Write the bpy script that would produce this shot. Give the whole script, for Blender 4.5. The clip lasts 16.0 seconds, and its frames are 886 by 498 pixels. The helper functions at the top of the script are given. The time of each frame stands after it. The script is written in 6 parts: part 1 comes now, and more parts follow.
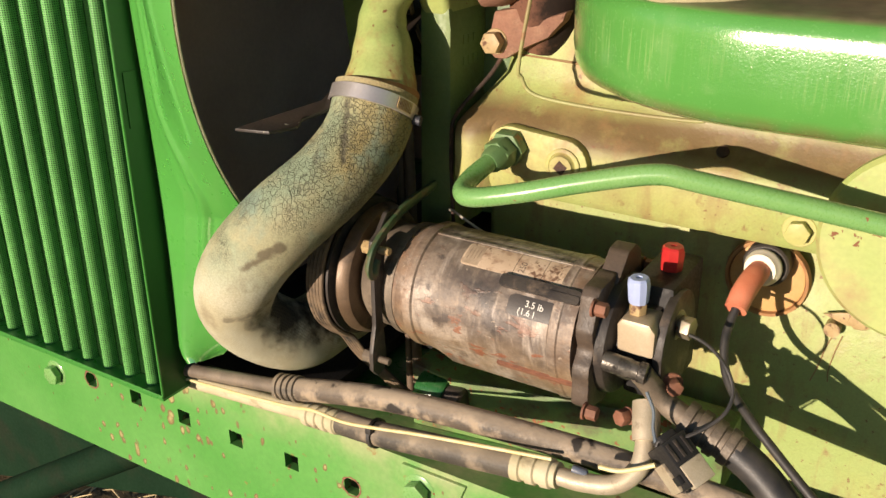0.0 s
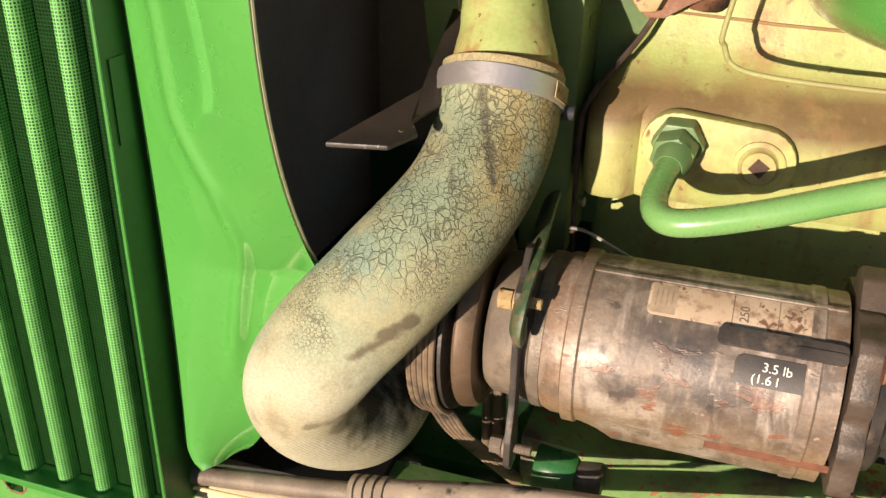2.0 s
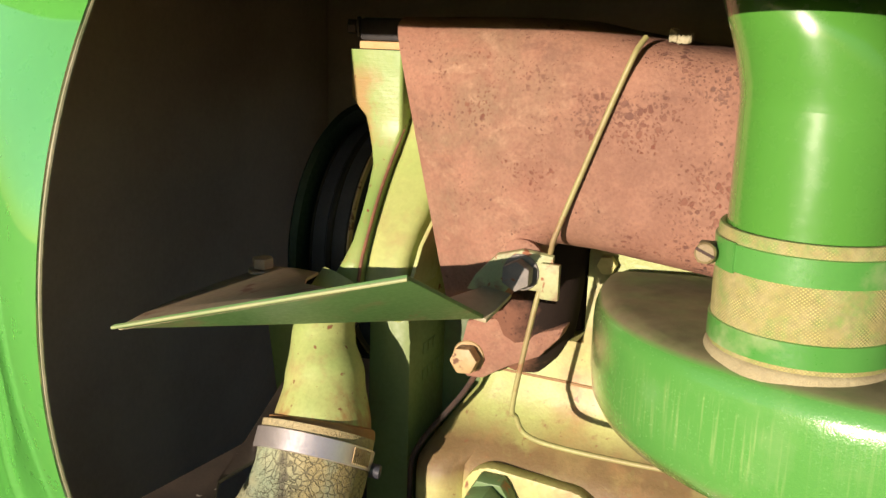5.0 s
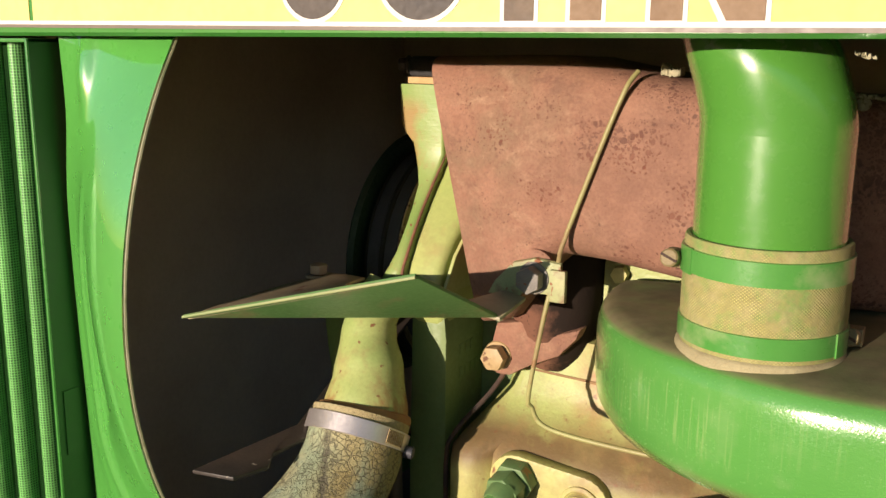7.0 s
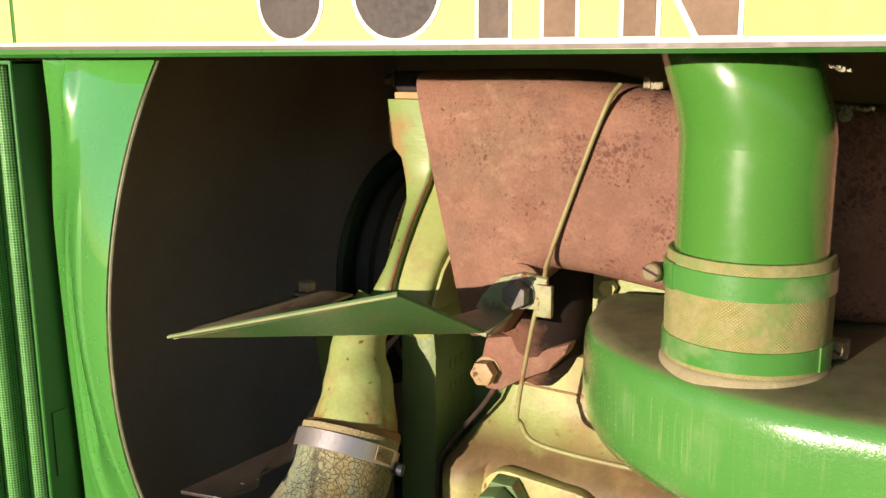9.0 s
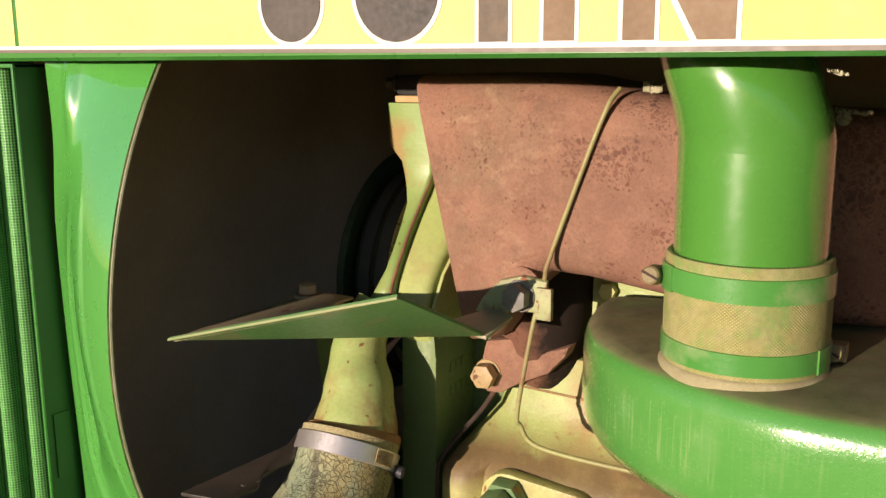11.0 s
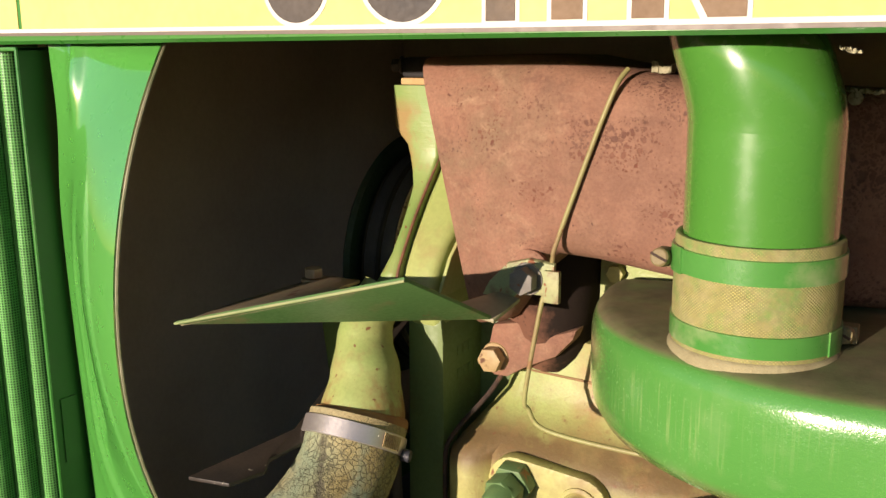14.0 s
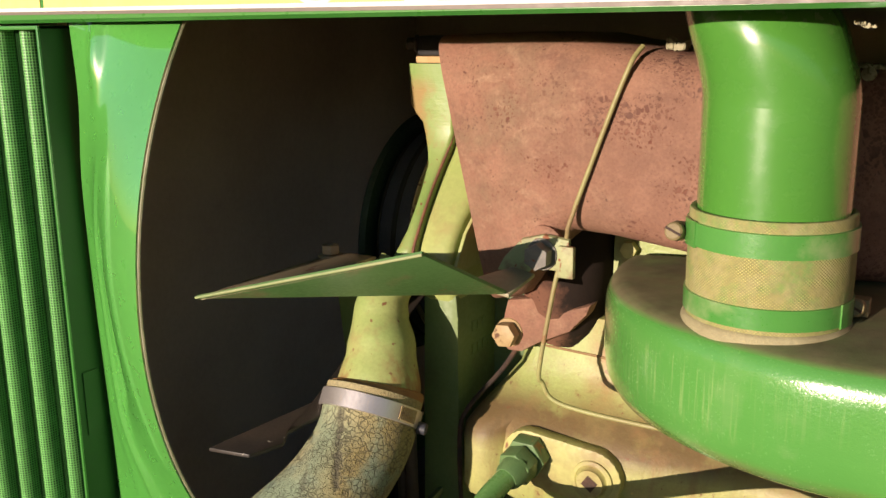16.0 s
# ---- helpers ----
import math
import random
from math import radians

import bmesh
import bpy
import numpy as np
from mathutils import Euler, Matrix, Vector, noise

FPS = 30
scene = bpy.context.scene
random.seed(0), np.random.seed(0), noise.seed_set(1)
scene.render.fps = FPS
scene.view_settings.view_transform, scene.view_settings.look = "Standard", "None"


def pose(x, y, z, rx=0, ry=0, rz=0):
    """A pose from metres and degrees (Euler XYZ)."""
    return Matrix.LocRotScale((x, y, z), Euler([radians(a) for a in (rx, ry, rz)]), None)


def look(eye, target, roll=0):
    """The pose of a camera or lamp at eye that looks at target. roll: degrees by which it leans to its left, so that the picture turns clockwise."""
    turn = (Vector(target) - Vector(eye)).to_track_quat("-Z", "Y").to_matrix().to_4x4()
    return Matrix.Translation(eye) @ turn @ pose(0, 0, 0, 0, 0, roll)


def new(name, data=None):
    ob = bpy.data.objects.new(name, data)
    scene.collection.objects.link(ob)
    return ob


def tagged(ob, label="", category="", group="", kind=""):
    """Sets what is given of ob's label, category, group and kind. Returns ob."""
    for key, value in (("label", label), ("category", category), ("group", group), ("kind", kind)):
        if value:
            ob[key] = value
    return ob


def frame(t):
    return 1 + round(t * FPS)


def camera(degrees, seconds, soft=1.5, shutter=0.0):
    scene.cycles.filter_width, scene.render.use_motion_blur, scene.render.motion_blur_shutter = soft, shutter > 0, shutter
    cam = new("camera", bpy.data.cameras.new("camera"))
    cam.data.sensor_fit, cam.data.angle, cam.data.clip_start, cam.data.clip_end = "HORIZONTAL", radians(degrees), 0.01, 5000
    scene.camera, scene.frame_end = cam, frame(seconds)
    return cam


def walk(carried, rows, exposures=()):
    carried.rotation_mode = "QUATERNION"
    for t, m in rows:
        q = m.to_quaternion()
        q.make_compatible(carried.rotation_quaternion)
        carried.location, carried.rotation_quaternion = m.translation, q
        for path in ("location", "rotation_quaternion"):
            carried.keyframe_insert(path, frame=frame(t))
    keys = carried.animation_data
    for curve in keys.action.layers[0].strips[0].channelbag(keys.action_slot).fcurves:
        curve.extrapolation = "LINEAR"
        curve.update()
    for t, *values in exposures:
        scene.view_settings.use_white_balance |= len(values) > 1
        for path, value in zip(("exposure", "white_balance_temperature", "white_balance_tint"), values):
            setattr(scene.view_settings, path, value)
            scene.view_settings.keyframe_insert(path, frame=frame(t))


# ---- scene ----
cam = camera(50.7, 16.0)
PATH = [
    (0, (0.016, -0.006, 1.417), (-0.95, 1.549, 0.61), -0.3),
    (0.5, (-0.016, 0.066, 1.399), (-1.018, 1.59, 0.578), -0.0),
    (1, (-0.14, 0.086, 1.381), (-1.043, 1.658, 0.536), 0.8),
    (1.5, (-0.297, 0.106, 1.368), (-0.984, 1.768, 0.491), 0.8),
    (2, (-0.356, 0.129, 1.367), (-0.916, 1.823, 0.463), 1.1),
    (2.5, (-0.36, 0.182, 1.403), (-0.954, 1.922, 0.616), 1.9),
    (3, (-0.378, 0.221, 1.435), (-0.948, 2.037, 0.82), 1.4),
    (3.5, (-0.373, 0.208, 1.459), (-0.883, 2.066, 0.921), 0.9),
    (4, (-0.346, 0.184, 1.468), (-0.902, 2.036, 0.957), -0.5),
    (4.5, (-0.29, 0.172, 1.478), (-0.894, 2.016, 0.992), -0.6),
    (4.7, (-0.247, 0.174, 1.482), (-0.904, 2.0, 1.0), 0.4),
    (6.8, (-0.094, 0.112, 1.49), (-1.057, 1.815, 1.075), 0.9),
    (7, (-0.09, 0.114, 1.492), (-1.054, 1.815, 1.073), 0.6),
    (7.5, (-0.088, 0.118, 1.492), (-1.055, 1.817, 1.069), 0.4),
    (8, (-0.086, 0.121, 1.493), (-1.055, 1.82, 1.074), 0.1),
    (8.5, (-0.08, 0.125, 1.495), (-1.052, 1.824, 1.086), -0.1),
    (9, (-0.078, 0.125, 1.497), (-1.056, 1.823, 1.096), -0.3),
    (11.5, (-0.076, 0.123, 1.496), (-1.058, 1.821, 1.104), -0.2),
    (12, (-0.078, 0.124, 1.495), (-1.06, 1.817, 1.084), -0.3),
    (12.5, (-0.082, 0.123, 1.493), (-1.064, 1.813, 1.067), -0.3),
    (13, (-0.083, 0.125, 1.491), (-1.066, 1.811, 1.057), -0.3),
    (13.5, (-0.082, 0.125, 1.492), (-1.065, 1.813, 1.065), -0.4),
    (14, (-0.079, 0.126, 1.494), (-1.067, 1.813, 1.071), -0.5),
    (14.5, (-0.078, 0.13, 1.493), (-1.068, 1.816, 1.071), -0.5),
    (15, (-0.078, 0.134, 1.495), (-1.067, 1.82, 1.073), -0.5),
    (15.5, (-0.081, 0.127, 1.492), (-1.083, 1.803, 1.061), -0.5),
    (16, (-0.078, 0.114, 1.491), (-1.079, 1.784, 1.032), -0.6),
]
walk(cam, [(t, look(eye, target, roll)) for t, eye, target, roll in PATH],
     [(0, 0.24, 6500, 17), (1.5, 0.42, 6500, 17), (2.5, 0.46, 6500, 21), (3, 0.54, 6500, 21), (3.5, 0.58, 6500, 21), (4.5, 0.50, 6500, 20), (7, 0.21, 6500, 19), (9, 0.22, 6500, 20), (11.5, 0.11, 6500, 19), (12.5, 0.09, 6500, 18), (14, 0.17, 6500, 19), (16, 0.16, 6500, 20)])


# ---- light ----
SUN_AZ, SUN_EL = 192.6, 5.9
world = bpy.data.worlds.new("world")
scene.world = world
world.use_nodes = True
wn = world.node_tree
wn.nodes.clear()
sky = wn.nodes.new("ShaderNodeTexSky")
sky.sky_type, sky.sun_disc = "NISHITA", False
sky.dust_density, sky.ozone_density = 0.4, 2.5
sky.sun_elevation, sky.sun_rotation = radians(SUN_EL), radians(SUN_AZ)
bg = wn.nodes.new("ShaderNodeBackground")
bg.inputs["Strength"].default_value = 0.122
wo = wn.nodes.new("ShaderNodeOutputWorld")
wn.links.new(sky.outputs[0], bg.inputs["Color"])
wn.links.new(bg.outputs[0], wo.inputs["Surface"])
sun_data = bpy.data.lights.new("sun", "SUN")
sun_data.energy, sun_data.angle, sun_data.color = 5.9, radians(0.53), (1.0, 0.855, 0.67)
sun = new("sun", sun_data)
to_sun = Vector((math.sin(radians(SUN_AZ)) * math.cos(radians(SUN_EL)), math.cos(radians(SUN_AZ)) * math.cos(radians(SUN_EL)), math.sin(radians(SUN_EL))))
sun.matrix_world = look(to_sun * 20, (0, 0, 0))


# ---- materials ----
class Nodes:
    """A small node-tree writer."""

    def __init__(self, name):
        self.m = bpy.data.materials.new(name)
        self.m.use_nodes = True
        self.t = self.m.node_tree
        self.t.nodes.clear()
        self.out = self.n("ShaderNodeOutputMaterial")
        self.bsdf = self.n("ShaderNodeBsdfPrincipled")
        self.t.links.new(self.bsdf.outputs[0], self.out.inputs[0])
        self.co = self.n("ShaderNodeTexCoord").outputs["Object"]

    def n(self, kind, **props):
        node = self.t.nodes.new(kind)
        for k, v in props.items():
            setattr(node, k, v)
        return node

    def put(self, socket, value):
        if isinstance(value, bpy.types.NodeSocket):
            self.t.links.new(value, socket)
        elif isinstance(value, (tuple, list)) and len(value) == 3 and socket.type == "RGBA":
            socket.default_value = (*value, 1)
        else:
            socket.default_value = value

    def noise(self, scale, detail=4, rough=0.55, distort=0.0, stretch=None):
        x = self.n("ShaderNodeTexNoise")
        x.inputs["Scale"].default_value, x.inputs["Detail"].default_value = scale, detail
        x.inputs["Roughness"].default_value, x.inputs["Distortion"].default_value = rough, distort
        if stretch:
            mp = self.n("ShaderNodeMapping")
            mp.inputs["Scale"].default_value = stretch
            self.put(mp.inputs[0], self.co)
            self.put(x.inputs["Vector"], mp.outputs[0])
        else:
            self.put(x.inputs["Vector"], self.co)
        return x.outputs[0]

    def cells(self, scale, feature="F1", warp=0.0):
        x = self.n("ShaderNodeTexVoronoi", feature=feature)
        x.inputs["Scale"].default_value = scale
        if warp:
            nz = self.n("ShaderNodeTexNoise")
            nz.inputs["Scale"].default_value = scale * 0.8
            self.put(nz.inputs["Vector"], self.co)
            mx = self.n("ShaderNodeVectorMath", operation="MULTIPLY_ADD")
            mx.inputs[1].default_value = (warp, warp, warp)
            self.put(mx.inputs[0], nz.outputs[1])
            self.put(mx.inputs[2], self.co)
            self.put(x.inputs["Vector"], mx.outputs[0])
        else:
            self.put(x.inputs["Vector"], self.co)
        return x.outputs["Distance"]

    def ramp(self, value, lo, hi, a=0.0, b=1.0):
        x = self.n("ShaderNodeMapRange")
        x.inputs[1].default_value, x.inputs[2].default_value, x.inputs[3].default_value, x.inputs[4].default_value = lo, hi, a, b
        self.put(x.inputs[0], value)
        return x.outputs[0]

    def maths(self, op, a, b=0.0, c=0.0):
        x = self.n("ShaderNodeMath", operation=op)
        self.put(x.inputs[0], a), self.put(x.inputs[1], b), self.put(x.inputs[2], c)
        return x.outputs[0]

    def mix(self, f, a, b):
        x = self.n("ShaderNodeMix", data_type="RGBA")
        self.put(x.inputs[0], f), self.put(x.inputs[6], a), self.put(x.inputs[7], b)
        return x.outputs[2]

    def axis(self, i):
        x = self.n("ShaderNodeSeparateXYZ")
        self.put(x.inputs[0], self.co)
        return x.outputs[i]

    def up(self):
        g = self.n("ShaderNodeNewGeometry")
        x = self.n("ShaderNodeSeparateXYZ")
        self.put(x.inputs[0], g.outputs["Normal"])
        return x.outputs[2]

    def bump(self, height, strength, distance):
        x = self.n("ShaderNodeBump")
        x.inputs["Strength"].default_value, x.inputs["Distance"].default_value = strength, distance
        self.put(x.inputs["Height"], height)
        self.put(self.bsdf.inputs["Normal"], x.outputs[0])

    def done(self, colour, rough, metal=0.0, coat=0.0, spec=0.5):
        self.put(self.bsdf.inputs["Base Color"], colour), self.put(self.bsdf.inputs["Roughness"], rough)
        self.put(self.bsdf.inputs["Metallic"], metal), self.put(self.bsdf.inputs["Coat Weight"], coat)
        self.put(self.bsdf.inputs["Coat Roughness"], 0.05), self.put(self.bsdf.inputs["Specular IOR Level"], spec)
        return self.m


def worn(name, base, alt, rough=0.5, scale=12, metal=0.0, coat=0.0, spots=None, spot_at=(0.62, 0.7), spot_scale=40, dust=None, dust_at=(0.3, 0.9),
         dirt=None, dirt_at=(0.55, 0.75), dirt_scale=9, grain=0.15, relief=0.0006, spec=0.5):
    """Paint or metal: two tones, grain, optional rust spots, dirt patches and dust lying on flat tops."""
    k = Nodes(name)
    c = k.mix(k.ramp(k.noise(scale, 5), 0.35, 0.68), base, alt)
    fine = k.noise(scale * 22, 3)
    c = k.mix(k.ramp(fine, 0.3, 0.75, 0.0, grain), c, tuple(0.35 * v for v in base))
    r = k.ramp(fine, 0.3, 0.7, rough * 0.85, min(1.0, rough * 1.2))
    if dirt:
        f = k.ramp(k.noise(dirt_scale, 6, 0.62), *dirt_at)
        c, r = k.mix(f, c, dirt), k.maths("MAXIMUM", r, k.maths("MULTIPLY", f, 0.8))
    if dust:
        f = k.maths("MULTIPLY", k.ramp(k.up(), *dust_at), k.ramp(k.noise(30, 5), 0.25, 0.6, 0.45, 0.95))
        c, r = k.mix(f, c, dust), k.maths("MAXIMUM", r, k.maths("MULTIPLY", f, 0.85))
    if spots:
        f = k.ramp(k.maths("ADD", k.noise(spot_scale, 3, 0.5, 0.4), k.ramp(k.noise(scale * 0.7, 2), 0.3, 0.7, -0.12, 0.12)), *spot_at)
        c, r = k.mix(f, c, spots), k.maths("MAXIMUM", r, k.maths("MULTIPLY", f, 0.85))
    if relief:
        k.bump(k.maths("ADD", k.noise(scale * 9, 4), k.maths("MULTIPLY", fine, 0.4)), 0.5, relief)
    return k.done(c, r, metal, coat, spec)


RUST = (0.24, 0.09, 0.04)
green_gloss = worn("green gloss paint", (0.045, 0.22, 0.036), (0.055, 0.25, 0.042), 0.3, 5, coat=0.8, grain=0.04, relief=0.0001)
shroud_green = worn("bright green shroud paint", (0.092, 0.40, 0.066), (0.106, 0.43, 0.076), 0.3, 4, coat=1.0, grain=0.05, relief=0.00015)
dark_green = worn("deep green paint", (0.018, 0.10, 0.026), (0.022, 0.12, 0.03), 0.3, 6, coat=0.4, grain=0.06, relief=0.0002)
block_green = worn("faded yellow green engine paint", (0.41, 0.41, 0.14), (0.52, 0.49, 0.19), 0.5, 11, dirt=(0.25, 0.15, 0.075), dirt_at=(0.52, 0.72), dirt_scale=13,
                   spots=(0.22, 0.10, 0.05), spot_at=(0.74, 0.80), spot_scale=70, grain=0.22, relief=0.0008, spec=0.4)
tube_green = worn("weathered green casting paint", (0.34, 0.42, 0.13), (0.43, 0.46, 0.17), 0.45, 10, dirt=(0.34, 0.25, 0.11), dirt_at=(0.54, 0.74), dirt_scale=17, spots=(0.20, 0.085, 0.04), spot_at=(0.70, 0.73), spot_scale=150, grain=0.2, relief=0.0006)
line_green = worn("green line paint", (0.14, 0.34, 0.095), (0.20, 0.39, 0.13), 0.28, 16, coat=0.4, spots=RUST, spot_at=(0.72, 0.75), spot_scale=110, grain=0.12, relief=0.0003)
black = worn("black paint", (0.010, 0.010, 0.011), (0.016, 0.015, 0.014), 0.6, 14, relief=0.0004)
sooty = worn("dusty brown grime", (0.50, 0.37, 0.28), (0.58, 0.44, 0.34), 0.9, 9, relief=0.0006, spec=0.1)
rubber = worn("dusty black rubber", (0.035, 0.032, 0.028), (0.10, 0.085, 0.062), 0.6, 20, dirt=(0.30, 0.24, 0.165), dirt_at=(0.5, 0.72), dirt_scale=30, dust=(0.34, 0.28, 0.20), dust_at=(0.3, 1.0), relief=0.0006)
hose_grey = worn("dirt coated rubber hose", (0.055, 0.045, 0.036), (0.16, 0.125, 0.088), 0.6, 24, dirt=(0.33, 0.26, 0.18), dirt_at=(0.48, 0.62), dirt_scale=38, dust=(0.38, 0.31, 0.225), dust_at=(0.25, 0.95), spots=(0.03, 0.025, 0.02), spot_at=(0.60, 0.68), spot_scale=46, relief=0.0010)
steel = worn("bright steel band", (0.58, 0.54, 0.52), (0.68, 0.64, 0.62), 0.38, 20, metal=0.75, grain=0.1, relief=0.0001)
zinc = worn("dull zinc plated bolt", (0.30, 0.26, 0.19), (0.42, 0.36, 0.26), 0.42, 60, metal=0.6, spots=RUST, spot_at=(0.66, 0.76), spot_scale=160, relief=0.0003)
rust_bolt = worn("rusty bolt", (0.17, 0.075, 0.045), (0.27, 0.115, 0.065), 0.7, 90, relief=0.0006)
tan_bolt = worn("tan painted bolt", (0.36, 0.25, 0.11), (0.46, 0.34, 0.17), 0.5, 80, spots=(0.14, 0.07, 0.04), spot_at=(0.6, 0.7), spot_scale=140, relief=0.0004)
alloy = worn("dirty cast alloy", (0.44, 0.37, 0.26), (0.56, 0.49, 0.36), 0.5, 40, metal=0.3, dirt=(0.16, 0.11, 0.07), dirt_at=(0.58, 0.75), dirt_scale=60, relief=0.0006)


def canister_paint():
    k = Nodes("glossy green canister paint with drips and dust")
    c = k.mix(k.ramp(k.noise(6, 4), 0.35, 0.7), (0.074, 0.27, 0.050), (0.098, 0.315, 0.063))
    z = k.axis(2)
    band = k.maths("MULTIPLY", k.ramp(z, 1.248, 1.262), k.ramp(z, 1.300, 1.288))
    drip = k.noise(1.0, 3, 0.6, 0.0, (420, 420, 14))
    f = k.maths("MULTIPLY", k.maths("MULTIPLY", k.ramp(drip, 0.52, 0.66), band), k.ramp(k.noise(13, 3), 0.42, 0.62, 0.0, 0.36))
    c = k.mix(f, c, (0.34, 0.46, 0.18))
    haze = k.ramp(k.noise(17, 5, 0.6), 0.52, 0.75, 0.0, 0.35)
    c = k.mix(haze, c, (0.30, 0.42, 0.20))
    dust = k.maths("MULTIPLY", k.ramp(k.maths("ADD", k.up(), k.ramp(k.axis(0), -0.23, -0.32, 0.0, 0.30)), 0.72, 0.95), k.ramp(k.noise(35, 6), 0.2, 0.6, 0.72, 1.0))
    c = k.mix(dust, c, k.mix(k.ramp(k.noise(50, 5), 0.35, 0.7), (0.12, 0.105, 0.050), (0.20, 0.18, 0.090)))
    foot = k.maths("MULTIPLY", k.ramp(z, 1.245, 1.230), k.ramp(k.noise(30, 4), 0.35, 0.6, 0.2, 0.8))
    c = k.mix(foot, c, (0.20, 0.13, 0.055))
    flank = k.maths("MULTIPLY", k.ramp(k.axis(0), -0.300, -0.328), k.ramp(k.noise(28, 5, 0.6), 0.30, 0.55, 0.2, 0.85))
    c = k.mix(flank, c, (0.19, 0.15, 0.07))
    speck = k.ramp(k.noise(520, 2), 0.60, 0.66)
    r = k.maths("ADD", k.maths("MULTIPLY", dust, 0.6), k.maths("ADD", k.maths("MULTIPLY", speck, 0.08), k.ramp(k.noise(60, 4), 0.3, 0.7, 0.16, 0.26)))
    k.bump(k.maths("ADD", k.noise(420, 3), k.maths("MULTIPLY", k.noise(900, 2), 0.6)), 0.55, 0.00026)
    k.put(k.bsdf.inputs["Coat Normal"], k.bsdf.inputs["Normal"].links[0].from_socket)
    m = k.done(c, r, 0.0, k.maths("SUBTRACT", 0.9, k.maths("MULTIPLY", dust, 0.9)))
    k.put(k.bsdf.inputs["Coat Roughness"], 0.15)
    return m


def rusted_iron():
    k = Nodes("heat rusted iron")
    c = k.mix(k.ramp(k.noise(9, 6, 0.6), 0.3, 0.7), (0.225, 0.110, 0.072), (0.325, 0.165, 0.107))
    c = k.mix(k.ramp(k.noise(5, 4, 0.6), 0.45, 0.66, 0.0, 0.6), c, (0.185, 0.102, 0.072))
    # paler scale and olive dust over the front half
    front = k.ramp(k.axis(0), -0.30, -0.40)
    c = k.mix(k.maths("MULTIPLY", k.ramp(k.noise(20, 7, 0.72, 0.4), 0.42, 0.68, 0.0, 0.7), front), c, (0.22, 0.155, 0.095))
    c = k.mix(k.maths("MULTIPLY", k.ramp(k.noise(1.0, 7, 0.72, 0.4, (30, 30, 50)), 0.53, 0.72, 0.0, 0.5), k.maths("ADD", front, 0.25)), c, (0.46, 0.31, 0.20))
    c = k.mix(k.ramp(k.noise(38, 5, 0.65), 0.46, 0.78, 0.0, 0.5), c, (0.40, 0.225, 0.15))
    # flaking specks, thicker to the rear
    rear = k.ramp(k.axis(0), -0.42, -0.28, -0.11, 0.06)
    where = k.maths("ADD", k.ramp(k.noise(24, 4, 0.6), 0.38, 0.66, -0.20, 0.22), rear)
    big = k.ramp(k.maths("SUBTRACT", k.cells(165, "F1", 0.006), k.maths("ADD", where, 0.13)), 0.0, 0.09, 1.0, 0.0)
    small = k.ramp(k.maths("SUBTRACT", k.cells(400, "F1", 0.004), k.maths("ADD", where, 0.16)), 0.0, 0.10, 1.0, 0.0)
    f = k.maths("MAXIMUM", k.maths("MULTIPLY", big, k.ramp(k.noise(70, 3), 0.36, 0.60, 0.25, 0.9)), k.maths("MULTIPLY", small, 0.6))
    c = k.mix(f, c, k.mix(k.ramp(k.noise(18, 2), 0.42, 0.58), (0.15, 0.050, 0.032), (0.10, 0.055, 0.045)))
    c = k.mix(k.maths("MULTIPLY", k.ramp(k.noise(14, 5, 0.68, 0.5), 0.54, 0.64, 0.0, 0.45), k.ramp(k.noise(140, 4, 0.6), 0.42, 0.58)), c, (0.125, 0.068, 0.05))
    c = k.mix(k.ramp(k.noise(420, 3), 0.4, 0.8, 0.0, 0.45), c, (0.14, 0.068, 0.048))
    k.bump(k.maths("SUBTRACT", k.maths("ADD", k.noise(260, 4), k.maths("MULTIPLY", k.noise(45, 4), 0.8)), f), 0.6, 0.0011)
    return k.done(c, 0.8, 0.0, 0.0, 0.3)


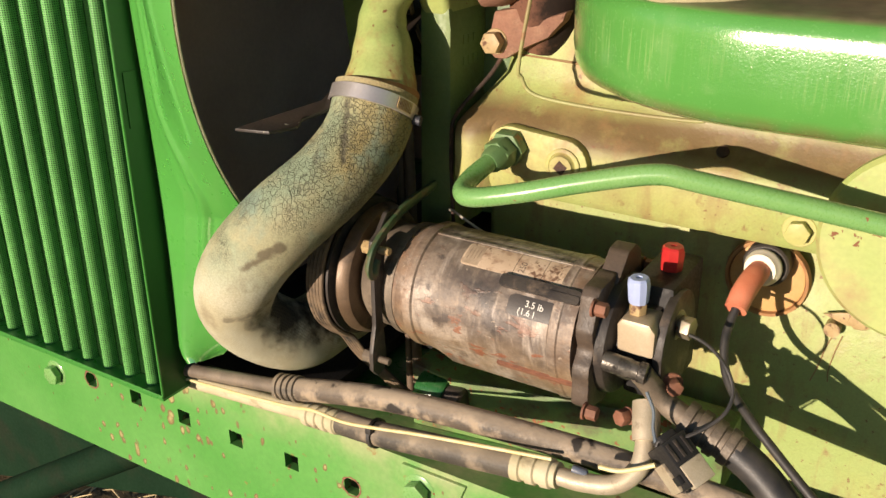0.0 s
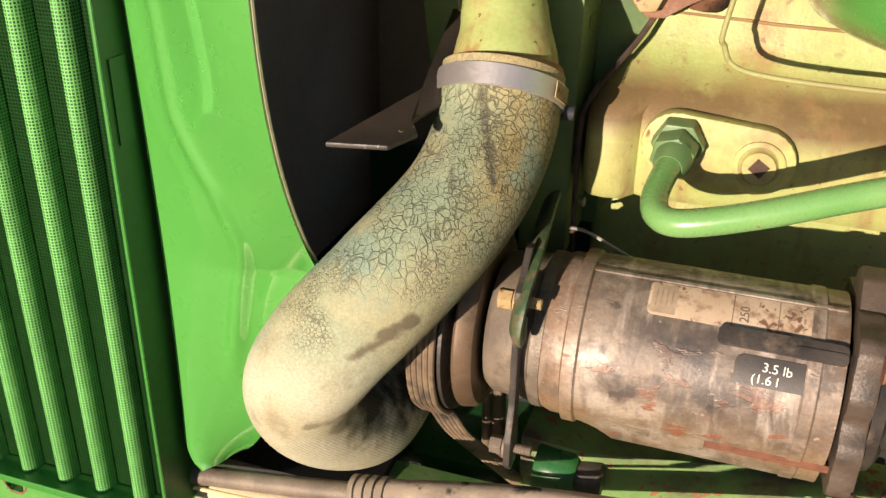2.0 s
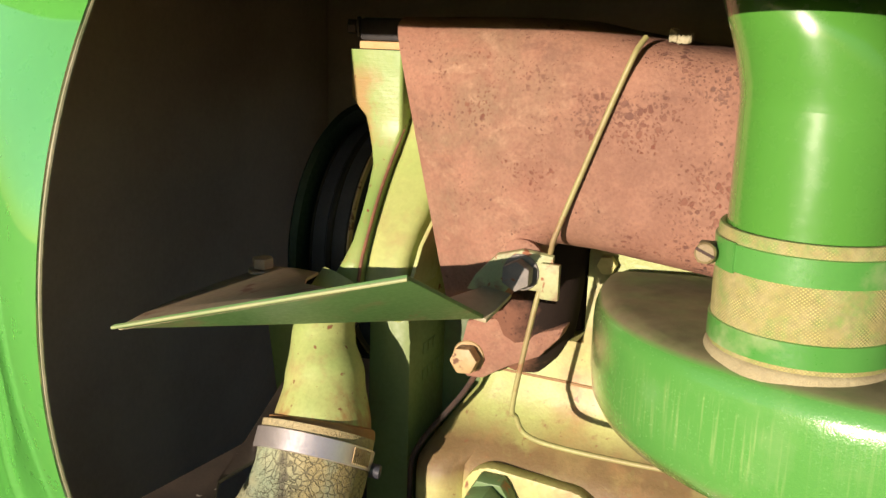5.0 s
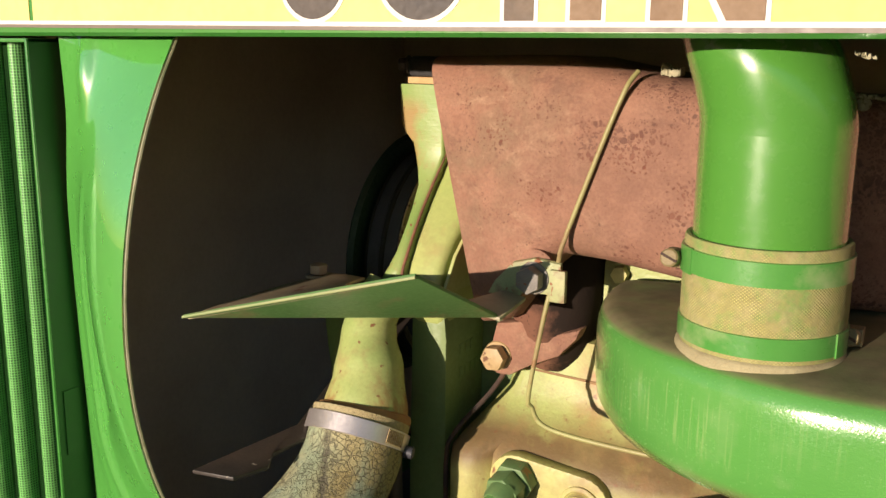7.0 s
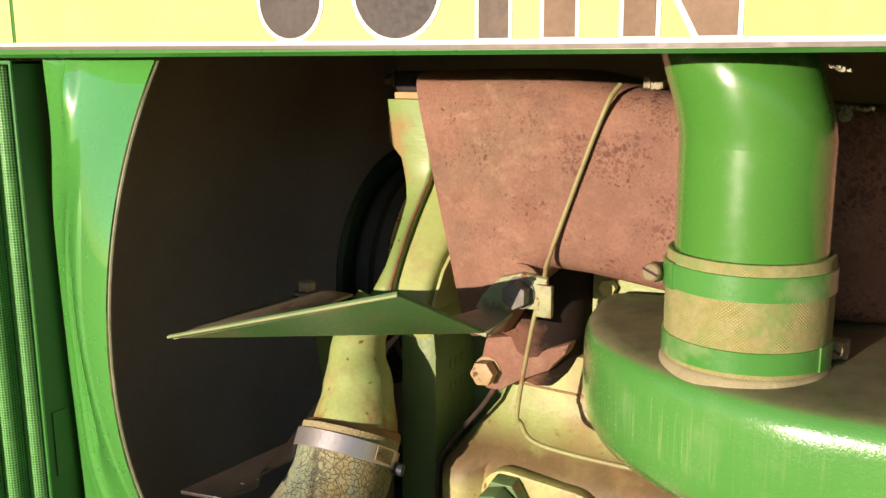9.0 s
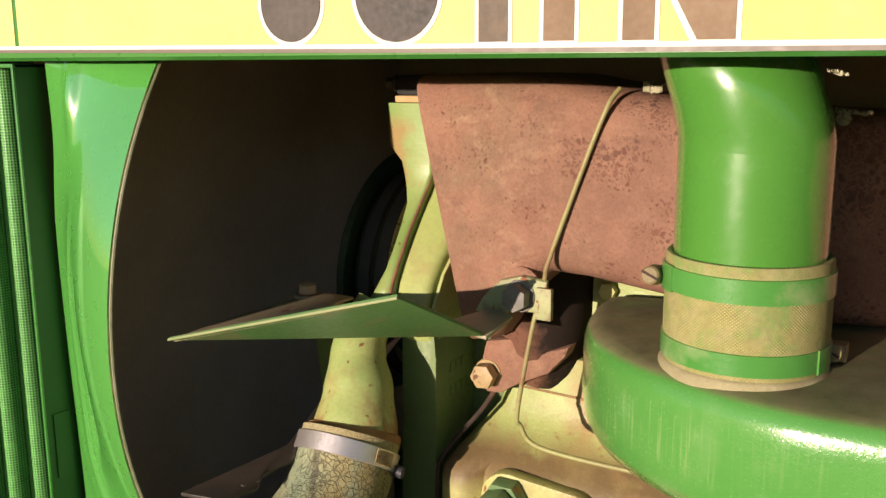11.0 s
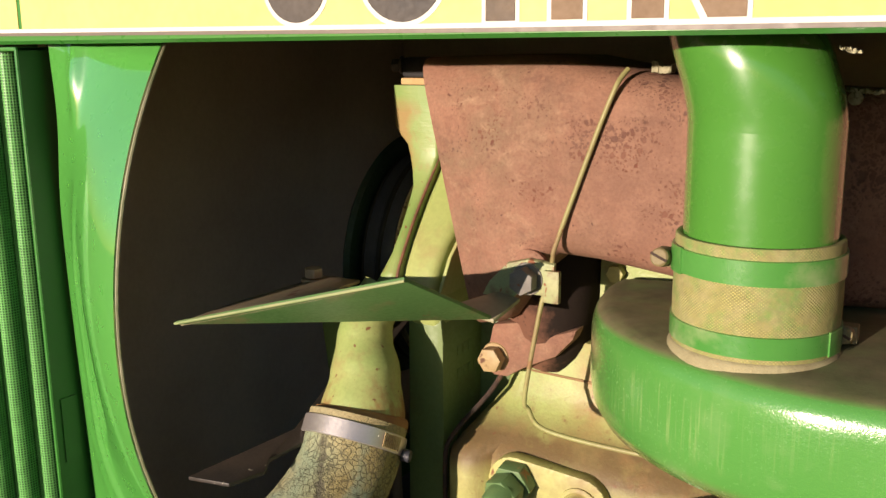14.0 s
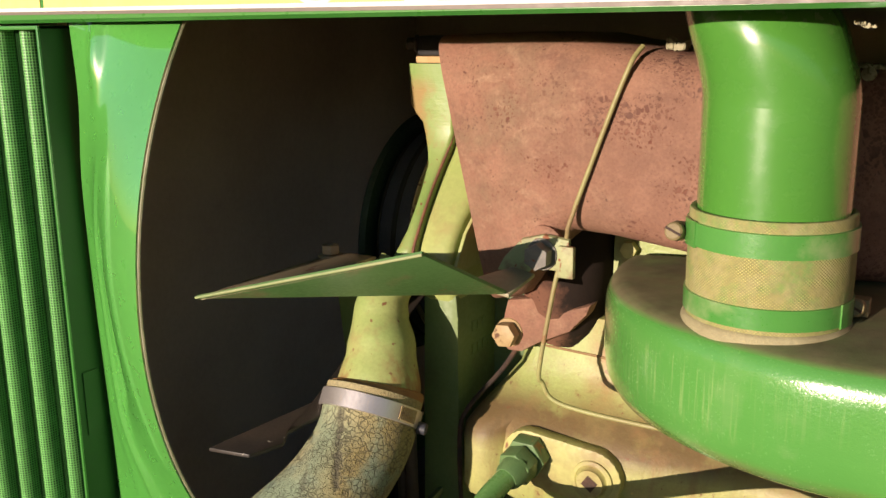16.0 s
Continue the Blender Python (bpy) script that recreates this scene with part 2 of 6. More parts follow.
def cracked_rubber():
    k = Nodes("cracked grey green hose rubber")
    z, x, y = k.axis(2), k.axis(0), k.axis(1)

    def streak(a, b, width, wobble, soft=0.0021):
        """1 inside a ragged streak between two places on the hose."""
        a, b = Vector(a), Vector(b)
        d = (b - a) / (b - a).length_squared
        rel = k.n("ShaderNodeVectorMath", operation="SUBTRACT")
        k.put(rel.inputs[0], k.co)
        rel.inputs[1].default_value = a
        dot = k.n("ShaderNodeVectorMath", operation="DOT_PRODUCT")
        k.put(dot.inputs[0], rel.outputs[0])
        dot.inputs[1].default_value = d
        f = k.n("ShaderNodeClamp")
        k.put(f.inputs[0], dot.outputs["Value"])
        on = k.n("ShaderNodeVectorMath", operation="SCALE")
        on.inputs[0].default_value = b - a
        k.put(on.inputs["Scale"], f.outputs[0])
        gap = k.n("ShaderNodeVectorMath", operation="DISTANCE")
        k.put(gap.inputs[0], rel.outputs[0])
        k.put(gap.inputs[1], on.outputs[0])
        w = k.ramp(k.noise(wobble, 4, 0.6), 0.35, 0.65, width * 0.35, width * 1.35)
        return k.ramp(k.maths("SUBTRACT", gap.outputs["Value"], w), -soft, soft, 1.0, 0.0)

    c = k.mix(k.ramp(k.noise(18, 4), 0.40, 0.60), (0.27, 0.34, 0.22), (0.37, 0.36, 0.21))
    tan = k.maths("MULTIPLY", k.ramp(x, -0.518, -0.488), k.ramp(z, 1.09, 1.14))
    c = k.mix(k.maths("MULTIPLY", tan, k.ramp(k.noise(30, 4), 0.3, 0.6, 0.5, 1.0)), c, (0.36, 0.29, 0.12))
    grime = k.maths("MULTIPLY", k.ramp(k.maths("SUBTRACT", x, k.maths("MULTIPLY", z, 0.55)), -1.112, -1.092), k.ramp(z, 1.015, 1.05))
    c = k.mix(k.maths("MULTIPLY", grime, k.ramp(k.noise(46, 5, 0.65), 0.32, 0.60, 0.15, 0.85)), c, (0.19, 0.15, 0.085))
    c = k.mix(k.maths("MULTIPLY", k.ramp(k.noise(26, 4), 0.56, 0.68), k.ramp(z, 1.03, 1.10, 0.0, 0.8)), c, (0.23, 0.32, 0.24))
    low = k.ramp(z, 1.075, 1.01)
    c = k.mix(k.maths("MULTIPLY", low, 0.85), c, k.mix(k.ramp(k.noise(20, 4), 0.35, 0.65), (0.58, 0.56, 0.42), (0.48, 0.43, 0.28)))
    # cracks: an upright ladder on one side, ragged cells on the other, hair cracks lower down
    thin = k.ramp(k.noise(40, 5, 0.7), 0.34, 0.66, -0.05, 0.11)
    cell_a = k.ramp(k.maths("SUBTRACT", k.cells(205, "DISTANCE_TO_EDGE", 0.005), k.maths("MULTIPLY", thin, 0.9)), -0.01, 0.045, 1.0, 0.0)
    cell_b = k.ramp(k.maths("SUBTRACT", k.cells(380, "DISTANCE_TO_EDGE", 0.003), k.maths("MULTIPLY", thin, 0.8)), -0.02, 0.05, 1.0, 0.0)
    mp = k.n("ShaderNodeMapping")
    mp.inputs["Rotation"].default_value, mp.inputs["Scale"].default_value = (0.0, 0.12, 0.0), (1.0, 1.0, 0.42)
    k.put(mp.inputs[0], k.co)
    keep, k.co = k.co, mp.outputs[0]
    ladder = k.ramp(k.maths("SUBTRACT", k.cells(190, "DISTANCE_TO_EDGE", 0.003), k.maths("MULTIPLY", thin, 0.9)), -0.02, 0.04, 1.0, 0.0)
    k.co = keep
    zone = k.ramp(k.maths("ADD", z, k.ramp(k.noise(16, 3), 0.3, 0.7, -0.035, 0.035)), 1.035, 1.075)
    side = k.ramp(k.maths("ADD", x, k.ramp(k.noise(24, 3), 0.3, 0.7, -0.012, 0.012)), -0.524, -0.514)
    upper = k.mix(side, k.maths("MAXIMUM", k.maths("MULTIPLY", ladder, 0.9), k.maths("MULTIPLY", cell_a, 0.3)), k.maths("MAXIMUM", cell_a, k.maths("MULTIPLY", cell_b, k.ramp(k.noise(30, 3), 0.4, 0.6, 0.1, 0.8))))
    mid = k.maths("MULTIPLY", cell_b, k.ramp(k.noise(21, 3), 0.42, 0.56, 0.05, 0.85))
    crack = k.maths("MULTIPLY", k.mix(k.ramp(z, 1.085, 1.115), mid, upper), zone)
    along = k.maths("ADD", k.maths("MULTIPLY", z, 0.855), k.maths("ADD", k.maths("MULTIPLY", y, 0.499), k.maths("MULTIPLY", x, 0.1425)))
    rim = k.ramp(along, 1.2920, 1.2940, 1.0, 0.35)
    c = k.mix(k.ramp(along, 1.2920, 1.2940, 0.0, 0.7), c, (0.42, 0.34, 0.18))
    crack = k.maths("MULTIPLY", crack, rim)
    c = k.mix(k.maths("MULTIPLY", crack, 0.72), c, (0.060, 0.055, 0.036))
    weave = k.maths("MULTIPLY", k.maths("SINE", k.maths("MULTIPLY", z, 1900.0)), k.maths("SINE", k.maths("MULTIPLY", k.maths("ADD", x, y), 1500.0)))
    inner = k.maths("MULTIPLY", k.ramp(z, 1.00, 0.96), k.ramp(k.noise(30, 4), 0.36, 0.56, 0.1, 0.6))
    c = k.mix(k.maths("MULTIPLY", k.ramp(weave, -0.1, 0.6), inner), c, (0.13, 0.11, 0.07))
    c = k.mix(k.maths("MULTIPLY", k.ramp(k.noise(1.0, 5, 0.62, 0.0, (30, 30, 15)), 0.54, 0.68, 0.0, 0.6), k.ramp(z, 1.08, 1.03)), c, (0.22, 0.18, 0.11))
    stain = k.maths("MAXIMUM", streak((-0.524, 0.580, 1.073), (-0.538, 0.571, 1.066), 0.0060, 60), streak((-0.532, 0.574, 1.066), (-0.558, 0.562, 1.050), 0.0036, 90))
    stain = k.maths("MAXIMUM", stain, k.maths("MULTIPLY", streak((-0.570, 0.592, 0.992), (-0.592, 0.572, 0.984), 0.005, 70), 0.7))
    # oil: the shaded inside of the bend, put into the colour as near-black
    oil = streak((-0.566, 0.632, 0.974), (-0.552, 0.725, 0.940), 0.033, 40, 0.012)
    oil = k.maths("MAXIMUM", oil, k.maths("MULTIPLY", streak((-0.562, 0.640, 0.985), (-0.546, 0.640, 1.015), 0.016, 40, 0.010), 0.9))
    gash = k.maths("MAXIMUM", streak((-0.5135, 0.677, 1.191), (-0.4925, 0.640, 1.146), 0.0030, 160), streak((-0.5215, 0.642, 1.160), (-0.5150, 0.627, 1.144), 0.0015, 160))
    c = k.mix(k.maths("MULTIPLY", stain, 0.9), c, (0.13, 0.105, 0.065))
    # the bend's painted shade, with the weave showing through
    c = k.mix(k.maths("MULTIPLY", oil, k.ramp(weave, -0.7, 0.7, 1.0, 0.88)), c, (0.026, 0.024, 0.020))
    c = k.mix(k.maths("MULTIPLY", gash, 0.9), c, (0.085, 0.078, 0.055))
    c = k.mix(k.ramp(k.noise(500, 3), 0.35, 0.75, 0.0, 0.35), c, (0.12, 0.11, 0.07))
    k.bump(k.maths("SUBTRACT", k.maths("MULTIPLY", k.noise(260, 4), 0.4), k.maths("ADD", crack, k.maths("MULTIPLY", gash, 0.7))), 0.75, 0.0012)
    return k.done(c, 0.72, 0.0, 0.0, 0.3)


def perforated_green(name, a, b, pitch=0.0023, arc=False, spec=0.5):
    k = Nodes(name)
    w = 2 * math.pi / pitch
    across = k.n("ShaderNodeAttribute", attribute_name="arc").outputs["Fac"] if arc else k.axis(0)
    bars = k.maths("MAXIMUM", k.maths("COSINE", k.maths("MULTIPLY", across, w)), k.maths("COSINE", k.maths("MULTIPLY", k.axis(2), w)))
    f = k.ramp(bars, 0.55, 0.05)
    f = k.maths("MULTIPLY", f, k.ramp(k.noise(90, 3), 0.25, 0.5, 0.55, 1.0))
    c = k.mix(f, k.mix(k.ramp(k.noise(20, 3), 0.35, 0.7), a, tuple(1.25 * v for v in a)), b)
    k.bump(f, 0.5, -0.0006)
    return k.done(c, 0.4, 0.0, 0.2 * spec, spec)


def compressor_paint():
    k = Nodes("grimy compressor shell")
    c = k.mix(k.ramp(k.noise(15, 5, 0.6), 0.40, 0.58), (0.060, 0.052, 0.047), (0.27, 0.215, 0.165))
    c = k.mix(k.ramp(k.noise(13, 5, 0.62), 0.47, 0.60), c, (0.47, 0.41, 0.34))
    c = k.mix(k.ramp(k.noise(1.0, 5, 0.62, 0.8, (20, 34, 34)), 0.47, 0.62, 0.0, 0.75), c, (0.115, 0.088, 0.070))
    c = k.mix(k.ramp(k.noise(27, 5, 0.65), 0.54, 0.61, 0.0, 0.85), c, (0.075, 0.062, 0.056))
    # smears that run round the shell
    c = k.mix(k.ramp(k.noise(1.0, 5, 0.6, 0.3, (62, 13, 13)), 0.53, 0.66, 0.0, 0.75), c, (0.50, 0.43, 0.36))
    c = k.mix(k.ramp(k.noise(1.0, 5, 0.6, 0.5, (48, 10, 10)), 0.55, 0.66, 0.0, 0.7), c, (0.085, 0.068, 0.060))
    x = k.axis(0)
    edge = k.maths("MAXIMUM", k.ramp(x, -0.425, -0.445), k.ramp(x, -0.300, -0.278))
    c = k.mix(k.maths("MULTIPLY", edge, k.ramp(k.noise(40, 4), 0.35, 0.6, 0.1, 0.7)), c, (0.25, 0.15, 0.085))
    z = k.axis(2)
    lower = k.ramp(z, 1.0, 0.965)
    c = k.mix(k.maths("MULTIPLY", lower, k.ramp(k.noise(20, 4), 0.35, 0.6, 0.0, 0.8)), c, (0.28, 0.195, 0.11))
    rust = k.ramp(k.noise(1.0, 4, 0.65, 0.3, (30, 80, 80)), 0.585, 0.63)
    c = k.mix(k.maths("MULTIPLY", rust, k.ramp(z, 1.02, 0.985, 0.15, 0.9)), c, (0.27, 0.10, 0.05))
    c = k.mix(k.ramp(k.noise(1.0, 4, 0.6, 0, (160, 30, 30)), 0.56, 0.74, 0.0, 0.35), c, (0.36, 0.28, 0.20))
    c = k.mix(k.ramp(k.noise(150, 3), 0.70, 0.74, 0.0, 0.6), c, (0.50, 0.42, 0.32))
    c = k.mix(k.ramp(k.noise(420, 3), 0.4, 0.8, 0.0, 0.35), c, (0.05, 0.04, 0.035))
    k.bump(k.maths("ADD", k.noise(160, 5), k.maths("MULTIPLY", rust, 0.5)), 0.5, 0.0008)
    return k.done(c, k.ramp(k.noise(30, 4), 0.3, 0.7, 0.40, 0.60), 0.18, 0.0, 0.5)


def rail_paint():
    k = Nodes("chalky green frame paint with rust blisters")
    c = k.mix(k.ramp(k.noise(7, 5), 0.35, 0.68), (0.082, 0.295, 0.055), (0.125, 0.35, 0.082))
    x, z = k.axis(0), k.axis(2)
    wear = k.maths("MULTIPLY", k.ramp(k.noise(13, 6, 0.65), 0.36, 0.62), k.maths("MAXIMUM", k.ramp(z, 0.755, 0.80), k.ramp(x, -0.60, -0.42, 0.0, 0.75)))
    c = k.mix(k.maths("MULTIPLY", wear, 0.8), c, (0.40, 0.42, 0.22))
    c = k.mix(k.ramp(k.noise(160, 3), 0.3, 0.75, 0.0, 0.2), c, (0.04, 0.12, 0.03))
    mp = k.n("ShaderNodeMapping")
    mp.inputs["Scale"].default_value = (1.0, 1.0, 0.62)
    k.put(mp.inputs[0], k.co)
    keep, k.co = k.co, mp.outputs[0]
    cell = k.cells(70, "F1", 0.010)
    k.co = keep
    patch = k.maths("MULTIPLY", k.ramp(x, -1.00, -0.88), k.ramp(x, -0.52, -0.62))
    patch = k.maths("MULTIPLY", patch, k.ramp(z, 0.80, 0.765))
    where = k.maths("ADD", k.ramp(k.noise(9, 3), 0.38, 0.62, -0.30, 0.08), k.ramp(patch, 0.0, 1.0, -0.16, 0.05))
    d = k.maths("SUBTRACT", k.maths("ADD", where, 0.30), cell)
    halo, core = k.ramp(d, -0.02, 0.08), k.ramp(d, 0.07, 0.15)
    c = k.mix(k.maths("MULTIPLY", halo, 0.9), c, (0.15, 0.062, 0.026))
    c = k.mix(k.maths("MULTIPLY", core, k.ramp(k.noise(120, 3), 0.35, 0.6, 0.2, 0.9)), c, (0.36, 0.33, 0.13))
    c = k.mix(k.ramp(k.noise(38, 4, 0.6), 0.67, 0.72, 0.0, 0.7), c, (0.28, 0.14, 0.05))
    k.bump(k.maths("ADD", k.maths("MULTIPLY", halo, 0.9), k.noise(220, 3)), 0.45, 0.0007)
    return k.done(c, k.ramp(halo, 0, 1, 0.34, 0.8), 0.0, 0.25)


rail_green = rail_paint()


def straw():
    k = Nodes("dry straw ground")
    c = k.mix(k.ramp(k.noise(3, 6), 0.3, 0.7), (0.20, 0.14, 0.075), (0.34, 0.26, 0.14))
    c = k.mix(k.ramp(k.noise(60, 6, 0.7), 0.45, 0.7), c, (0.09, 0.06, 0.035))
    k.bump(k.noise(45, 6, 0.7), 1.0, 0.03)
    return k.done(c, 0.95, 0, 0, 0.1)


def block_paint():
    k = Nodes("faded yellow green casting paint with ledge dirt")
    c = k.mix(k.ramp(k.noise(11, 5), 0.35, 0.68), (0.345, 0.385, 0.118), (0.43, 0.42, 0.155))
    c = k.mix(k.ramp(k.noise(5, 4), 0.4, 0.66, 0.0, 0.7), c, (0.27, 0.38, 0.12))
    z = k.axis(2)
    ledge = k.maths("MULTIPLY", k.ramp(z, 1.130, 1.145), k.ramp(z, 1.182, 1.164))
    f = k.maths("MULTIPLY", ledge, k.ramp(k.noise(24, 5, 0.62), 0.14, 0.44))
    c = k.mix(k.maths("MULTIPLY", f, 0.92), c, (0.155, 0.09, 0.045))
    x = k.axis(0)
    near = k.maths("MULTIPLY", k.maths("MULTIPLY", k.ramp(x, -0.372, -0.352), k.ramp(x, -0.335, -0.350)), k.maths("MULTIPLY", k.ramp(z, 1.165, 1.185), k.ramp(z, 1.27, 1.235)))
    c = k.mix(k.maths("MULTIPLY", near, k.ramp(k.noise(60, 5, 0.65), 0.36, 0.60, 0.15, 0.9)), c, (0.33, 0.15, 0.06))
    drip = k.noise(1.0, 4, 0.62, 0.0, (34, 34, 7))
    c = k.mix(k.ramp(drip, 0.52, 0.70, 0.0, 0.75), c, (0.28, 0.17, 0.075))
    c = k.mix(k.ramp(k.noise(19, 6, 0.68), 0.50, 0.70, 0.0, 0.55), c, (0.30, 0.24, 0.10))
    c = k.mix(k.ramp(k.noise(46, 5, 0.65), 0.60, 0.72, 0.0, 0.8), c, (0.24, 0.13, 0.06))
    c = k.mix(k.ramp(k.noise(150, 3), 0.66, 0.72, 0.0, 0.8), c, (0.20, 0.09, 0.045))
    c = k.mix(k.ramp(k.noise(420, 3), 0.35, 0.75, 0.0, 0.22), c, (0.16, 0.15, 0.06))
    k.bump(k.maths("ADD", k.noise(90, 5), k.maths("MULTIPLY", k.noise(420, 3), 0.5)), 0.55, 0.0010)
    return k.done(c, k.ramp(k.noise(20, 4), 0.3, 0.7, 0.40, 0.62), 0.0, 0.0, 0.45)


block_cast = block_paint()
can_green, rust_iron, hose_crack, shell, ground_mat = canister_paint(), rusted_iron(), cracked_rubber(), compressor_paint(), straw()
mesh_green = perforated_green("perforated green screen", (0.145, 0.44, 0.110), (0.008, 0.042, 0.008), 0.0024, True)
# same screen as the ribs; the shade between them is put into the colour
mesh_shaded = perforated_green("perforated green screen, valley shade painted in", (0.006, 0.034, 0.006), (0.002, 0.010, 0.002), 0.0026, spec=0.08)
decal_yellow = worn("yellow decal", (0.80, 0.65, 0.19), (0.84, 0.70, 0.26), 0.7, 6, grain=0.08, relief=0, spec=0.25)
decal_white = worn("white decal border", (0.78, 0.74, 0.66), (0.82, 0.79, 0.70), 0.7, 8, grain=0.06, relief=0, spec=0.25)
decal_dark = worn("worn dark decal shape", (0.055, 0.05, 0.047), (0.11, 0.092, 0.075), 0.6, 12, grain=0.1, relief=0, spec=0.4)
# these two carry the reflection on the dark print as grey and bronze
decal_grey = worn("dark decal shape with some reflection painted in", (0.10, 0.085, 0.07), (0.26, 0.19, 0.13), 0.65, 22, grain=0.1, relief=0, spec=0.3)
decal_tan = worn("decal shape with its bronze reflection painted in", (0.22, 0.15, 0.095), (0.32, 0.23, 0.15), 0.7, 14, grain=0.15, relief=0, spec=0.25)
paper = worn("yellowed paper label", (0.50, 0.37, 0.25), (0.60, 0.47, 0.34), 0.6, 30, dirt=(0.24, 0.14, 0.085), dirt_at=(0.50, 0.66), dirt_scale=75, spots=(0.16, 0.09, 0.055), spot_at=(0.60, 0.66), spot_scale=190, relief=0.0002)
ink = worn("brown ink", (0.10, 0.075, 0.055), (0.16, 0.11, 0.08), 0.7, 30, relief=0)
faded_ink = worn("faded brown ink", (0.27, 0.19, 0.13), (0.40, 0.30, 0.20), 0.7, 130, relief=0)
block_ink = worn("stained print block", (0.33, 0.25, 0.17), (0.46, 0.36, 0.25), 0.7, 110, relief=0)
white_ink = worn("white ink", (0.75, 0.72, 0.66), (0.8, 0.78, 0.7), 0.6, 30, relief=0)
plate_black = worn("black printed sticker", (0.035, 0.030, 0.027), (0.06, 0.05, 0.042), 0.45, 40, relief=0.0002)
red_plastic = worn("red plastic", (0.40, 0.014, 0.014), (0.48, 0.025, 0.022), 0.4, 50, relief=0.0002)
blue_plastic = worn("pale blue plastic", (0.36, 0.44, 0.68), (0.42, 0.50, 0.74), 0.45, 50, relief=0.0002)
orange_rubber = worn("faded orange rubber", (0.64, 0.18, 0.095), (0.70, 0.25, 0.145), 0.55, 50, relief=0.0003)
orange_seal = worn("orange primer disc", (0.60, 0.36, 0.14), (0.52, 0.28, 0.10), 0.55, 40, relief=0.0003)
cream = worn("cream ceramic", (0.72, 0.66, 0.50), (0.78, 0.72, 0.58), 0.35, 40, relief=0.0001)
wire_yellow = worn("yellow wire insulation", (0.74, 0.65, 0.36), (0.72, 0.58, 0.24), 0.5, 60, relief=0.0002)
wire_black = worn("black wire insulation", (0.02, 0.02, 0.02), (0.05, 0.045, 0.04), 0.5, 60, relief=0.0002)
def woven():
    k = Nodes("coarse woven coupling cloth, half painted")
    turn = k.maths("MULTIPLY", k.maths("ARCTAN2", k.maths("SUBTRACT", k.axis(0), -0.192), k.maths("SUBTRACT", 0.699, k.axis(1))), 0.0525)
    w = 2 * math.pi / 0.0024
    z = k.axis(2)
    g = k.maths("MULTIPLY", k.maths("SINE", k.maths("MULTIPLY", turn, w)), k.maths("SINE", k.maths("MULTIPLY", z, w * 1.25)))
    c = k.mix(k.ramp(k.noise(42, 6, 0.75), 0.46, 0.66, 0.0, 0.8), (0.29, 0.27, 0.10), (0.13, 0.29, 0.07))
    c = k.mix(k.ramp(k.noise(70, 5, 0.65), 0.44, 0.66, 0.0, 0.75), c, (0.36, 0.32, 0.155))
    patch = k.maths("MULTIPLY", k.ramp(k.noise(34, 4, 0.6), 0.42, 0.62, 0.05, 1.0), k.ramp(k.noise(190, 3), 0.35, 0.6, 0.3, 1.0))
    c = k.mix(k.maths("MULTIPLY", k.ramp(g, 0.0, 0.7, 0.0, 0.35), patch), c, (0.15, 0.18, 0.06))
    c = k.mix(k.maths("MULTIPLY", k.ramp(g, -0.25, -0.75, 0.0, 0.85), patch), c, (0.62, 0.58, 0.20))
    c = k.mix(k.ramp(k.noise(300, 3), 0.4, 0.7, 0.0, 0.4), c, (0.20, 0.18, 0.09))
    k.bump(k.maths("SUBTRACT", k.noise(260, 3), k.maths("MULTIPLY", k.maths("MULTIPLY", g, patch), 0.6)), 0.6, 0.0007)
    return k.done(c, 0.8, 0, 0, 0.2)


seal_rust = worn("orange brown rust stain", (0.40, 0.22, 0.08), (0.30, 0.13, 0.05), 0.7, 60)
# casting green taken darker: the shade beside the neck is in the colour
shaded_outlet_green = worn("stained green casting paint darkened for shade", (0.13, 0.20, 0.065), (0.19, 0.26, 0.09), 0.5, 12, dirt=(0.12, 0.10, 0.05), dirt_at=(0.5, 0.75), dirt_scale=15, relief=0.0006)
cloth = woven()
gasket = worn("dark gasket", (0.03, 0.02, 0.015), (0.10, 0.05, 0.03), 0.8, 60, relief=0.0004)
brown_plate = worn("brown stained green plate", (0.32, 0.30, 0.18), (0.42, 0.30, 0.19), 0.45, 10, spots=(0.20, 0.10, 0.06), spot_at=(0.6, 0.75), spot_scale=30, relief=0.0004)
guard_green = worn("green guard paint", (0.070, 0.185, 0.046), (0.10, 0.22, 0.064), 0.5, 14, coat=0.0, dirt=(0.20, 0.17, 0.08), dirt_at=(0.52, 0.72), dirt_scale=22, spots=(0.24, 0.13, 0.06), spot_at=(0.72, 0.76), spot_scale=120, grain=0.15, relief=0.0005)


# ---- mesh helpers ----
def finish(name, bm, mat, smooth=40):
    me = bpy.data.meshes.new(name)
    bmesh.ops.recalc_face_normals(bm, faces=bm.faces)
    bm.to_mesh(me)
    bm.free()
    me.materials.append(mat)
    if smooth:
        me.polygons.foreach_set("use_smooth", [True] * len(me.polygons))
        me.set_sharp_from_angle(angle=radians(smooth))
    return me


def thing(name, at, label, category, group="", kind=""):
    ob = new(name)
    ob.empty_display_size = 0.02
    ob.location = at
    bpy.context.view_layer.update()
    return tagged(ob, label, category, group, kind)


def part(name, bm, mat, parent=None, label="", smooth=40):
    ob = new(name, finish(name, bm, mat, smooth))
    if parent:
        ob.parent = parent
        ob.matrix_parent_inverse = parent.matrix_world.inverted()
    if label:
        ob["label"] = label
    return ob


def solo(name, bm, mat, label, category, group="", kind="", smooth=40):
    return tagged(part(name, bm, mat, None, "", smooth), label, category, group, kind)


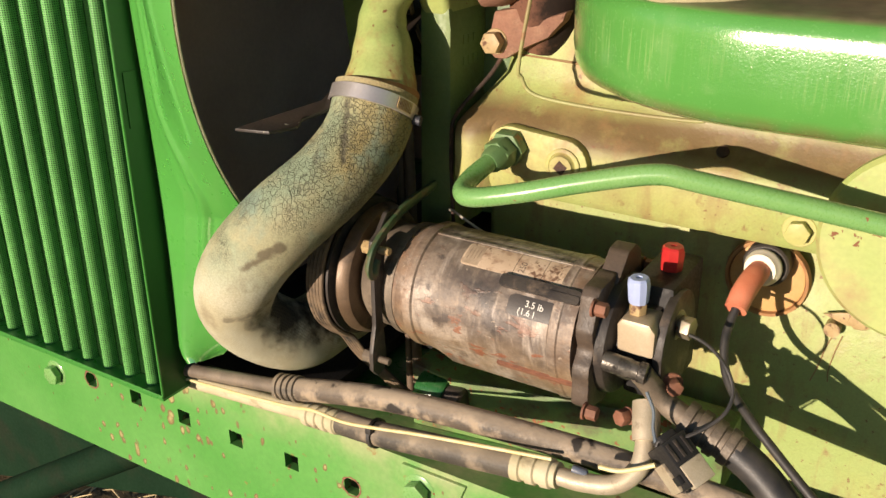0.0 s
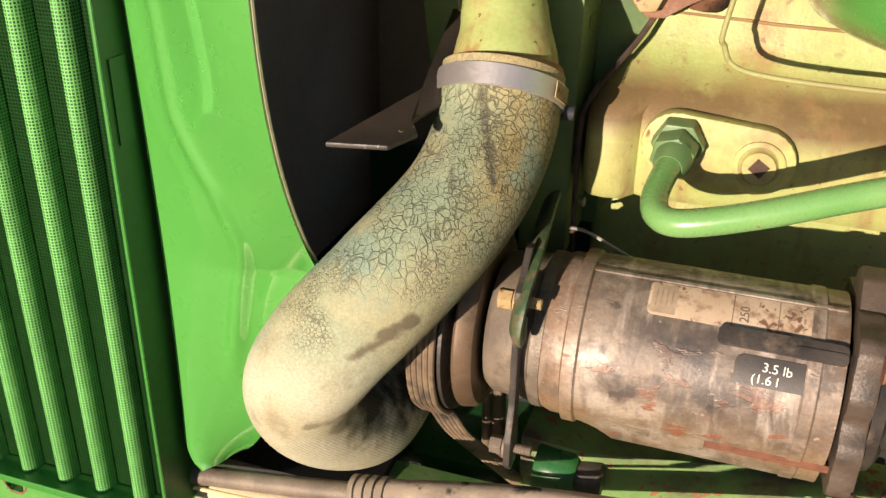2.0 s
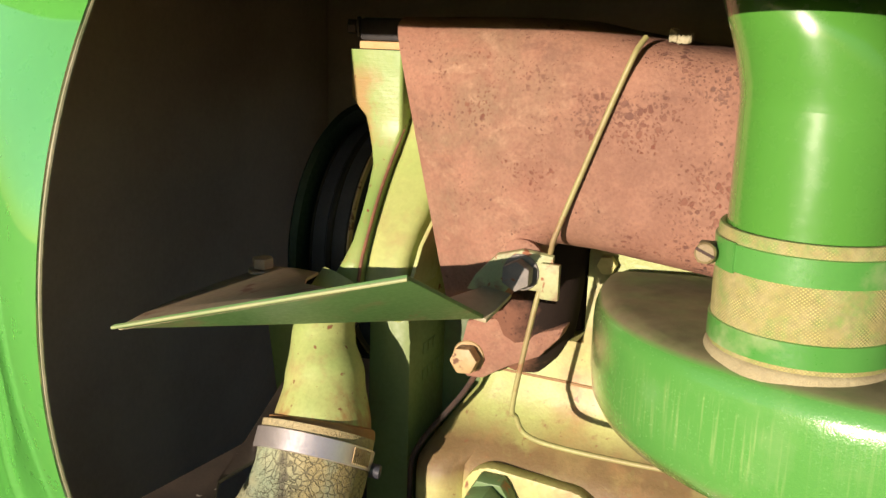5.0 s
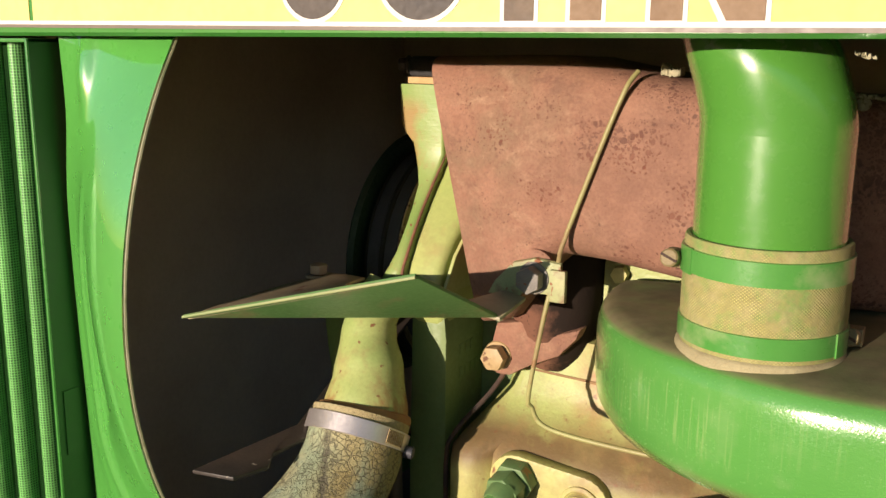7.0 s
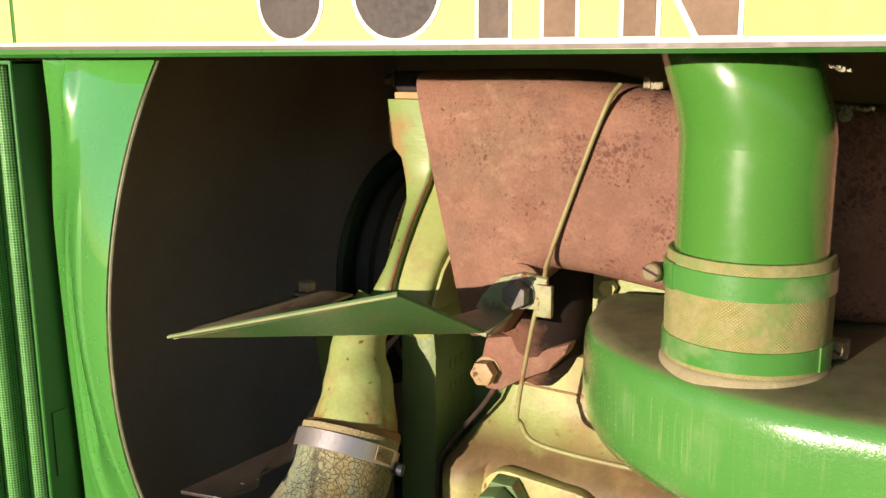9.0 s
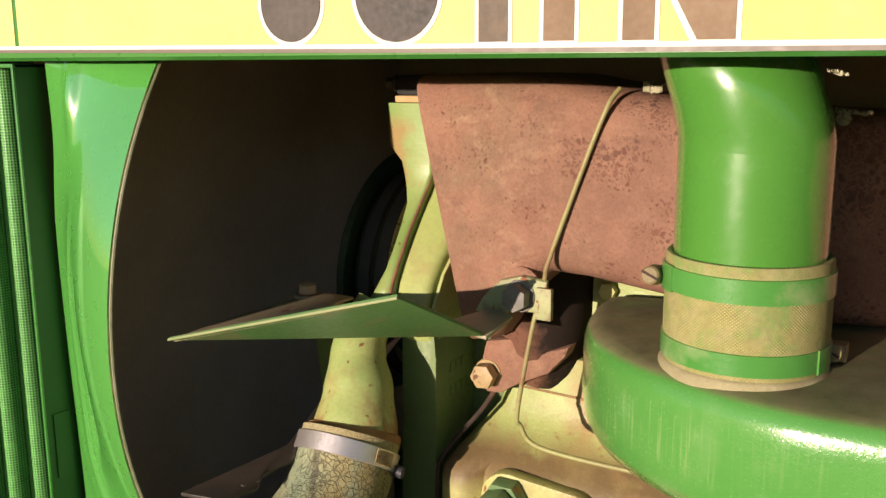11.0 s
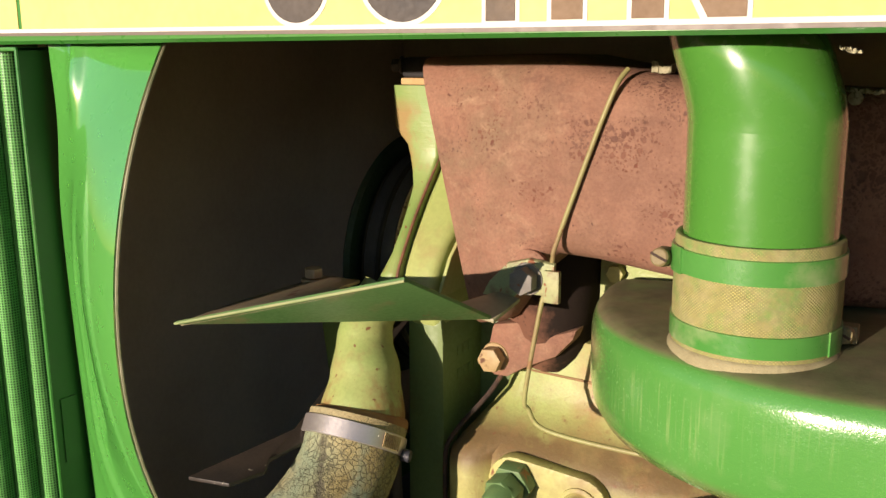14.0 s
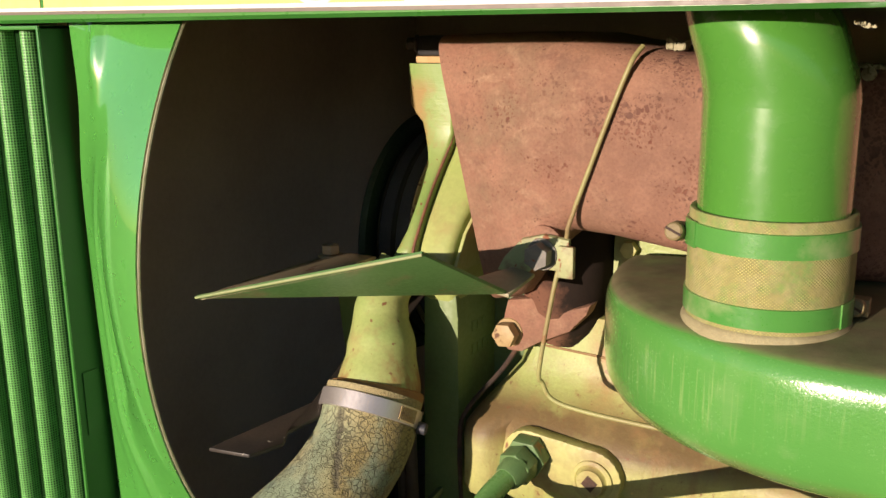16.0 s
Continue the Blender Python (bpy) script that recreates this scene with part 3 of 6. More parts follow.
def joined(*bms):
    out = bmesh.new()
    for b in bms:
        me = bpy.data.meshes.new("tmp")
        b.to_mesh(me)
        b.free()
        out.from_mesh(me)
        bpy.data.meshes.remove(me)
    return out


def smooth_path(pts, steps=8):
    p = [Vector(q) for q in pts]
    p = [2 * p[0] - p[1]] + p + [2 * p[-1] - p[-2]]
    out = []
    for i in range(1, len(p) - 2):
        a, b, c, d = p[i - 1], p[i], p[i + 1], p[i + 2]
        for s in range(steps):
            t = s / steps
            out.append((0.5 * (2 * b + (c - a) * t + (2 * a - 5 * b + 4 * c - d) * t * t + (3 * b - a - 3 * c + d) * t ** 3), i - 1 + t))
    out.append((p[-2], len(p) - 3))
    return out


def tube(pts, radius, sides=14, steps=8, closed=True, squash=1.0):
    """A swept round tube through pts; radius: one number or one for each point."""
    path = smooth_path(pts, steps)
    bm, rings, ref = bmesh.new(), [], None
    for i, (c, u) in enumerate(path):
        a, b = path[max(0, i - 1)][0], path[min(len(path) - 1, i + 1)][0]
        d = (b - a).normalized()
        if ref is None:
            ref = d.orthogonal().normalized()
        ref = (ref - d * ref.dot(d)).normalized()
        side = d.cross(ref)
        if isinstance(radius, (int, float)):
            r = radius
        else:
            j = min(int(u), len(radius) - 2)
            f = u - j
            f = f * f * (3 - 2 * f)
            r = radius[j] * (1 - f) + radius[j + 1] * f
        rings.append([bm.verts.new(c + r * (math.cos(2 * math.pi * s / sides) * ref + squash * math.sin(2 * math.pi * s / sides) * side)) for s in range(sides)])
    for p, q in zip(rings, rings[1:]):
        for s in range(sides):
            bm.faces.new((p[s], p[(s + 1) % sides], q[(s + 1) % sides], q[s]))
    if closed:
        bm.faces.new(rings[0][::-1]), bm.faces.new(rings[-1])
    return bm


def lathe(profile, at, axis, sides=40, closed=True):
    """Turns (height, radius) pairs round an axis through at."""
    axis = Vector(axis).normalized()
    u = axis.orthogonal().normalized()
    v = axis.cross(u)
    bm = bmesh.new()
    rings = [[bm.verts.new(Vector(at) + axis * h + max(r, 1e-5) * (math.cos(2 * math.pi * s / sides) * u + math.sin(2 * math.pi * s / sides) * v)) for s in range(sides)] for h, r in profile]
    for p, q in zip(rings, rings[1:]):
        for s in range(sides):
            bm.faces.new((p[s], p[(s + 1) % sides], q[(s + 1) % sides], q[s]))
    if closed:
        bm.faces.new(rings[0][::-1]), bm.faces.new(rings[-1])
    return bm


def slab(poly, depth, bevel=0.0):
    """A polygon of 3D points thickened by the vector depth."""
    bm = bmesh.new()
    d = Vector(depth)
    a = [bm.verts.new(Vector(p)) for p in poly]
    b = [bm.verts.new(Vector(p) + d) for p in poly]
    bm.faces.new(a), bm.faces.new(b[::-1])
    n = len(poly)
    for i in range(n):
        bm.faces.new((a[i], b[i], b[(i + 1) % n], a[(i + 1) % n]))
    bmesh.ops.recalc_face_normals(bm, faces=bm.faces)
    if bevel:
        bmesh.ops.bevel(bm, geom=list(bm.edges), offset=bevel, segments=2, affect="EDGES", profile=0.6, clamp_overlap=True)
    return bm


def box(x0, x1, y0, y1, z0, z1, bevel=0.0):
    return slab([(x0, y0, z0), (x1, y0, z0), (x1, y0, z1), (x0, y0, z1)], (0, y1 - y0, 0), bevel)


def oriented(at, axis, build):
    """Moves a mesh built along +z at the origin to at, along axis."""
    bm = build
    m = Matrix.Translation(at) @ Vector(axis).to_track_quat("Z", "Y").to_matrix().to_4x4()
    bmesh.ops.transform(bm, matrix=m, verts=bm.verts)
    return bm


def hexagon(r, h, bevel=0.0012, turn=0.2, z=0.0, sides=6):
    bm = slab([(r * math.cos(turn + i * 2 * math.pi / sides), r * math.sin(turn + i * 2 * math.pi / sides), z) for i in range(sides)], (0, 0, h), min(bevel, r * 0.2))
    return bm


def bolt(parent, at, axis, r, h, mat, turn=0.2, washer=1.35, shank=0.0, name="bolt"):
    """A hexagon bolt head on a washer; at lies on the seat."""
    bits = [hexagon(r, h, r * 0.12, turn, 0.002)]
    bits.append(lathe([(0, r * washer), (0.0012, r * washer), (0.002, r * washer * 0.95)], (0, 0, -0.001), (0, 0, 1), 20))
    if shank:
        prof = []
        for i in range(int(shank / 0.0016)):
            prof += [(-i * 0.0016, r * 0.55), (-i * 0.0016 - 0.0008, r * 0.47)]
        bits.append(lathe(prof, (0, 0, -0.001), (0, 0, 1), 14))
    return part(name, oriented(at, axis, joined(*bits)), mat, parent)


# ---- setting ----
def ground():
    bm = bmesh.new()
    n, size = 90, 6.0
    xs = [-4.0 + size * i / n for i in range(n + 1)]
    ys = [-1.5 + size * i / n for i in range(n + 1)]
    grid = [[bm.verts.new((x, y, (0.02 * noise.noise(Vector((x * 3, y * 3, 0))) + 0.012 * noise.noise(Vector((x * 14, y * 14, 3)))) * min(1, 2.5 * min(x - xs[0], xs[-1] - x, y - ys[0], ys[-1] - y)))) for x in xs] for y in ys]
    for j in range(n):
        for i in range(n):
            bm.faces.new((grid[j][i], grid[j][i + 1], grid[j + 1][i + 1], grid[j + 1][i]))
    rim = [v for v in bm.verts if v.is_boundary]
    far = bmesh.new()
    o = [(-900, -900), (900, -900), (900, 900), (-900, 900)]
    i4 = [(xs[0], ys[0]), (xs[-1], ys[0]), (xs[-1], ys[-1]), (xs[0], ys[-1])]
    vo, vi = [far.verts.new((*p, 0)) for p in o], [far.verts.new((*p, 0)) for p in i4]
    for i in range(4):
        far.faces.new((vo[i], vo[(i + 1) % 4], vi[(i + 1) % 4], vi[i]))
    return solo("ground", joined(bm, far), ground_mat, "dry straw covered ground under the tractor", "ground", kind="structure")


ground()


def straw_stuff():
    rng = random.Random(4)
    bm = bmesh.new()
    for _ in range(1500):
        c = Vector((rng.uniform(-2.9, -1.2), rng.uniform(0.7, 2.2), 0.015 + rng.random() * 0.02))
        a, l = rng.uniform(0, 6.3), rng.uniform(0.03, 0.10)
        d = Vector((math.cos(a), math.sin(a), rng.uniform(-0.1, 0.4))) * l
        s = Vector((-math.sin(a), math.cos(a), 0)) * 0.0018
        up = Vector((0, 0, 0.002))
        q = [bm.verts.new(c - s), bm.verts.new(c + s), bm.verts.new(c + up), bm.verts.new(c + d - s), bm.verts.new(c + d + s), bm.verts.new(c + d + up)]
        for f in ((0, 1, 4, 3), (1, 2, 5, 4), (2, 0, 3, 5)):
            bm.faces.new([q[i] for i in f])
    k = Nodes("straw stalks")
    c = k.mix(k.ramp(k.noise(40, 2), 0.3, 0.7), (0.40, 0.30, 0.15), (0.60, 0.48, 0.26))
    solo("straw", bm, k.done(c, 0.8), "scattered dry straw stalks on the ground", "straw", kind="stuff", smooth=0)


straw_stuff()

# ---- hood ----
HY = 0.60  # outer face of hood and side screen


def hood():
    h = thing("hood", (-0.2, 0.95, 1.5), "green sheet metal engine hood with a yellow decal stripe", "hood")
    prof = [(HY + 0.016, 1.5005), (HY + 0.016, 1.4985), (HY + 0.003, 1.4985), (HY, 1.5010), (HY, 1.62), (HY + 0.012, 1.66), (HY + 0.06, 1.70), (0.95, 1.735), (1.24, 1.70), (1.288, 1.66), (1.30, 1.62), (1.30, 1.4985)]
    inner = [(1.296, 1.4985), (1.296, 1.62), (1.284, 1.657), (1.238, 1.696), (0.95, 1.731), (HY + 0.062, 1.696), (HY + 0.016, 1.657), (HY + 0.0035, 1.62), (HY + 0.0035, 1.502)]
    bm = slab([(-1.7, y, z) for y, z in prof + inner], (2.9, 0, 0))
    part("panel", bm, green_gloss, h, smooth=30)
    # the borders fall slightly towards the back of the hood
    drop = lambda x: -0.0075 * max(-0.9, min(0.4, x + 0.35)) if x < -0.35 else -0.0035 * min(0.5, x + 0.35)
    def stripe(x0, x1, lo, hi, lift):
        xs = [x0 + (x1 - x0) * i / 24 for i in range(25)]
        return slab([(x, HY - lift, lo + drop(x)) for x in xs] + [(x, HY - lift, hi + drop(x)) for x in xs[::-1]], (0, 0.001, 0))
    part("decal", stripe(-0.728, 1.1, 1.5066, 1.60, 0.0006), decal_yellow, h, "sun-bleached yellow decal band", 0)
    part("decal", stripe(-1.6, -0.7325, 1.5066, 1.60, 0.0006), decal_yellow, h, "sun-bleached yellow decal band", 0)
    part("stripe", stripe(-1.6, 1.1, 1.5042, 1.5069, 0.0010), decal_white, h, "white decal border", 0)
    k = worn("dull grey trim", (0.15, 0.125, 0.10), (0.20, 0.165, 0.13), 0.5, 6, grain=0.10, relief=0)
    part("trim", stripe(-1.6, 1.1, 1.5018, 1.5042, 0.0012), k, h, "", 0)
    # the lower ends of the large dark shapes on the decal, kept as plain blocks
    def shape(outline, mat, lift):
        part("letter_shape", slab([(x, HY - lift, z) for x, z in outline], (0, 0.0008, 0)), mat, h, "", 0)
    def bowl(x, z0, r, grow):
        arc = [math.pi * (1 + i / 20) for i in range(21)]
        return [(x + (r + grow) * math.cos(a), z0 + r + (r + grow) * math.sin(a)) for a in arc] + [(x + r + grow, 1.575), (x - r - grow, 1.575)]
    def stem(x0, x1, z0, lean, grow):
        return [(x0 - grow, z0 - grow), (x1 + grow, z0 - grow), (x1 + grow, 1.575), (x0 - grow - lean * (1.575 - z0), 1.575)]
    for x, z0, r in ((-0.4605, 1.5092, 0.0235), (-0.3820, 1.5082, 0.0290)):
        shape(bowl(x, z0, r, 0.0030), decal_white, 0.0012)
        shape(bowl(x, z0, r, 0.0), decal_dark, 0.0017)
    for x0, x1, z0, lean, mat in ((-0.3271, -0.3091, 1.5075, 0.0, decal_grey), (-0.2877, -0.2700, 1.5075, 0.0, decal_tan), (-0.2433, -0.2265, 1.5072, 0.0, decal_tan), (-0.2045, -0.1858, 1.5070, 0.55, decal_tan)):
        shape(stem(x0, x1, z0, lean, 0.0026), decal_white, 0.0012)
        shape(stem(x0, x1, z0, lean, 0.0), mat, 0.0017)
    return h


hood()
# firewall and radiator, which close the dark engine bay
solo("firewall", box(1.15, 1.18, 0.62, 1.29, 0.62, 1.69, 0.003), black, "black firewall behind the engine", "firewall")


def radiator():
    r = thing("radiator", (-0.86, 0.95, 0.80), "black finned radiator core ahead of the fan", "radiator")
    part("core", box(-0.90, -0.82, 0.70, 1.284, 0.84, 1.60), sooty, r)
    part("side_tank", box(-0.90, -0.80, 0.665, 0.70, 0.80, 1.62, 0.004), sooty, r)
    part("bottom_tank", box(-0.90, -0.80, 0.70, 1.28, 0.79, 0.84, 0.004), black, r)
    part("top_tank", box(-0.90, -0.80, 0.70, 1.28, 1.60, 1.66, 0.004), black, r)


radiator()

# ---- side screen ----
def side_screen():
    g = thing("side_screen", (-0.99, 0.62, 0.83), "green side grille screen with perforated upright ribs", "grille")
    x1, z0, z1, d = -0.737, 0.829, 1.4965, 0.640
    part("side_flange", slab([(x1, HY, z0), (x1, d, z0), (x1, d, z1), (x1, HY, z1)], (-0.0025, 0, 0)), shaded_green_side, g)
    part("front_lip", box(x1 - 0.0024, x1, HY - 0.002, HY, z0, z1, 0.0006), green_gloss, g)
    part("bottom_ledge", box(-1.30, x1, HY - 0.001, d, z0 - 0.003, z0, 0.0005), green_gloss, g)
    part("bottom_lip", box(-1.30, x1, HY - 0.002, HY, z0 - 0.003, z0 + 0.004, 0.0006), green_gloss, g)
    part("top_ledge", box(-1.30, x1, HY - 0.001, d, z1 - 0.003, z1, 0.0005), green_gloss, g)
    part("notch_plate", slab([(x1, HY + 0.006, 1.148), (x1, HY + 0.022, 1.148), (x1, HY + 0.022, 1.205), (x1, HY + 0.006, 1.205)], (0.0012, 0, 0)), shaded_green_side, g)
    part("screen", box(-1.30, x1 - 0.003, 0.6255, 0.628, z0, z1 - 0.003), mesh_shaded, g)
    pitch = 0.0374
    for i in range(15):
        x = -0.7750 - pitch * i
        bm = bmesh.new()
        arc = bm.verts.layers.float.new("arc")
        r, rows = 0.0075, 14
        cols = [[bm.verts.new((x + r * math.cos(a), 0.6255 - 0.0155 * max(0.0, math.sin(a)) ** 0.75, z)) for a in [math.pi * (1 - j / rows) for j in range(rows + 1)]] for z in (z0 + 0.0005, z1 - 0.003)]
        for col in cols:
            run = 0.0
            for j, v in enumerate(col):
                run += (v.co - col[j - 1].co).length if j else 0.0
                v[arc] = run
        for j in range(rows):
            bm.faces.new((cols[0][j], cols[0][j + 1], cols[1][j + 1], cols[1][j]))
        part("rib", bm, mesh_green, g)
    return g


# same green as the lip, with the flange's shade put into the colour
shaded_green_side = worn("green flange paint, darkened for its shaded side", (0.011, 0.070, 0.011), (0.014, 0.082, 0.014), 0.4, 5, grain=0.05, relief=0.0002, spec=0.25)
shroud_green.node_tree.nodes["Principled BSDF"].inputs["Coat IOR"].default_value = 3.2
side_screen()

# ---- frame rail ----
def frame_rail():
    t = thing("frame_rail", (-0.6, 0.683, 0.62), "green steel frame rail with a row of square holes", "frame rail")
    y0, y1, zb, zt = 0.677, 0.689, 0.622, 0.806
    holes = [-0.533 - 0.0892 * i for i in range(6)] + [-1.056]
    s = 0.0105
    bits = [box(-1.9, 0.8, y0, y1, zb, 0.7365 - s), box(-1.9, 0.8, y0, y1, 0.7365 + s, zt)]
    edges = [0.8] + [v for h in holes[:6] for v in (h + s, h - s)] + [-1.9]
    for a, b in zip(edges[::2], edges[1::2]):
        bits.append(box(b, a, y0, y1, 0.7365 - s, 0.7365 + s))
    bits += [box(-1.9, 0.8, y1, 0.76, zt - 0.012, zt), box(-1.9, 0.8, y1, 0.76, zb, zb + 0.012)]
    part("channel", joined(*bits), rail_green, t, smooth=20)
    for h in (-0.533, -0.978):
        ring = bmesh.new()
        n = 40
        loops = [[ring.verts.new((h + (r + (q * 0.0022 * noise.noise(Vector((h * 40 + 3 * math.cos(a), 3 * math.sin(a), q))))) * math.cos(a), y0 - 0.0004, 0.7365 + (r + q * 0.0022 * noise.noise(Vector((h * 40 + 3 * math.cos(a), 3 * math.sin(a), q)))) * math.sin(a))) for a in [2 * math.pi * i / n for i in range(n)]] for r, q in ((0.0140, 1), (0.0118, 0.4))]
        for i in range(n):
            ring.faces.new((loops[0][i], loops[0][(i + 1) % n], loops[1][(i + 1) % n], loops[1][i]))
        part("rust_ring", ring, rust_bolt, t, "rust ring round a hole")
    part("boss", slab([(-0.475, y0 - 0.004, 0.745), (-0.40, y0 - 0.004, 0.745), (-0.38, y0 - 0.004, 0.80), (-0.46, y0 - 0.004, 0.80)], (0, 0.006, 0), 0.002), rail_green, t)
    bolt(t, (-1.055, y0, 0.723), (0, -1, 0), 0.0145, 0.010, line_green)
    bolt(t, (-0.437, y0 - 0.004, 0.774), (0, -1, 0), 0.0145, 0.012, line_green, 0.4)
    return t


frame_rail()


# near-black base stands in for the shadow that falls under the frame
under_green = worn("muddy green paint with shade darkened in", (0.004, 0.020, 0.008), (0.007, 0.027, 0.011), 0.75, 8, dirt=(0.018, 0.022, 0.012), dirt_at=(0.5, 0.75), spec=0.12)


def axle_parts():
    a = thing("front_axle", (-1.3, 1.0, 0.2), "dark green front axle beam and brace under the frame", "axle")
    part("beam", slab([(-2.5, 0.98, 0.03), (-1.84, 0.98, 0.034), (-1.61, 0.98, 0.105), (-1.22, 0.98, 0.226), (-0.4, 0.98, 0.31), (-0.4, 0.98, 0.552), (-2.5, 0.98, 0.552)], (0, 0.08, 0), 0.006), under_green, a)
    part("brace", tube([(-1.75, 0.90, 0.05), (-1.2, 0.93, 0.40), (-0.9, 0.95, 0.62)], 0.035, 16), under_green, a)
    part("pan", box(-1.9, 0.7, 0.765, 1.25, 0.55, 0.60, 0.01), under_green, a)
    return a


axle_parts()

# ---- fan shroud ----
FY, FZ = 0.955, 1.279  # fan axis


CREASE_Z = (0.95, 0.986, 1.050, 1.083, 1.124, 1.149, 1.174, 1.244, 1.30, 1.40)
CREASE_X = (-0.690, -0.684, -0.671, -0.662, -0.670, -0.684, -0.697, -0.701, -0.698, -0.690)


def shroud():
    s = thing("fan_shroud", (-0.68, 0.66, 0.86), "bright green painted fan shroud with a round mouth", "fan shroud")
    bm = bmesh.new()
    rows, cols = 120, 80
    zs = [0.868 + (1.4985 - 0.868) * i / rows for i in range(rows + 1)]
    grid = []
    for z in zs:
        q = (z - 1.25) / 0.25  # the mouth's edge, a shallow arc that leans back at the foot
        yr = 0.567 - 0.0275 * q + 0.0888 * q * q - 0.0061 * q ** 3 + 0.0089 * q ** 4
        xr = -0.609 + 0.0056 * q - 0.0055 * q * q
        if z < 1.06:  # below the mouth the edge runs down to a narrow foot
            f = (1.06 - z) / (1.06 - 0.868)
            yr, xr = 0.6465 + 0.014 * f, -0.617 - 0.075 * f ** 1.1
        yl = 0.628 + 0.004 * math.sin((z - 0.86) * 9)
        xl = -0.732 + (0.006 * math.exp(-((z - 1.44) / 0.05) ** 2))
        if z < 0.90:  # rounded bottom corner
            f = 1 - math.sqrt(max(0, 1 - ((0.90 - z) / 0.0325) ** 2))
            xr, xl = xr - 0.018 * f, xl + 0.016 * f
        row = []
        for j in range(cols + 1):
            u = j / cols
            x = xl + (xr - xl) * u
            y = yl + (yr - yl) * (u * u * (3 - 2 * u) * 0.6 + 0.4 * u)
            y += -0.005 * math.sin(math.pi * u) * (0.4 + 0.6 * min(1, max(0, (1.40 - z) / 0.1)))
            ridge = float(np.interp(z, CREASE_Z, CREASE_X))
            fade = min(1, max(0, (z - 0.95) / 0.05)) * min(1, max(0, (1.40 - z) / 0.08))
            y -= fade * (0.0036 * math.exp(-((x - ridge) / 0.0056) ** 2) + 0.0004 * math.exp(-((x - ridge + 0.026) / 0.005) ** 2))
            y += 0.0025 * math.sin((z - 1.2) * 21 + 3 * u) * math.sin(math.pi * u)
            y -= 0.0060 * math.exp(-((u - 0.27) / 0.065) ** 2 - ((z - 1.473) / 0.026) ** 2)
            row.append((x, y, z))
        grid.append(row)
    vs = [[bm.verts.new(p) for p in row] for row in grid]
    for a, b in zip(vs, vs[1:]):
        for j in range(cols):
            bm.faces.new((a[j], a[j + 1], b[j + 1], b[j]))
    bmesh.ops.recalc_face_normals(bm, faces=bm.faces)
    bmesh.ops.solidify(bm, geom=list(bm.faces), thickness=0.003)
    part("skin", bm, shroud_green, s)
    part("bare_edge", tube([grid[i][-1] for i in range(6, rows + 1, 6)], 0.0016, 8, 2), worn("chipped bare edge", (0.22, 0.25, 0.12), (0.40, 0.38, 0.24), 0.6, 60), s, "chipped paint along the mouth edge")
    side = slab([(-0.742, 0.630, 0.875), (-0.742, 0.654, 0.875), (-0.742, 0.654, 1.4985), (-0.742, 0.630, 1.4985)], (0.002, 0, 0))
    part("return_flange", side, worn("grimy grey green paint", (0.045, 0.075, 0.050), (0.065, 0.095, 0.062), 0.6, 12), s)
    return s


shroud()


def bay_lining():
    # far wall of the shroud and blanking plates, assumed; their gap lets skylight in
    bits = [box(-0.91, -0.67, 1.285, 1.294, 0.84, 1.60), box(-0.41, 1.15, 1.285, 1.294, 0.84, 1.60), box(-0.67, -0.41, 1.285, 1.294, 1.43, 1.60)]
    # added closing plate, black so that the gap reads as shade
    solo("bay_floor", box(-0.82, -0.605, 0.70, 1.284, 0.80, 0.815), black, "added plate under the fan shroud, black for the dark gap", "plate")
    far = thing("far_side_panel", (-0.5, 1.29, 0.84), "added grimy far side panels closing the engine bay", "panel")
    for b in bits:
        part("panel", b, sooty, far)


bay_lining()


def front_blockers():
    # added to hide the sky behind; crossmember black so the gap reads as shade
    f = thing("front_blockers", (-0.65, 1.0, 0.62), "dark blocks added to close the gap between the frame rails", "casting")
    part("casting", box(-1.0, -0.42, 0.79, 1.20, 0.615, 0.795, 0.01), dark_green, f)
    part("crossmember", box(-0.62, -0.50, 0.90, 1.20, 0.79, 1.02, 0.012), black, f)
    part("far_rail", box(-1.9, 0.8, 1.215, 1.23, 0.62, 0.93, 0.002), dark_green, f)
    part("far_panel", box(-1.6, -0.67, 1.25, 1.256, 0.80, 1.20), sooty, f)
    part("far_panel", box(-0.41, 0.9, 1.25, 1.256, 0.80, 1.20), sooty, f)


front_blockers()

# ---- fan, pulley and guard ----
def fan():
    f = thing("cooling_fan", (-0.575, FY, FZ), "dark painted steel engine cooling fan", "fan")
    part("hub", lathe([(0, 0.055), (0.012, 0.06), (0.03, 0.06), (0.034, 0.03)], (-0.628, FY, FZ), (1, 0, 0), 32), black, f)
    tip = [(-0.587, 0.602, 1.1720), (-0.549, 0.606, 1.1735), (-0.542, 0.638, 1.1715), (-0.552, 0.656, 1.173), (-0.540, 0.70, 1.178), (-0.540, 0.86, 1.245), (-0.575, 0.87, 1.250), (-0.562, 0.70, 1.180)]
    for k in range(3):
        a = radians(90 * k)
        pts = [(x, FY + (y - FY) * math.cos(a) - (z - FZ) * math.sin(a), FZ + (y - FY) * math.sin(a) + (z - FZ) * math.cos(a)) for x, y, z in tip]
        part("blade", slab(pts, (0.0, 0.0, -0.003), 0.0006), fan_paint, f)
    return f


fan_paint = worn("dark stained fan paint", (0.030, 0.026, 0.022), (0.06, 0.045, 0.034), 0.45, 16, spots=(0.35, 0.32, 0.25), spot_at=(0.72, 0.76), spot_scale=160, relief=0.0003)
fan()


deep_green = worn("sooty green paint", (0.008, 0.024, 0.012), (0.012, 0.034, 0.017), 0.6, 10)
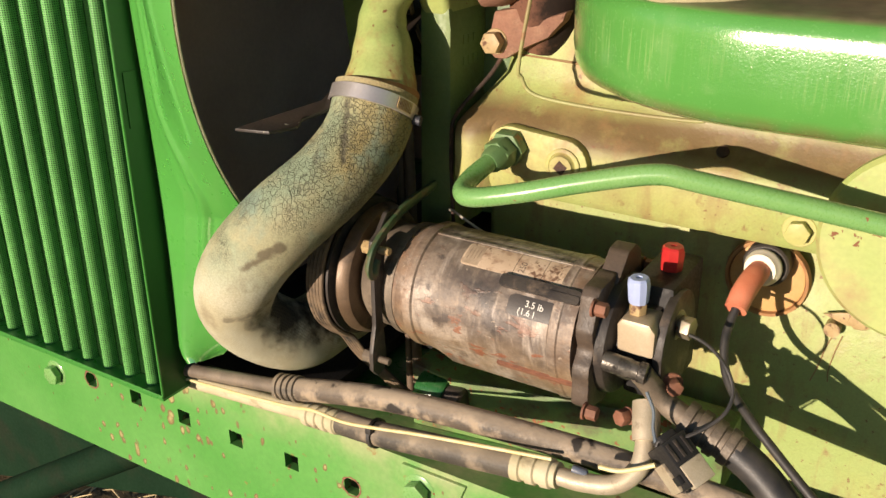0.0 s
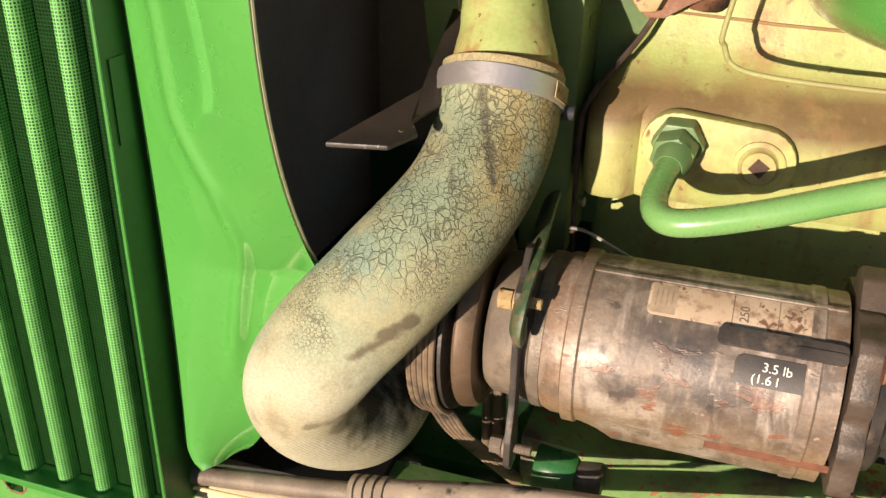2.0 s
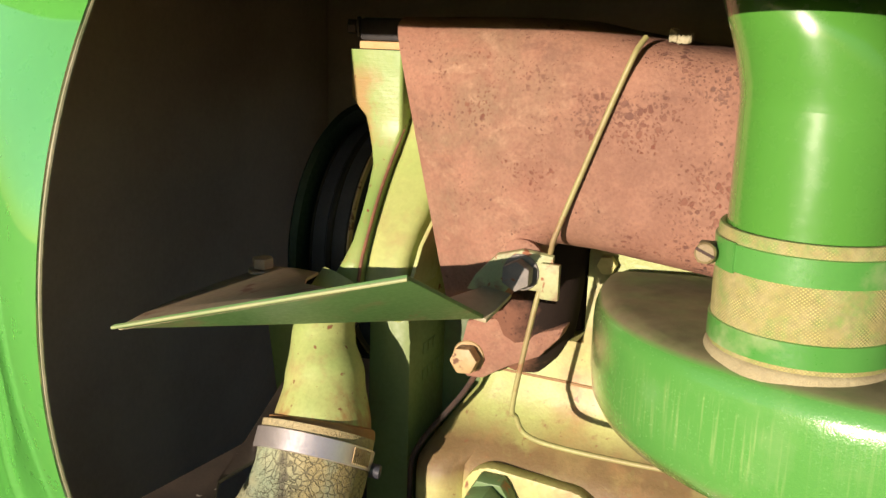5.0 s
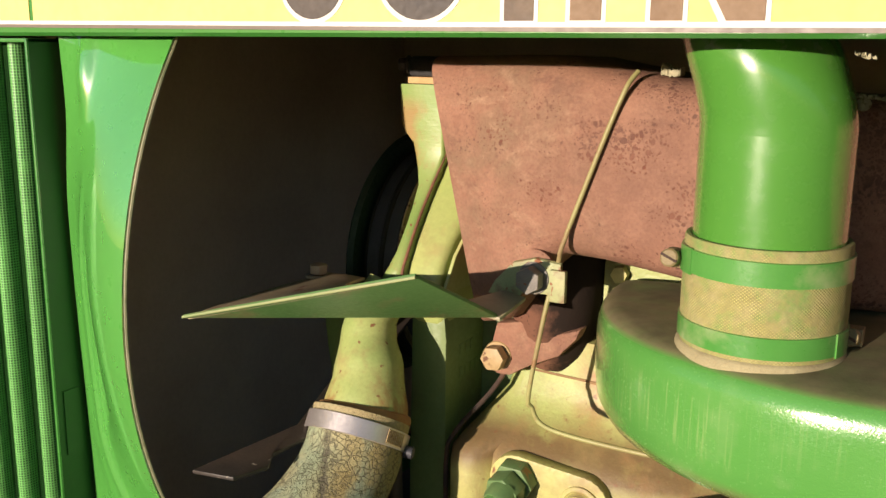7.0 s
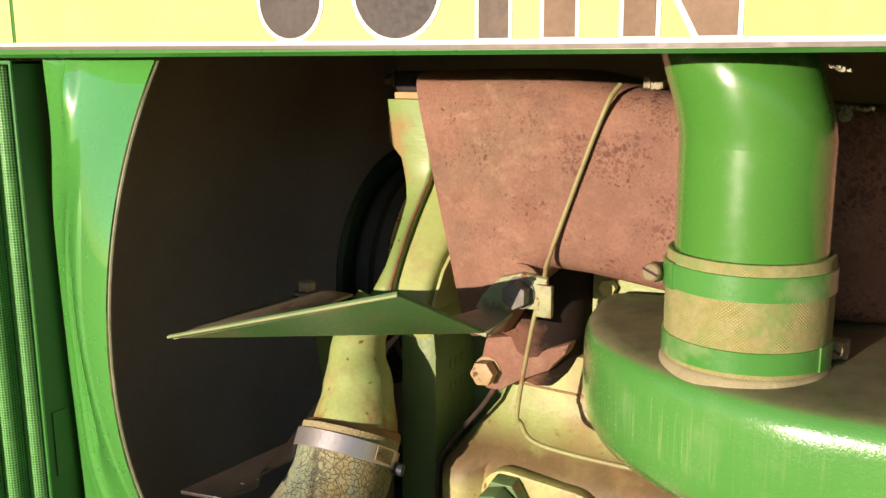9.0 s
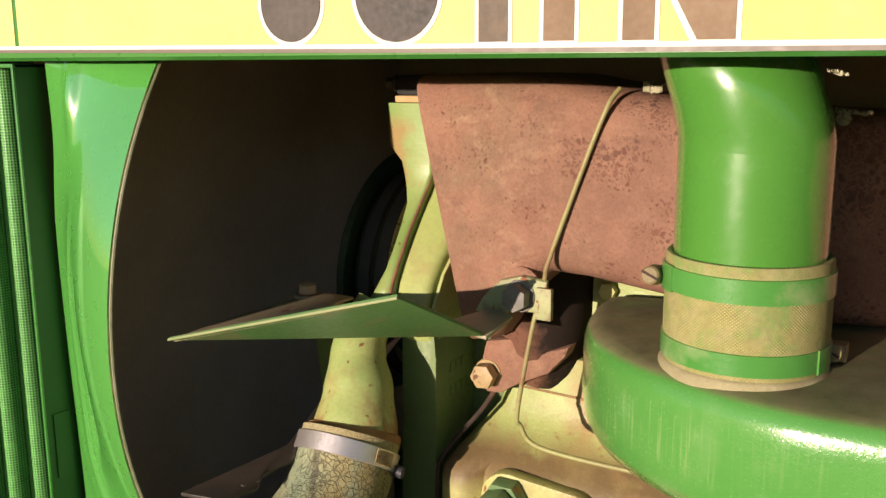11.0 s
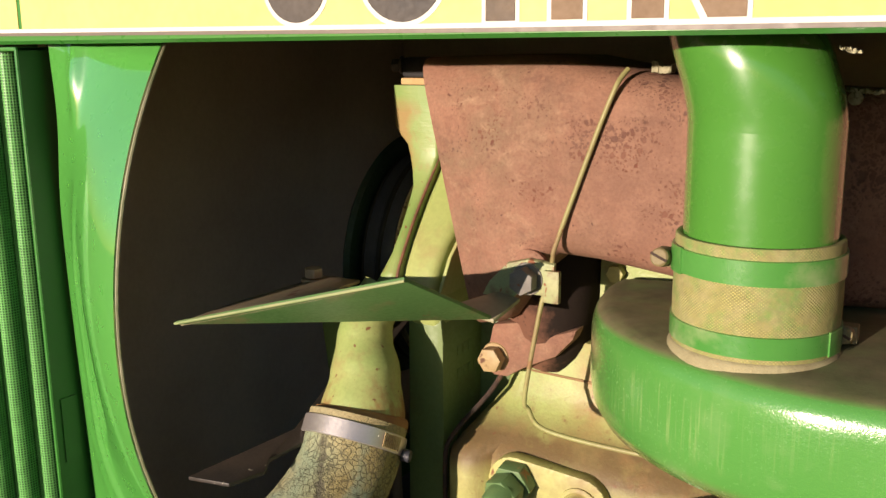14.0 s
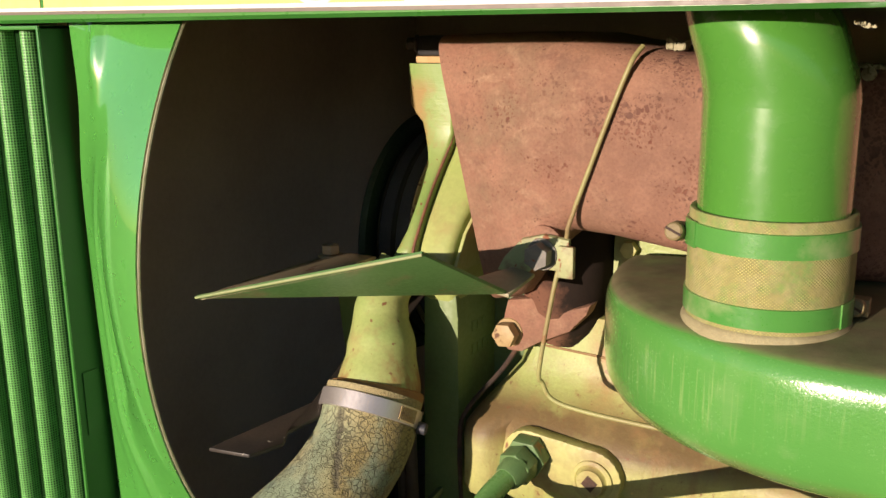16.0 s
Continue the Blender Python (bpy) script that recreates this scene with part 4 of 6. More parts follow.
pulley_grey = worn("dull black pulley rim", (0.012, 0.011, 0.010), (0.022, 0.019, 0.017), 0.6, 20, metal=0.1)
belt_black = worn("dusty belt rubber", (0.032, 0.032, 0.038), (0.055, 0.053, 0.058), 0.55, 24)


def fan_pulley():
    p = thing("fan_pulley", (-0.55, FY, FZ), "black grooved fan pulley with a belt", "pulley")
    prof = [(-0.590, 0.02), (-0.590, 0.112), (-0.589, 0.114), (-0.588, 0.112), (-0.582, 0.098), (-0.576, 0.111), (-0.5735, 0.114), (-0.5700, 0.114), (-0.568, 0.111), (-0.562, 0.098), (-0.556, 0.111), (-0.554, 0.1125), (-0.554, 0.100), (-0.562, 0.090), (-0.562, 0.02)]
    part("rim", lathe(prof, (0, FY, FZ), (1, 0, 0), 72), pulley_grey, p)
    part("spider", lathe([(0, 0.02), (0, 0.124), (0.004, 0.128), (0.008, 0.124), (0.008, 0.02)], (-0.604, FY, FZ), (1, 0, 0), 64), deep_green, p, "dark green mounting disc")
    part("rim_edge", lathe([(-0.5542, 0.108), (-0.5542, 0.1135), (-0.5522, 0.1135), (-0.5522, 0.108)], (0, FY, FZ), (1, 0, 0), 72, False), tan_bolt, p, "bare worn rim edge")
    for x0, x1 in ((-0.5880, -0.5742), (-0.5690, -0.5555)):
        part("belt", lathe([(x0, 0.106), (x0, 0.1115), (x0 + 0.001, 0.1128), ((x0 + x1) / 2, 0.1130), (x1 - 0.001, 0.1128), (x1, 0.1115), (x1, 0.106)], (0, FY, FZ), (1, 0, 0), 72, False), belt_black, p)
    return p


fan_pulley()


guard_arm = worn("dusty stained green paint", (0.28, 0.34, 0.16), (0.40, 0.39, 0.19), 0.55, 20, dirt=(0.22, 0.15, 0.08), dirt_at=(0.52, 0.66), dirt_scale=45, spots=RUST, spot_at=(0.66, 0.72), spot_scale=130, relief=0.0006)


def fan_guard():
    g = thing("fan_guard", (-0.45, 0.70, 1.30), "folded green sheet metal fan guard on a bracket arm", "fan guard")
    A, B, C = Vector((-0.580, 0.593, 1.298)), Vector((-0.393, 0.613, 1.348)), Vector((-0.388, 0.725, 1.294))
    ab, af = B - A, Vector((0.004, 0.211, -0.004))
    at = lambda s, t: A + s * ab + t * af
    A2 = A + Vector((0.002, 0.0035, 0.0))
    top = [A2, at(0.80, 0.02), at(0.744, 0.038), Vector((-0.4635, 0.6438, 1.3268)), Vector((-0.4996, 0.6848, 1.3136)), Vector((-0.5225, 0.7255, 1.3043)), Vector((-0.5326, 0.760, 1.2991)), Vector((-0.5601, 0.7693, 1.2967)), at(0.022, 0.834), at(-0.124, 0.864), at(-0.146, 0.690), at(-0.139, 0.483), at(-0.085, 0.250)]
    part("top_plate", slab(top, (0, 0, -0.0025), 0.0006), brown_plate, g, "brown stained upper plate")
    n = (B - A).cross(C - A).normalized()
    part("front_plate", slab([A - Vector((0, 0.0, 0.001)), B, C], n * 0.003, 0.0008), guard_green, g)
    part("edge", tube([A, A + 0.5 * ab, B], 0.0011, 8, 2), worn("bare edge", (0.22, 0.34, 0.13), (0.40, 0.40, 0.20), 0.45, 14), g, "worn pale edge")
    part("arm", slab([(-0.413, 0.757, 1.303), (-0.386, 0.757, 1.303), (-0.382, 0.757, 1.308), (-0.352, 0.757, 1.308), (-0.352, 0.757, 1.333), (-0.374, 0.757, 1.335), (-0.392, 0.757, 1.330), (-0.407, 0.757, 1.314)], (0.0, 0.004, 0.001), 0.0008), guard_arm, g, "painted bracket arm")
    part("shelf", slab([(-0.425, 0.722, 1.3005), (-0.386, 0.724, 1.2945), (-0.380, 0.757, 1.304), (-0.400, 0.757, 1.307)], (0, 0, -0.003), 0.0006), brown_plate, g)
    part("clip", slab([(-0.3595, 0.753, 1.304), (-0.3465, 0.753, 1.304), (-0.3465, 0.753, 1.329), (-0.3595, 0.753, 1.329)], (0, 0.005, 0), 0.001), guard_arm, g)
    bolt(g, (-0.374, 0.757, 1.320), (0, -1, 0), 0.0108, 0.011, worn("brown grey bolt", (0.15, 0.145, 0.13), (0.24, 0.22, 0.19), 0.6, 60, spots=RUST, spot_at=(0.70, 0.76), spot_scale=150), 0.5, 1.2)
    bolt(g, (-0.577, 0.753, 1.2965), (0, 0, 1), 0.0085, 0.008, brown_plate)
    return g


fan_guard()

# ---- water outlet and hose ----
def neck_paint():
    k = Nodes("weathered green neck paint with rust bleeding from the joint")
    c = k.mix(k.ramp(k.noise(14, 5), 0.35, 0.68), (0.30, 0.40, 0.13), (0.43, 0.45, 0.17))
    c = k.mix(k.ramp(k.noise(30, 5, 0.65), 0.52, 0.68, 0.0, 0.7), c, (0.33, 0.25, 0.11))
    drip = k.maths("ADD", k.axis(2), k.ramp(k.noise(1.0, 4, 0.6, 0.0, (95, 95, 30)), 0.35, 0.65, 0.012, -0.016))
    c = k.mix(k.ramp(drip, 1.214, 1.193, 0.0, 0.85), c, (0.30, 0.13, 0.05))
    c = k.mix(k.ramp(k.noise(150, 3), 0.67, 0.71), c, (0.20, 0.085, 0.04))
    c = k.mix(k.ramp(k.noise(320, 3), 0.35, 0.75, 0.0, 0.25), c, (0.14, 0.14, 0.05))
    k.bump(k.noise(110, 5), 0.5, 0.0008)
    return k.done(c, k.ramp(k.noise(25, 4), 0.3, 0.7, 0.38, 0.60), 0.0, 0.0, 0.45)


head_dark = worn("oily brown cast alloy", (0.050, 0.038, 0.029), (0.15, 0.108, 0.076), 0.5, 30, metal=0.1, dirt=(0.035, 0.028, 0.024), dirt_at=(0.5, 0.68), dirt_scale=30, relief=0.0008)


def cover_paint():
    k = Nodes("green pump paint with a rust brown flank")
    c = k.mix(k.ramp(k.noise(16, 5), 0.35, 0.68), (0.19, 0.31, 0.08), (0.27, 0.34, 0.11))
    flank = k.maths("ADD", k.ramp(k.axis(0), -0.524, -0.546), k.ramp(k.noise(40, 4, 0.6), 0.3, 0.7, -0.45, 0.45))
    c = k.mix(k.maths("MULTIPLY", k.ramp(flank, 0.2, 0.75, 0.0, 0.85), k.ramp(k.axis(2), 1.452, 1.435)), c, (0.33, 0.20, 0.075))
    c = k.mix(k.ramp(k.noise(55, 5, 0.65), 0.58, 0.70, 0.0, 0.6), c, (0.29, 0.21, 0.085))
    c = k.mix(k.ramp(k.noise(170, 3), 0.70, 0.73), c, (0.20, 0.085, 0.04))
    k.bump(k.maths("ADD", k.noise(120, 5), k.maths("MULTIPLY", k.noise(1.0, 4, 0.6, 0.0, (40, 40, 500)), 0.5)), 0.5, 0.0007)
    return k.done(c, k.ramp(k.noise(25, 4), 0.3, 0.7, 0.40, 0.62), 0.0, 0.0, 0.45)


def water_outlet():
    w = thing("water_outlet", (-0.515, 0.78, 1.2), "yellow green cast water outlet neck with rust spots", "pipe")
    part("neck", tube([(-0.512, 0.722, 1.164), (-0.5132, 0.7305, 1.192), (-0.5185, 0.744, 1.222), (-0.5265, 0.756, 1.248), (-0.527, 0.766, 1.268), (-0.520, 0.780, 1.288)], [0.0390, 0.0362, 0.0300, 0.0242, 0.0216, 0.0210], 32), neck_paint(), w)
    part("bead", lathe([(-0.006, 0.0404), (-0.0015, 0.0402), (0.0012, 0.0388), (0.0026, 0.0340)], (-0.5130, 0.7295, 1.1925), Vector((-0.06, 0.50, 1)), 32, False), seal_rust, w, "rust stained ring above the hose end")
    # upper pump casting
    def loft(secs):
        bm = bmesh.new()
        rings = []
        for z, x0, x1, yf, yb, r in secs:
            pts = []
            for cx, cy, a0 in ((x0 + r, yf + r, 180), (x1 - r, yf + r, 270), (x1 - r, yb - r, 0), (x0 + r, yb - r, 90)):
                for i in range(4):
                    a = radians(a0 + 30 * i)
                    pts.append(bm.verts.new((cx + r * math.cos(a), cy + r * math.sin(a), z)))
            rings.append(pts)
        for p, q in zip(rings, rings[1:]):
            for i in range(16):
                bm.faces.new((p[i], p[(i + 1) % 16], q[(i + 1) % 16], q[i]))
        bm.faces.new(rings[0][::-1]), bm.faces.new(rings[-1])
        return bm
    front = [(1.284, -0.534, -0.507, 0.779, 0.88, 0.008), (1.293, -0.531, -0.508, 0.776, 0.88, 0.008), (1.305, -0.5245, -0.508, 0.780, 0.88, 0.006), (1.318, -0.5215, -0.5095, 0.790, 0.88, 0.005), (1.338, -0.523, -0.512, 0.808, 0.89, 0.005),
             (1.352, -0.5255, -0.5135, 0.822, 0.90, 0.005), (1.370, -0.530, -0.5145, 0.840, 0.90, 0.005), (1.383, -0.535, -0.5125, 0.848, 0.92, 0.004), (1.397, -0.540, -0.5095, 0.853, 0.92, 0.003), (1.407, -0.5425, -0.5095, 0.853, 0.92, 0.003), (1.415, -0.5500, -0.5095, 0.853, 0.92, 0.003), (1.423, -0.5555, -0.5095, 0.853, 0.92, 0.003), (1.460, -0.5568, -0.5095, 0.853, 0.92, 0.003)]
    part("pump_cover", loft(front), cover_paint(), w)
    rear = [(1.255, -0.511, -0.476, 0.800, 0.92, 0.008), (1.289, -0.5105, -0.4755, 0.784, 0.92, 0.008), (1.308, -0.5100, -0.4750, 0.791, 0.92, 0.009), (1.325, -0.5115, -0.4745, 0.804, 0.92, 0.010), (1.338, -0.5130, -0.4720, 0.816, 0.92, 0.011), (1.356, -0.5140, -0.4715, 0.833, 0.92, 0.011), (1.377, -0.5140, -0.4765, 0.853, 0.92, 0.010), (1.397, -0.5105, -0.4815, 0.863, 0.92, 0.008), (1.413, -0.5050, -0.4857, 0.867, 0.92, 0.005), (1.423, -0.4990, -0.4895, 0.868, 0.92, 0.003)]
    part("pump_casting", loft(rear), tube_green, w)
    seam = tube([(-0.5088, 0.7780, 1.290), (-0.5088, 0.7835, 1.306), (-0.5100, 0.7945, 1.320), (-0.5120, 0.8105, 1.338), (-0.5138, 0.8265, 1.354), (-0.5145, 0.8430, 1.371), (-0.5125, 0.8525, 1.386), (-0.5098, 0.8580, 1.398)], 0.0014, 8, 4)
    part("seam", seam, rust_bolt, w, "rusty gasket seam")
    part("edge_strip", slab([(-0.4725, 0.786, 1.285), (-0.4695, 0.786, 1.285), (-0.4655, 0.800, 1.318), (-0.4575, 0.818, 1.348), (-0.4565, 0.832, 1.378), (-0.4600, 0.832, 1.378), (-0.4610, 0.818, 1.348), (-0.4690, 0.800, 1.318)], (0, 0.05, 0), 0.0006), tube_green, w)
    part("top_flange", box(-0.549, -0.49, 0.855, 0.92, 1.4605, 1.4665, 0.001), worn("cork gasket", (0.50, 0.30, 0.12), (0.55, 0.36, 0.16), 0.7, 60), w, "tan gasket")
    part("cap", box(-0.553, -0.47, 0.862, 0.94, 1.4665, 1.485, 0.004), black, w)
    bolt(w, (-0.556, 0.868, 1.4775), (-1, -0.3, 0), 0.0062, 0.007, head_dark)
    part("outlet_body", slab([(-0.514, 0.800, 1.02), (-0.4745, 0.800, 1.02), (-0.4745, 0.800, 1.24), (-0.479, 0.800, 1.292), (-0.510, 0.800, 1.292)], (0, 0.13, 0), 0.004), shaded_outlet_green, w)
    for j, n in ((0, 3), (1, 5)):
        for i in range(n):
            part("cast_mark", box(-0.4747, -0.4738, 0.825 + 0.010 * i, 0.831 + 0.010 * i, 1.222 - 0.022 * j, 1.231 - 0.022 * j), shaded_outlet_green, w)
    part("rear_plate", slab([(-0.583, 0.785, 1.147), (-0.553, 0.785, 1.147), (-0.571, 0.785, 1.275), (-0.599, 0.785, 1.275)], (0, 0.006, 0), 0.002), shaded_outlet_green, w)
    # brighter green strip paints the light on the plate's edge
    part("plate_edge", slab([(-0.5630, 0.783, 1.205), (-0.5613, 0.783, 1.205), (-0.5668, 0.783, 1.275), (-0.5712, 0.783, 1.275)], (0, 0.012, 0), 0.0005), tube_green, w, "pale strip for the lit edge of the plate")
    return w


water_outlet()
HOSE = [(-0.5119, 0.7235, 1.1905), (-0.511, 0.700, 1.153), (-0.520, 0.659, 1.120), (-0.551, 0.612, 1.080), (-0.590, 0.599, 1.032), (-0.616, 0.609, 0.986), (-0.614, 0.634, 0.946), (-0.599, 0.680, 0.915), (-0.597, 0.740, 0.912), (-0.591, 0.85, 0.916)]


def radiator_hose():
    h = thing("radiator_hose", (-0.56, 0.68, 0.9), "cracked grey green rubber radiator hose, bent", "hose")
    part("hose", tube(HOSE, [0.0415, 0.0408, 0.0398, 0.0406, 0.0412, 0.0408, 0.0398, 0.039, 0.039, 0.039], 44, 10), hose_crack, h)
    ax = (Vector(HOSE[0]) - Vector(HOSE[1])).normalized()
    c = Vector(HOSE[0]) - ax * 0.014
    band = lathe([(-0.0075, 0.0422), (-0.007, 0.0438), (0.007, 0.0438), (0.0075, 0.0422)], c, ax, 48, False)
    cl = part("clamp", band, steel, h, "bright steel worm-drive hose clamp")
    m = Vector((0.96, -0.27, 0.0))
    m = (m - ax * m.dot(ax)).normalized()
    along = ax.cross(m)
    slots = [slab([c + m * 0.0442 + along * (0.0022 * i - 0.010) + ax * s for s in (-0.0055, 0.0055)] + [c + m * 0.0442 + along * (0.0022 * i - 0.0088) + ax * s for s in (0.0055, -0.0055)], m * 0.0007) for i in range(9)]
    part("slot", joined(*slots), tan_bolt, cl)
    q = Vector((0.9, 0.35, 0))
    q = (q - ax * q.dot(ax)).normalized()
    part("screw", lathe([(0, 0.0052), (0.007, 0.0052), (0.008, 0.004)], c + q * 0.043 - ax * 0.006, q, 18), worn("blackened screw", (0.03, 0.032, 0.042), (0.05, 0.05, 0.06), 0.45, 60), cl)
    return h


radiator_hose()

# ---- engine block ----
def engine_block():
    e = thing("engine_block", (0.0, 0.95, 0.6), "faded yellow green painted engine block with dirt streaks", "engine")
    prof = [(0.58, 0.800), (0.90, 0.800), (1.013, 0.801), (1.074, 0.801), (1.0785, 0.801), (1.0835, 0.797), (1.092, 0.792), (1.138, 0.792), (1.148, 0.795), (1.158, 0.804), (1.168, 0.816), (1.180, 0.825), (1.195, 0.829), (1.246, 0.8305), (1.252, 0.831), (1.318, 0.832), (1.327, 0.840), (1.330, 0.87), (1.330, 1.15)]
    def xl(z):
        if z < 1.15:
            return -0.466
        return -0.466 + 0.044 * min(1, (z - 1.15) / 0.065)
    bm = bmesh.new()
    rows = []
    for z, y in prof:
        x0 = xl(z)
        w = min(1.0, max(0.0, (1.172 - z) / 0.024))  # the front corner swells into a rounded lobe
        w = w * w * (3 - 2 * w)
        edge = [(0.0, max(y + 0.014, 0.815)), (0.001, y + 0.006 - 0.002 * w), (0.004, y + 0.002 - 0.006 * w), (0.009, y - 0.0095 * w), (0.020, y - 0.0115 * w), (0.033, y - 0.0090 * w), (0.041, y + 0.0035 * w), (0.050, y)]
        deep = 0.868 if z < 1.081 else y  # under the ledge the wall lies well back
        if deep > y:
            edge = [(0.0, deep + 0.010), (0.001, deep + 0.006), (0.004, deep + 0.002)] + [(q, deep) for q in (0.009, 0.020, 0.033, 0.041, 0.050)]
        row = [bm.verts.new((x0 + q, v, z)) for q, v in edge]
        if z > 1.25:  # the pocket beside the exhaust port
            for v in row:
                v.co.y = 0.92
        row += [bm.verts.new((x, 0.91 if z > 1.25 and x < -0.349 else deep, z)) for x in (x0 + 0.056, -0.354, -0.348, -0.30, -0.27, -0.235, -0.20, -0.098, 0.2, 1.1)]
        back = bm.verts.new((x0, 1.15, z))
        rows.append([back] + row)
    for a, b in zip(rows, rows[1:]):
        for i in range(len(a) - 1):
            bm.faces.new((a[i], a[i + 1], b[i + 1], b[i]))
    # the casting steps back towards the rear, and the head stands a little behind the block
    for v in bm.verts:
        if v.co.y < 0.905 and v.co.z > 1.07:
            f = min(1.0, max(0.0, (v.co.x + 0.34) / 0.14))
            f = 0.025 * f * f * (3 - 2 * f)
            h = min(1.0, max(0.0, (v.co.z - 1.165) / 0.03))
            v.co.y += f * (1 - h) + 0.013 * h
            v.co.z -= 0.45 * f * (1 - h)
    part("casting", bm, block_cast, e, smooth=50)
    back, low = Vector((-0.005, 0.025, -0.011)), Vector((-0.009, 0.083, -0.037))
    part("head_seam", tube([(-0.424, 0.8435, 1.2145), (-0.36, 0.8425, 1.2125), (-0.28, 0.842, 1.211), (0.3, 0.842, 1.209)], 0.0013, 8, 3), seam_brown, e, "rusty seam under the cylinder head")
    # oval boss with the plug and the line fitting
    def oval(x0, x1, zc0, zc1, r, y0, y1, bev=0.002):
        pts = []
        d = Vector((x1 - x0, 0, zc1 - zc0)).normalized()
        n = Vector((-d.z, 0, d.x))
        for c, s in ((Vector((x0, y0, zc0)), 1), (Vector((x1, y0, zc1)), -1)):
            for i in range(13):
                a = math.pi * i / 12
                pts.append(c + r * (s * n * math.cos(a) - s * d * math.sin(a)))
        return slab(pts, (0, y1 - y0, 0), bev)
    part("boss", oval(-0.398, -0.339, 1.131, 1.126, 0.0250, 0.786, 0.800, 0.003), block_green, e)
    plug = lathe([(0, 0.018), (0.002, 0.018), (0.003, 0.016), (0.003, 0.0145), (0.002, 0.0135), (0.004, 0.012), (0.0065, 0.0115), (0.0065, 0.001)], (-0.339, 0.786, 1.1245), (0, -1, 0), 28)
    pl = part("plug", plug, block_green, e)
    part("square_socket", slab([(-0.339 + 0.0075 * math.cos(a), 0.7792, 1.1245 + 0.0075 * math.sin(a)) for a in [radians(10 + 90 * i) for i in range(4)]], (0, 0.0004, 0)), gasket, pl)
    # round gear cover further back with its bolts
    part("cover", lathe([(0, 0.088), (0.008, 0.088), (0.012, 0.084), (0.012, 0.001)], (-0.017, 0.820, 1.099), (0, -1, 0), 48), tube_green, e)
    part("casting_hole", lathe([(0, 0.006), (0.0012, 0.006), (0.0012, 0.003)], (-0.1990, 0.8290, 1.1505), Vector((0, -1, 0.8)), 16), gasket, e)
    for p, r, m in (((-0.115, 0.792, 1.104), 0.0115, block_green), ((-0.052, 0.782, 1.037), 0.010, tan_bolt), ((-0.02, 0.782, 1.15), 0.010, block_green)):
        bolt(e, Vector(p) + (low if p[2] < 1.05 else back), (0, -1, 0), r, 0.008, m)
    tab = part("bracket_tab", slab([(-0.085, 0.775, 1.035), (-0.062, 0.775, 1.028), (-0.045, 0.775, 1.034), (-0.052, 0.775, 1.044), (-0.07, 0.775, 1.04)], (0, 0.004, 0), 0.001), tan_bolt, e)
    spacer = part("spacer", lathe([(0, 0.005), (0, 0.0075), (0.014, 0.0075), (0.014, 0.005)], (-0.074, 0.785, 1.022), (0, -1, 0), 18), tan_bolt, e, "rusty tube spacer")
    for ob in (tab, spacer):
        ob.location += low
    for px, pts in ((0, [(-0.073, 1.010), (-0.079, 0.992), (-0.083, 0.970), (-0.088, 0.951)]), (1, [(-0.066, 1.008), (-0.070, 0.990), (-0.073, 0.968), (-0.072, 0.955)])):
        part("drip_line", tube([(qx - 0.008, 0.8675, qz - 0.033) for qx, qz in pts], 0.0006, 6, 4), seam_brown, e, "thin dried drip line")
    # timing housing, proud of the front end
    part("timing_housing", slab([(-0.505, 0.87, 1.02), (-0.452, 0.87, 1.02), (-0.452, 0.87, 1.16), (-0.418, 0.875, 1.215), (-0.418, 0.88, 1.30), (-0.43, 0.88, 1.42), (-0.50, 0.88, 1.42), (-0.50, 0.87, 1.24)], (0, 0.25, 0), 0.006), dark_housing, e, "dark green timing housing")
    part("gasket", tube([(-0.468, 0.795, 1.03), (-0.469, 0.792, 1.13), (-0.462, 0.795, 1.16), (-0.438, 0.815, 1.195), (-0.424, 0.822, 1.22)], 0.0022, 8, 4), gasket, e)
    return e


seam_brown = worn('brown seam', (0.30, 0.19, 0.08), (0.24, 0.14, 0.06), 0.7, 40)
dark_housing = worn("dull green housing paint", (0.07, 0.135, 0.045), (0.11, 0.18, 0.06), 0.5, 9, dirt=(0.07, 0.06, 0.035), dirt_at=(0.5, 0.75), dirt_scale=14, relief=0.0006)
engine_block()


def shaded_port():
    k = Nodes("rusty port iron with the pocket's shade painted black")
    c = k.mix(k.ramp(k.noise(18, 5, 0.6), 0.35, 0.68), (0.15, 0.072, 0.047), (0.21, 0.104, 0.067))
    c = k.mix(k.ramp(k.cells(230, "F1", 0.004), 0.10, 0.30, 0.75, 0.0), c, (0.055, 0.028, 0.020))
    # black towards the rear and top stands in for the pocket's deep shade
    ragged = k.ramp(k.noise(60, 5, 0.65), 0.3, 0.7, -0.010, 0.010)
    port_shade = k.maths("MAXIMUM", k.ramp(k.maths("ADD", k.axis(0), ragged), -0.396, -0.376), k.ramp(k.maths("ADD", k.axis(2), ragged), 1.272, 1.294))
    c = k.mix(k.maths("MULTIPLY", port_shade, 0.96), c, (0.014, 0.011, 0.009))
    k.bump(k.noise(150, 5), 0.5, 0.0009)
    return k.done(c, 0.85, 0.0, 0.0, 0.15)


port_iron = shaded_port()


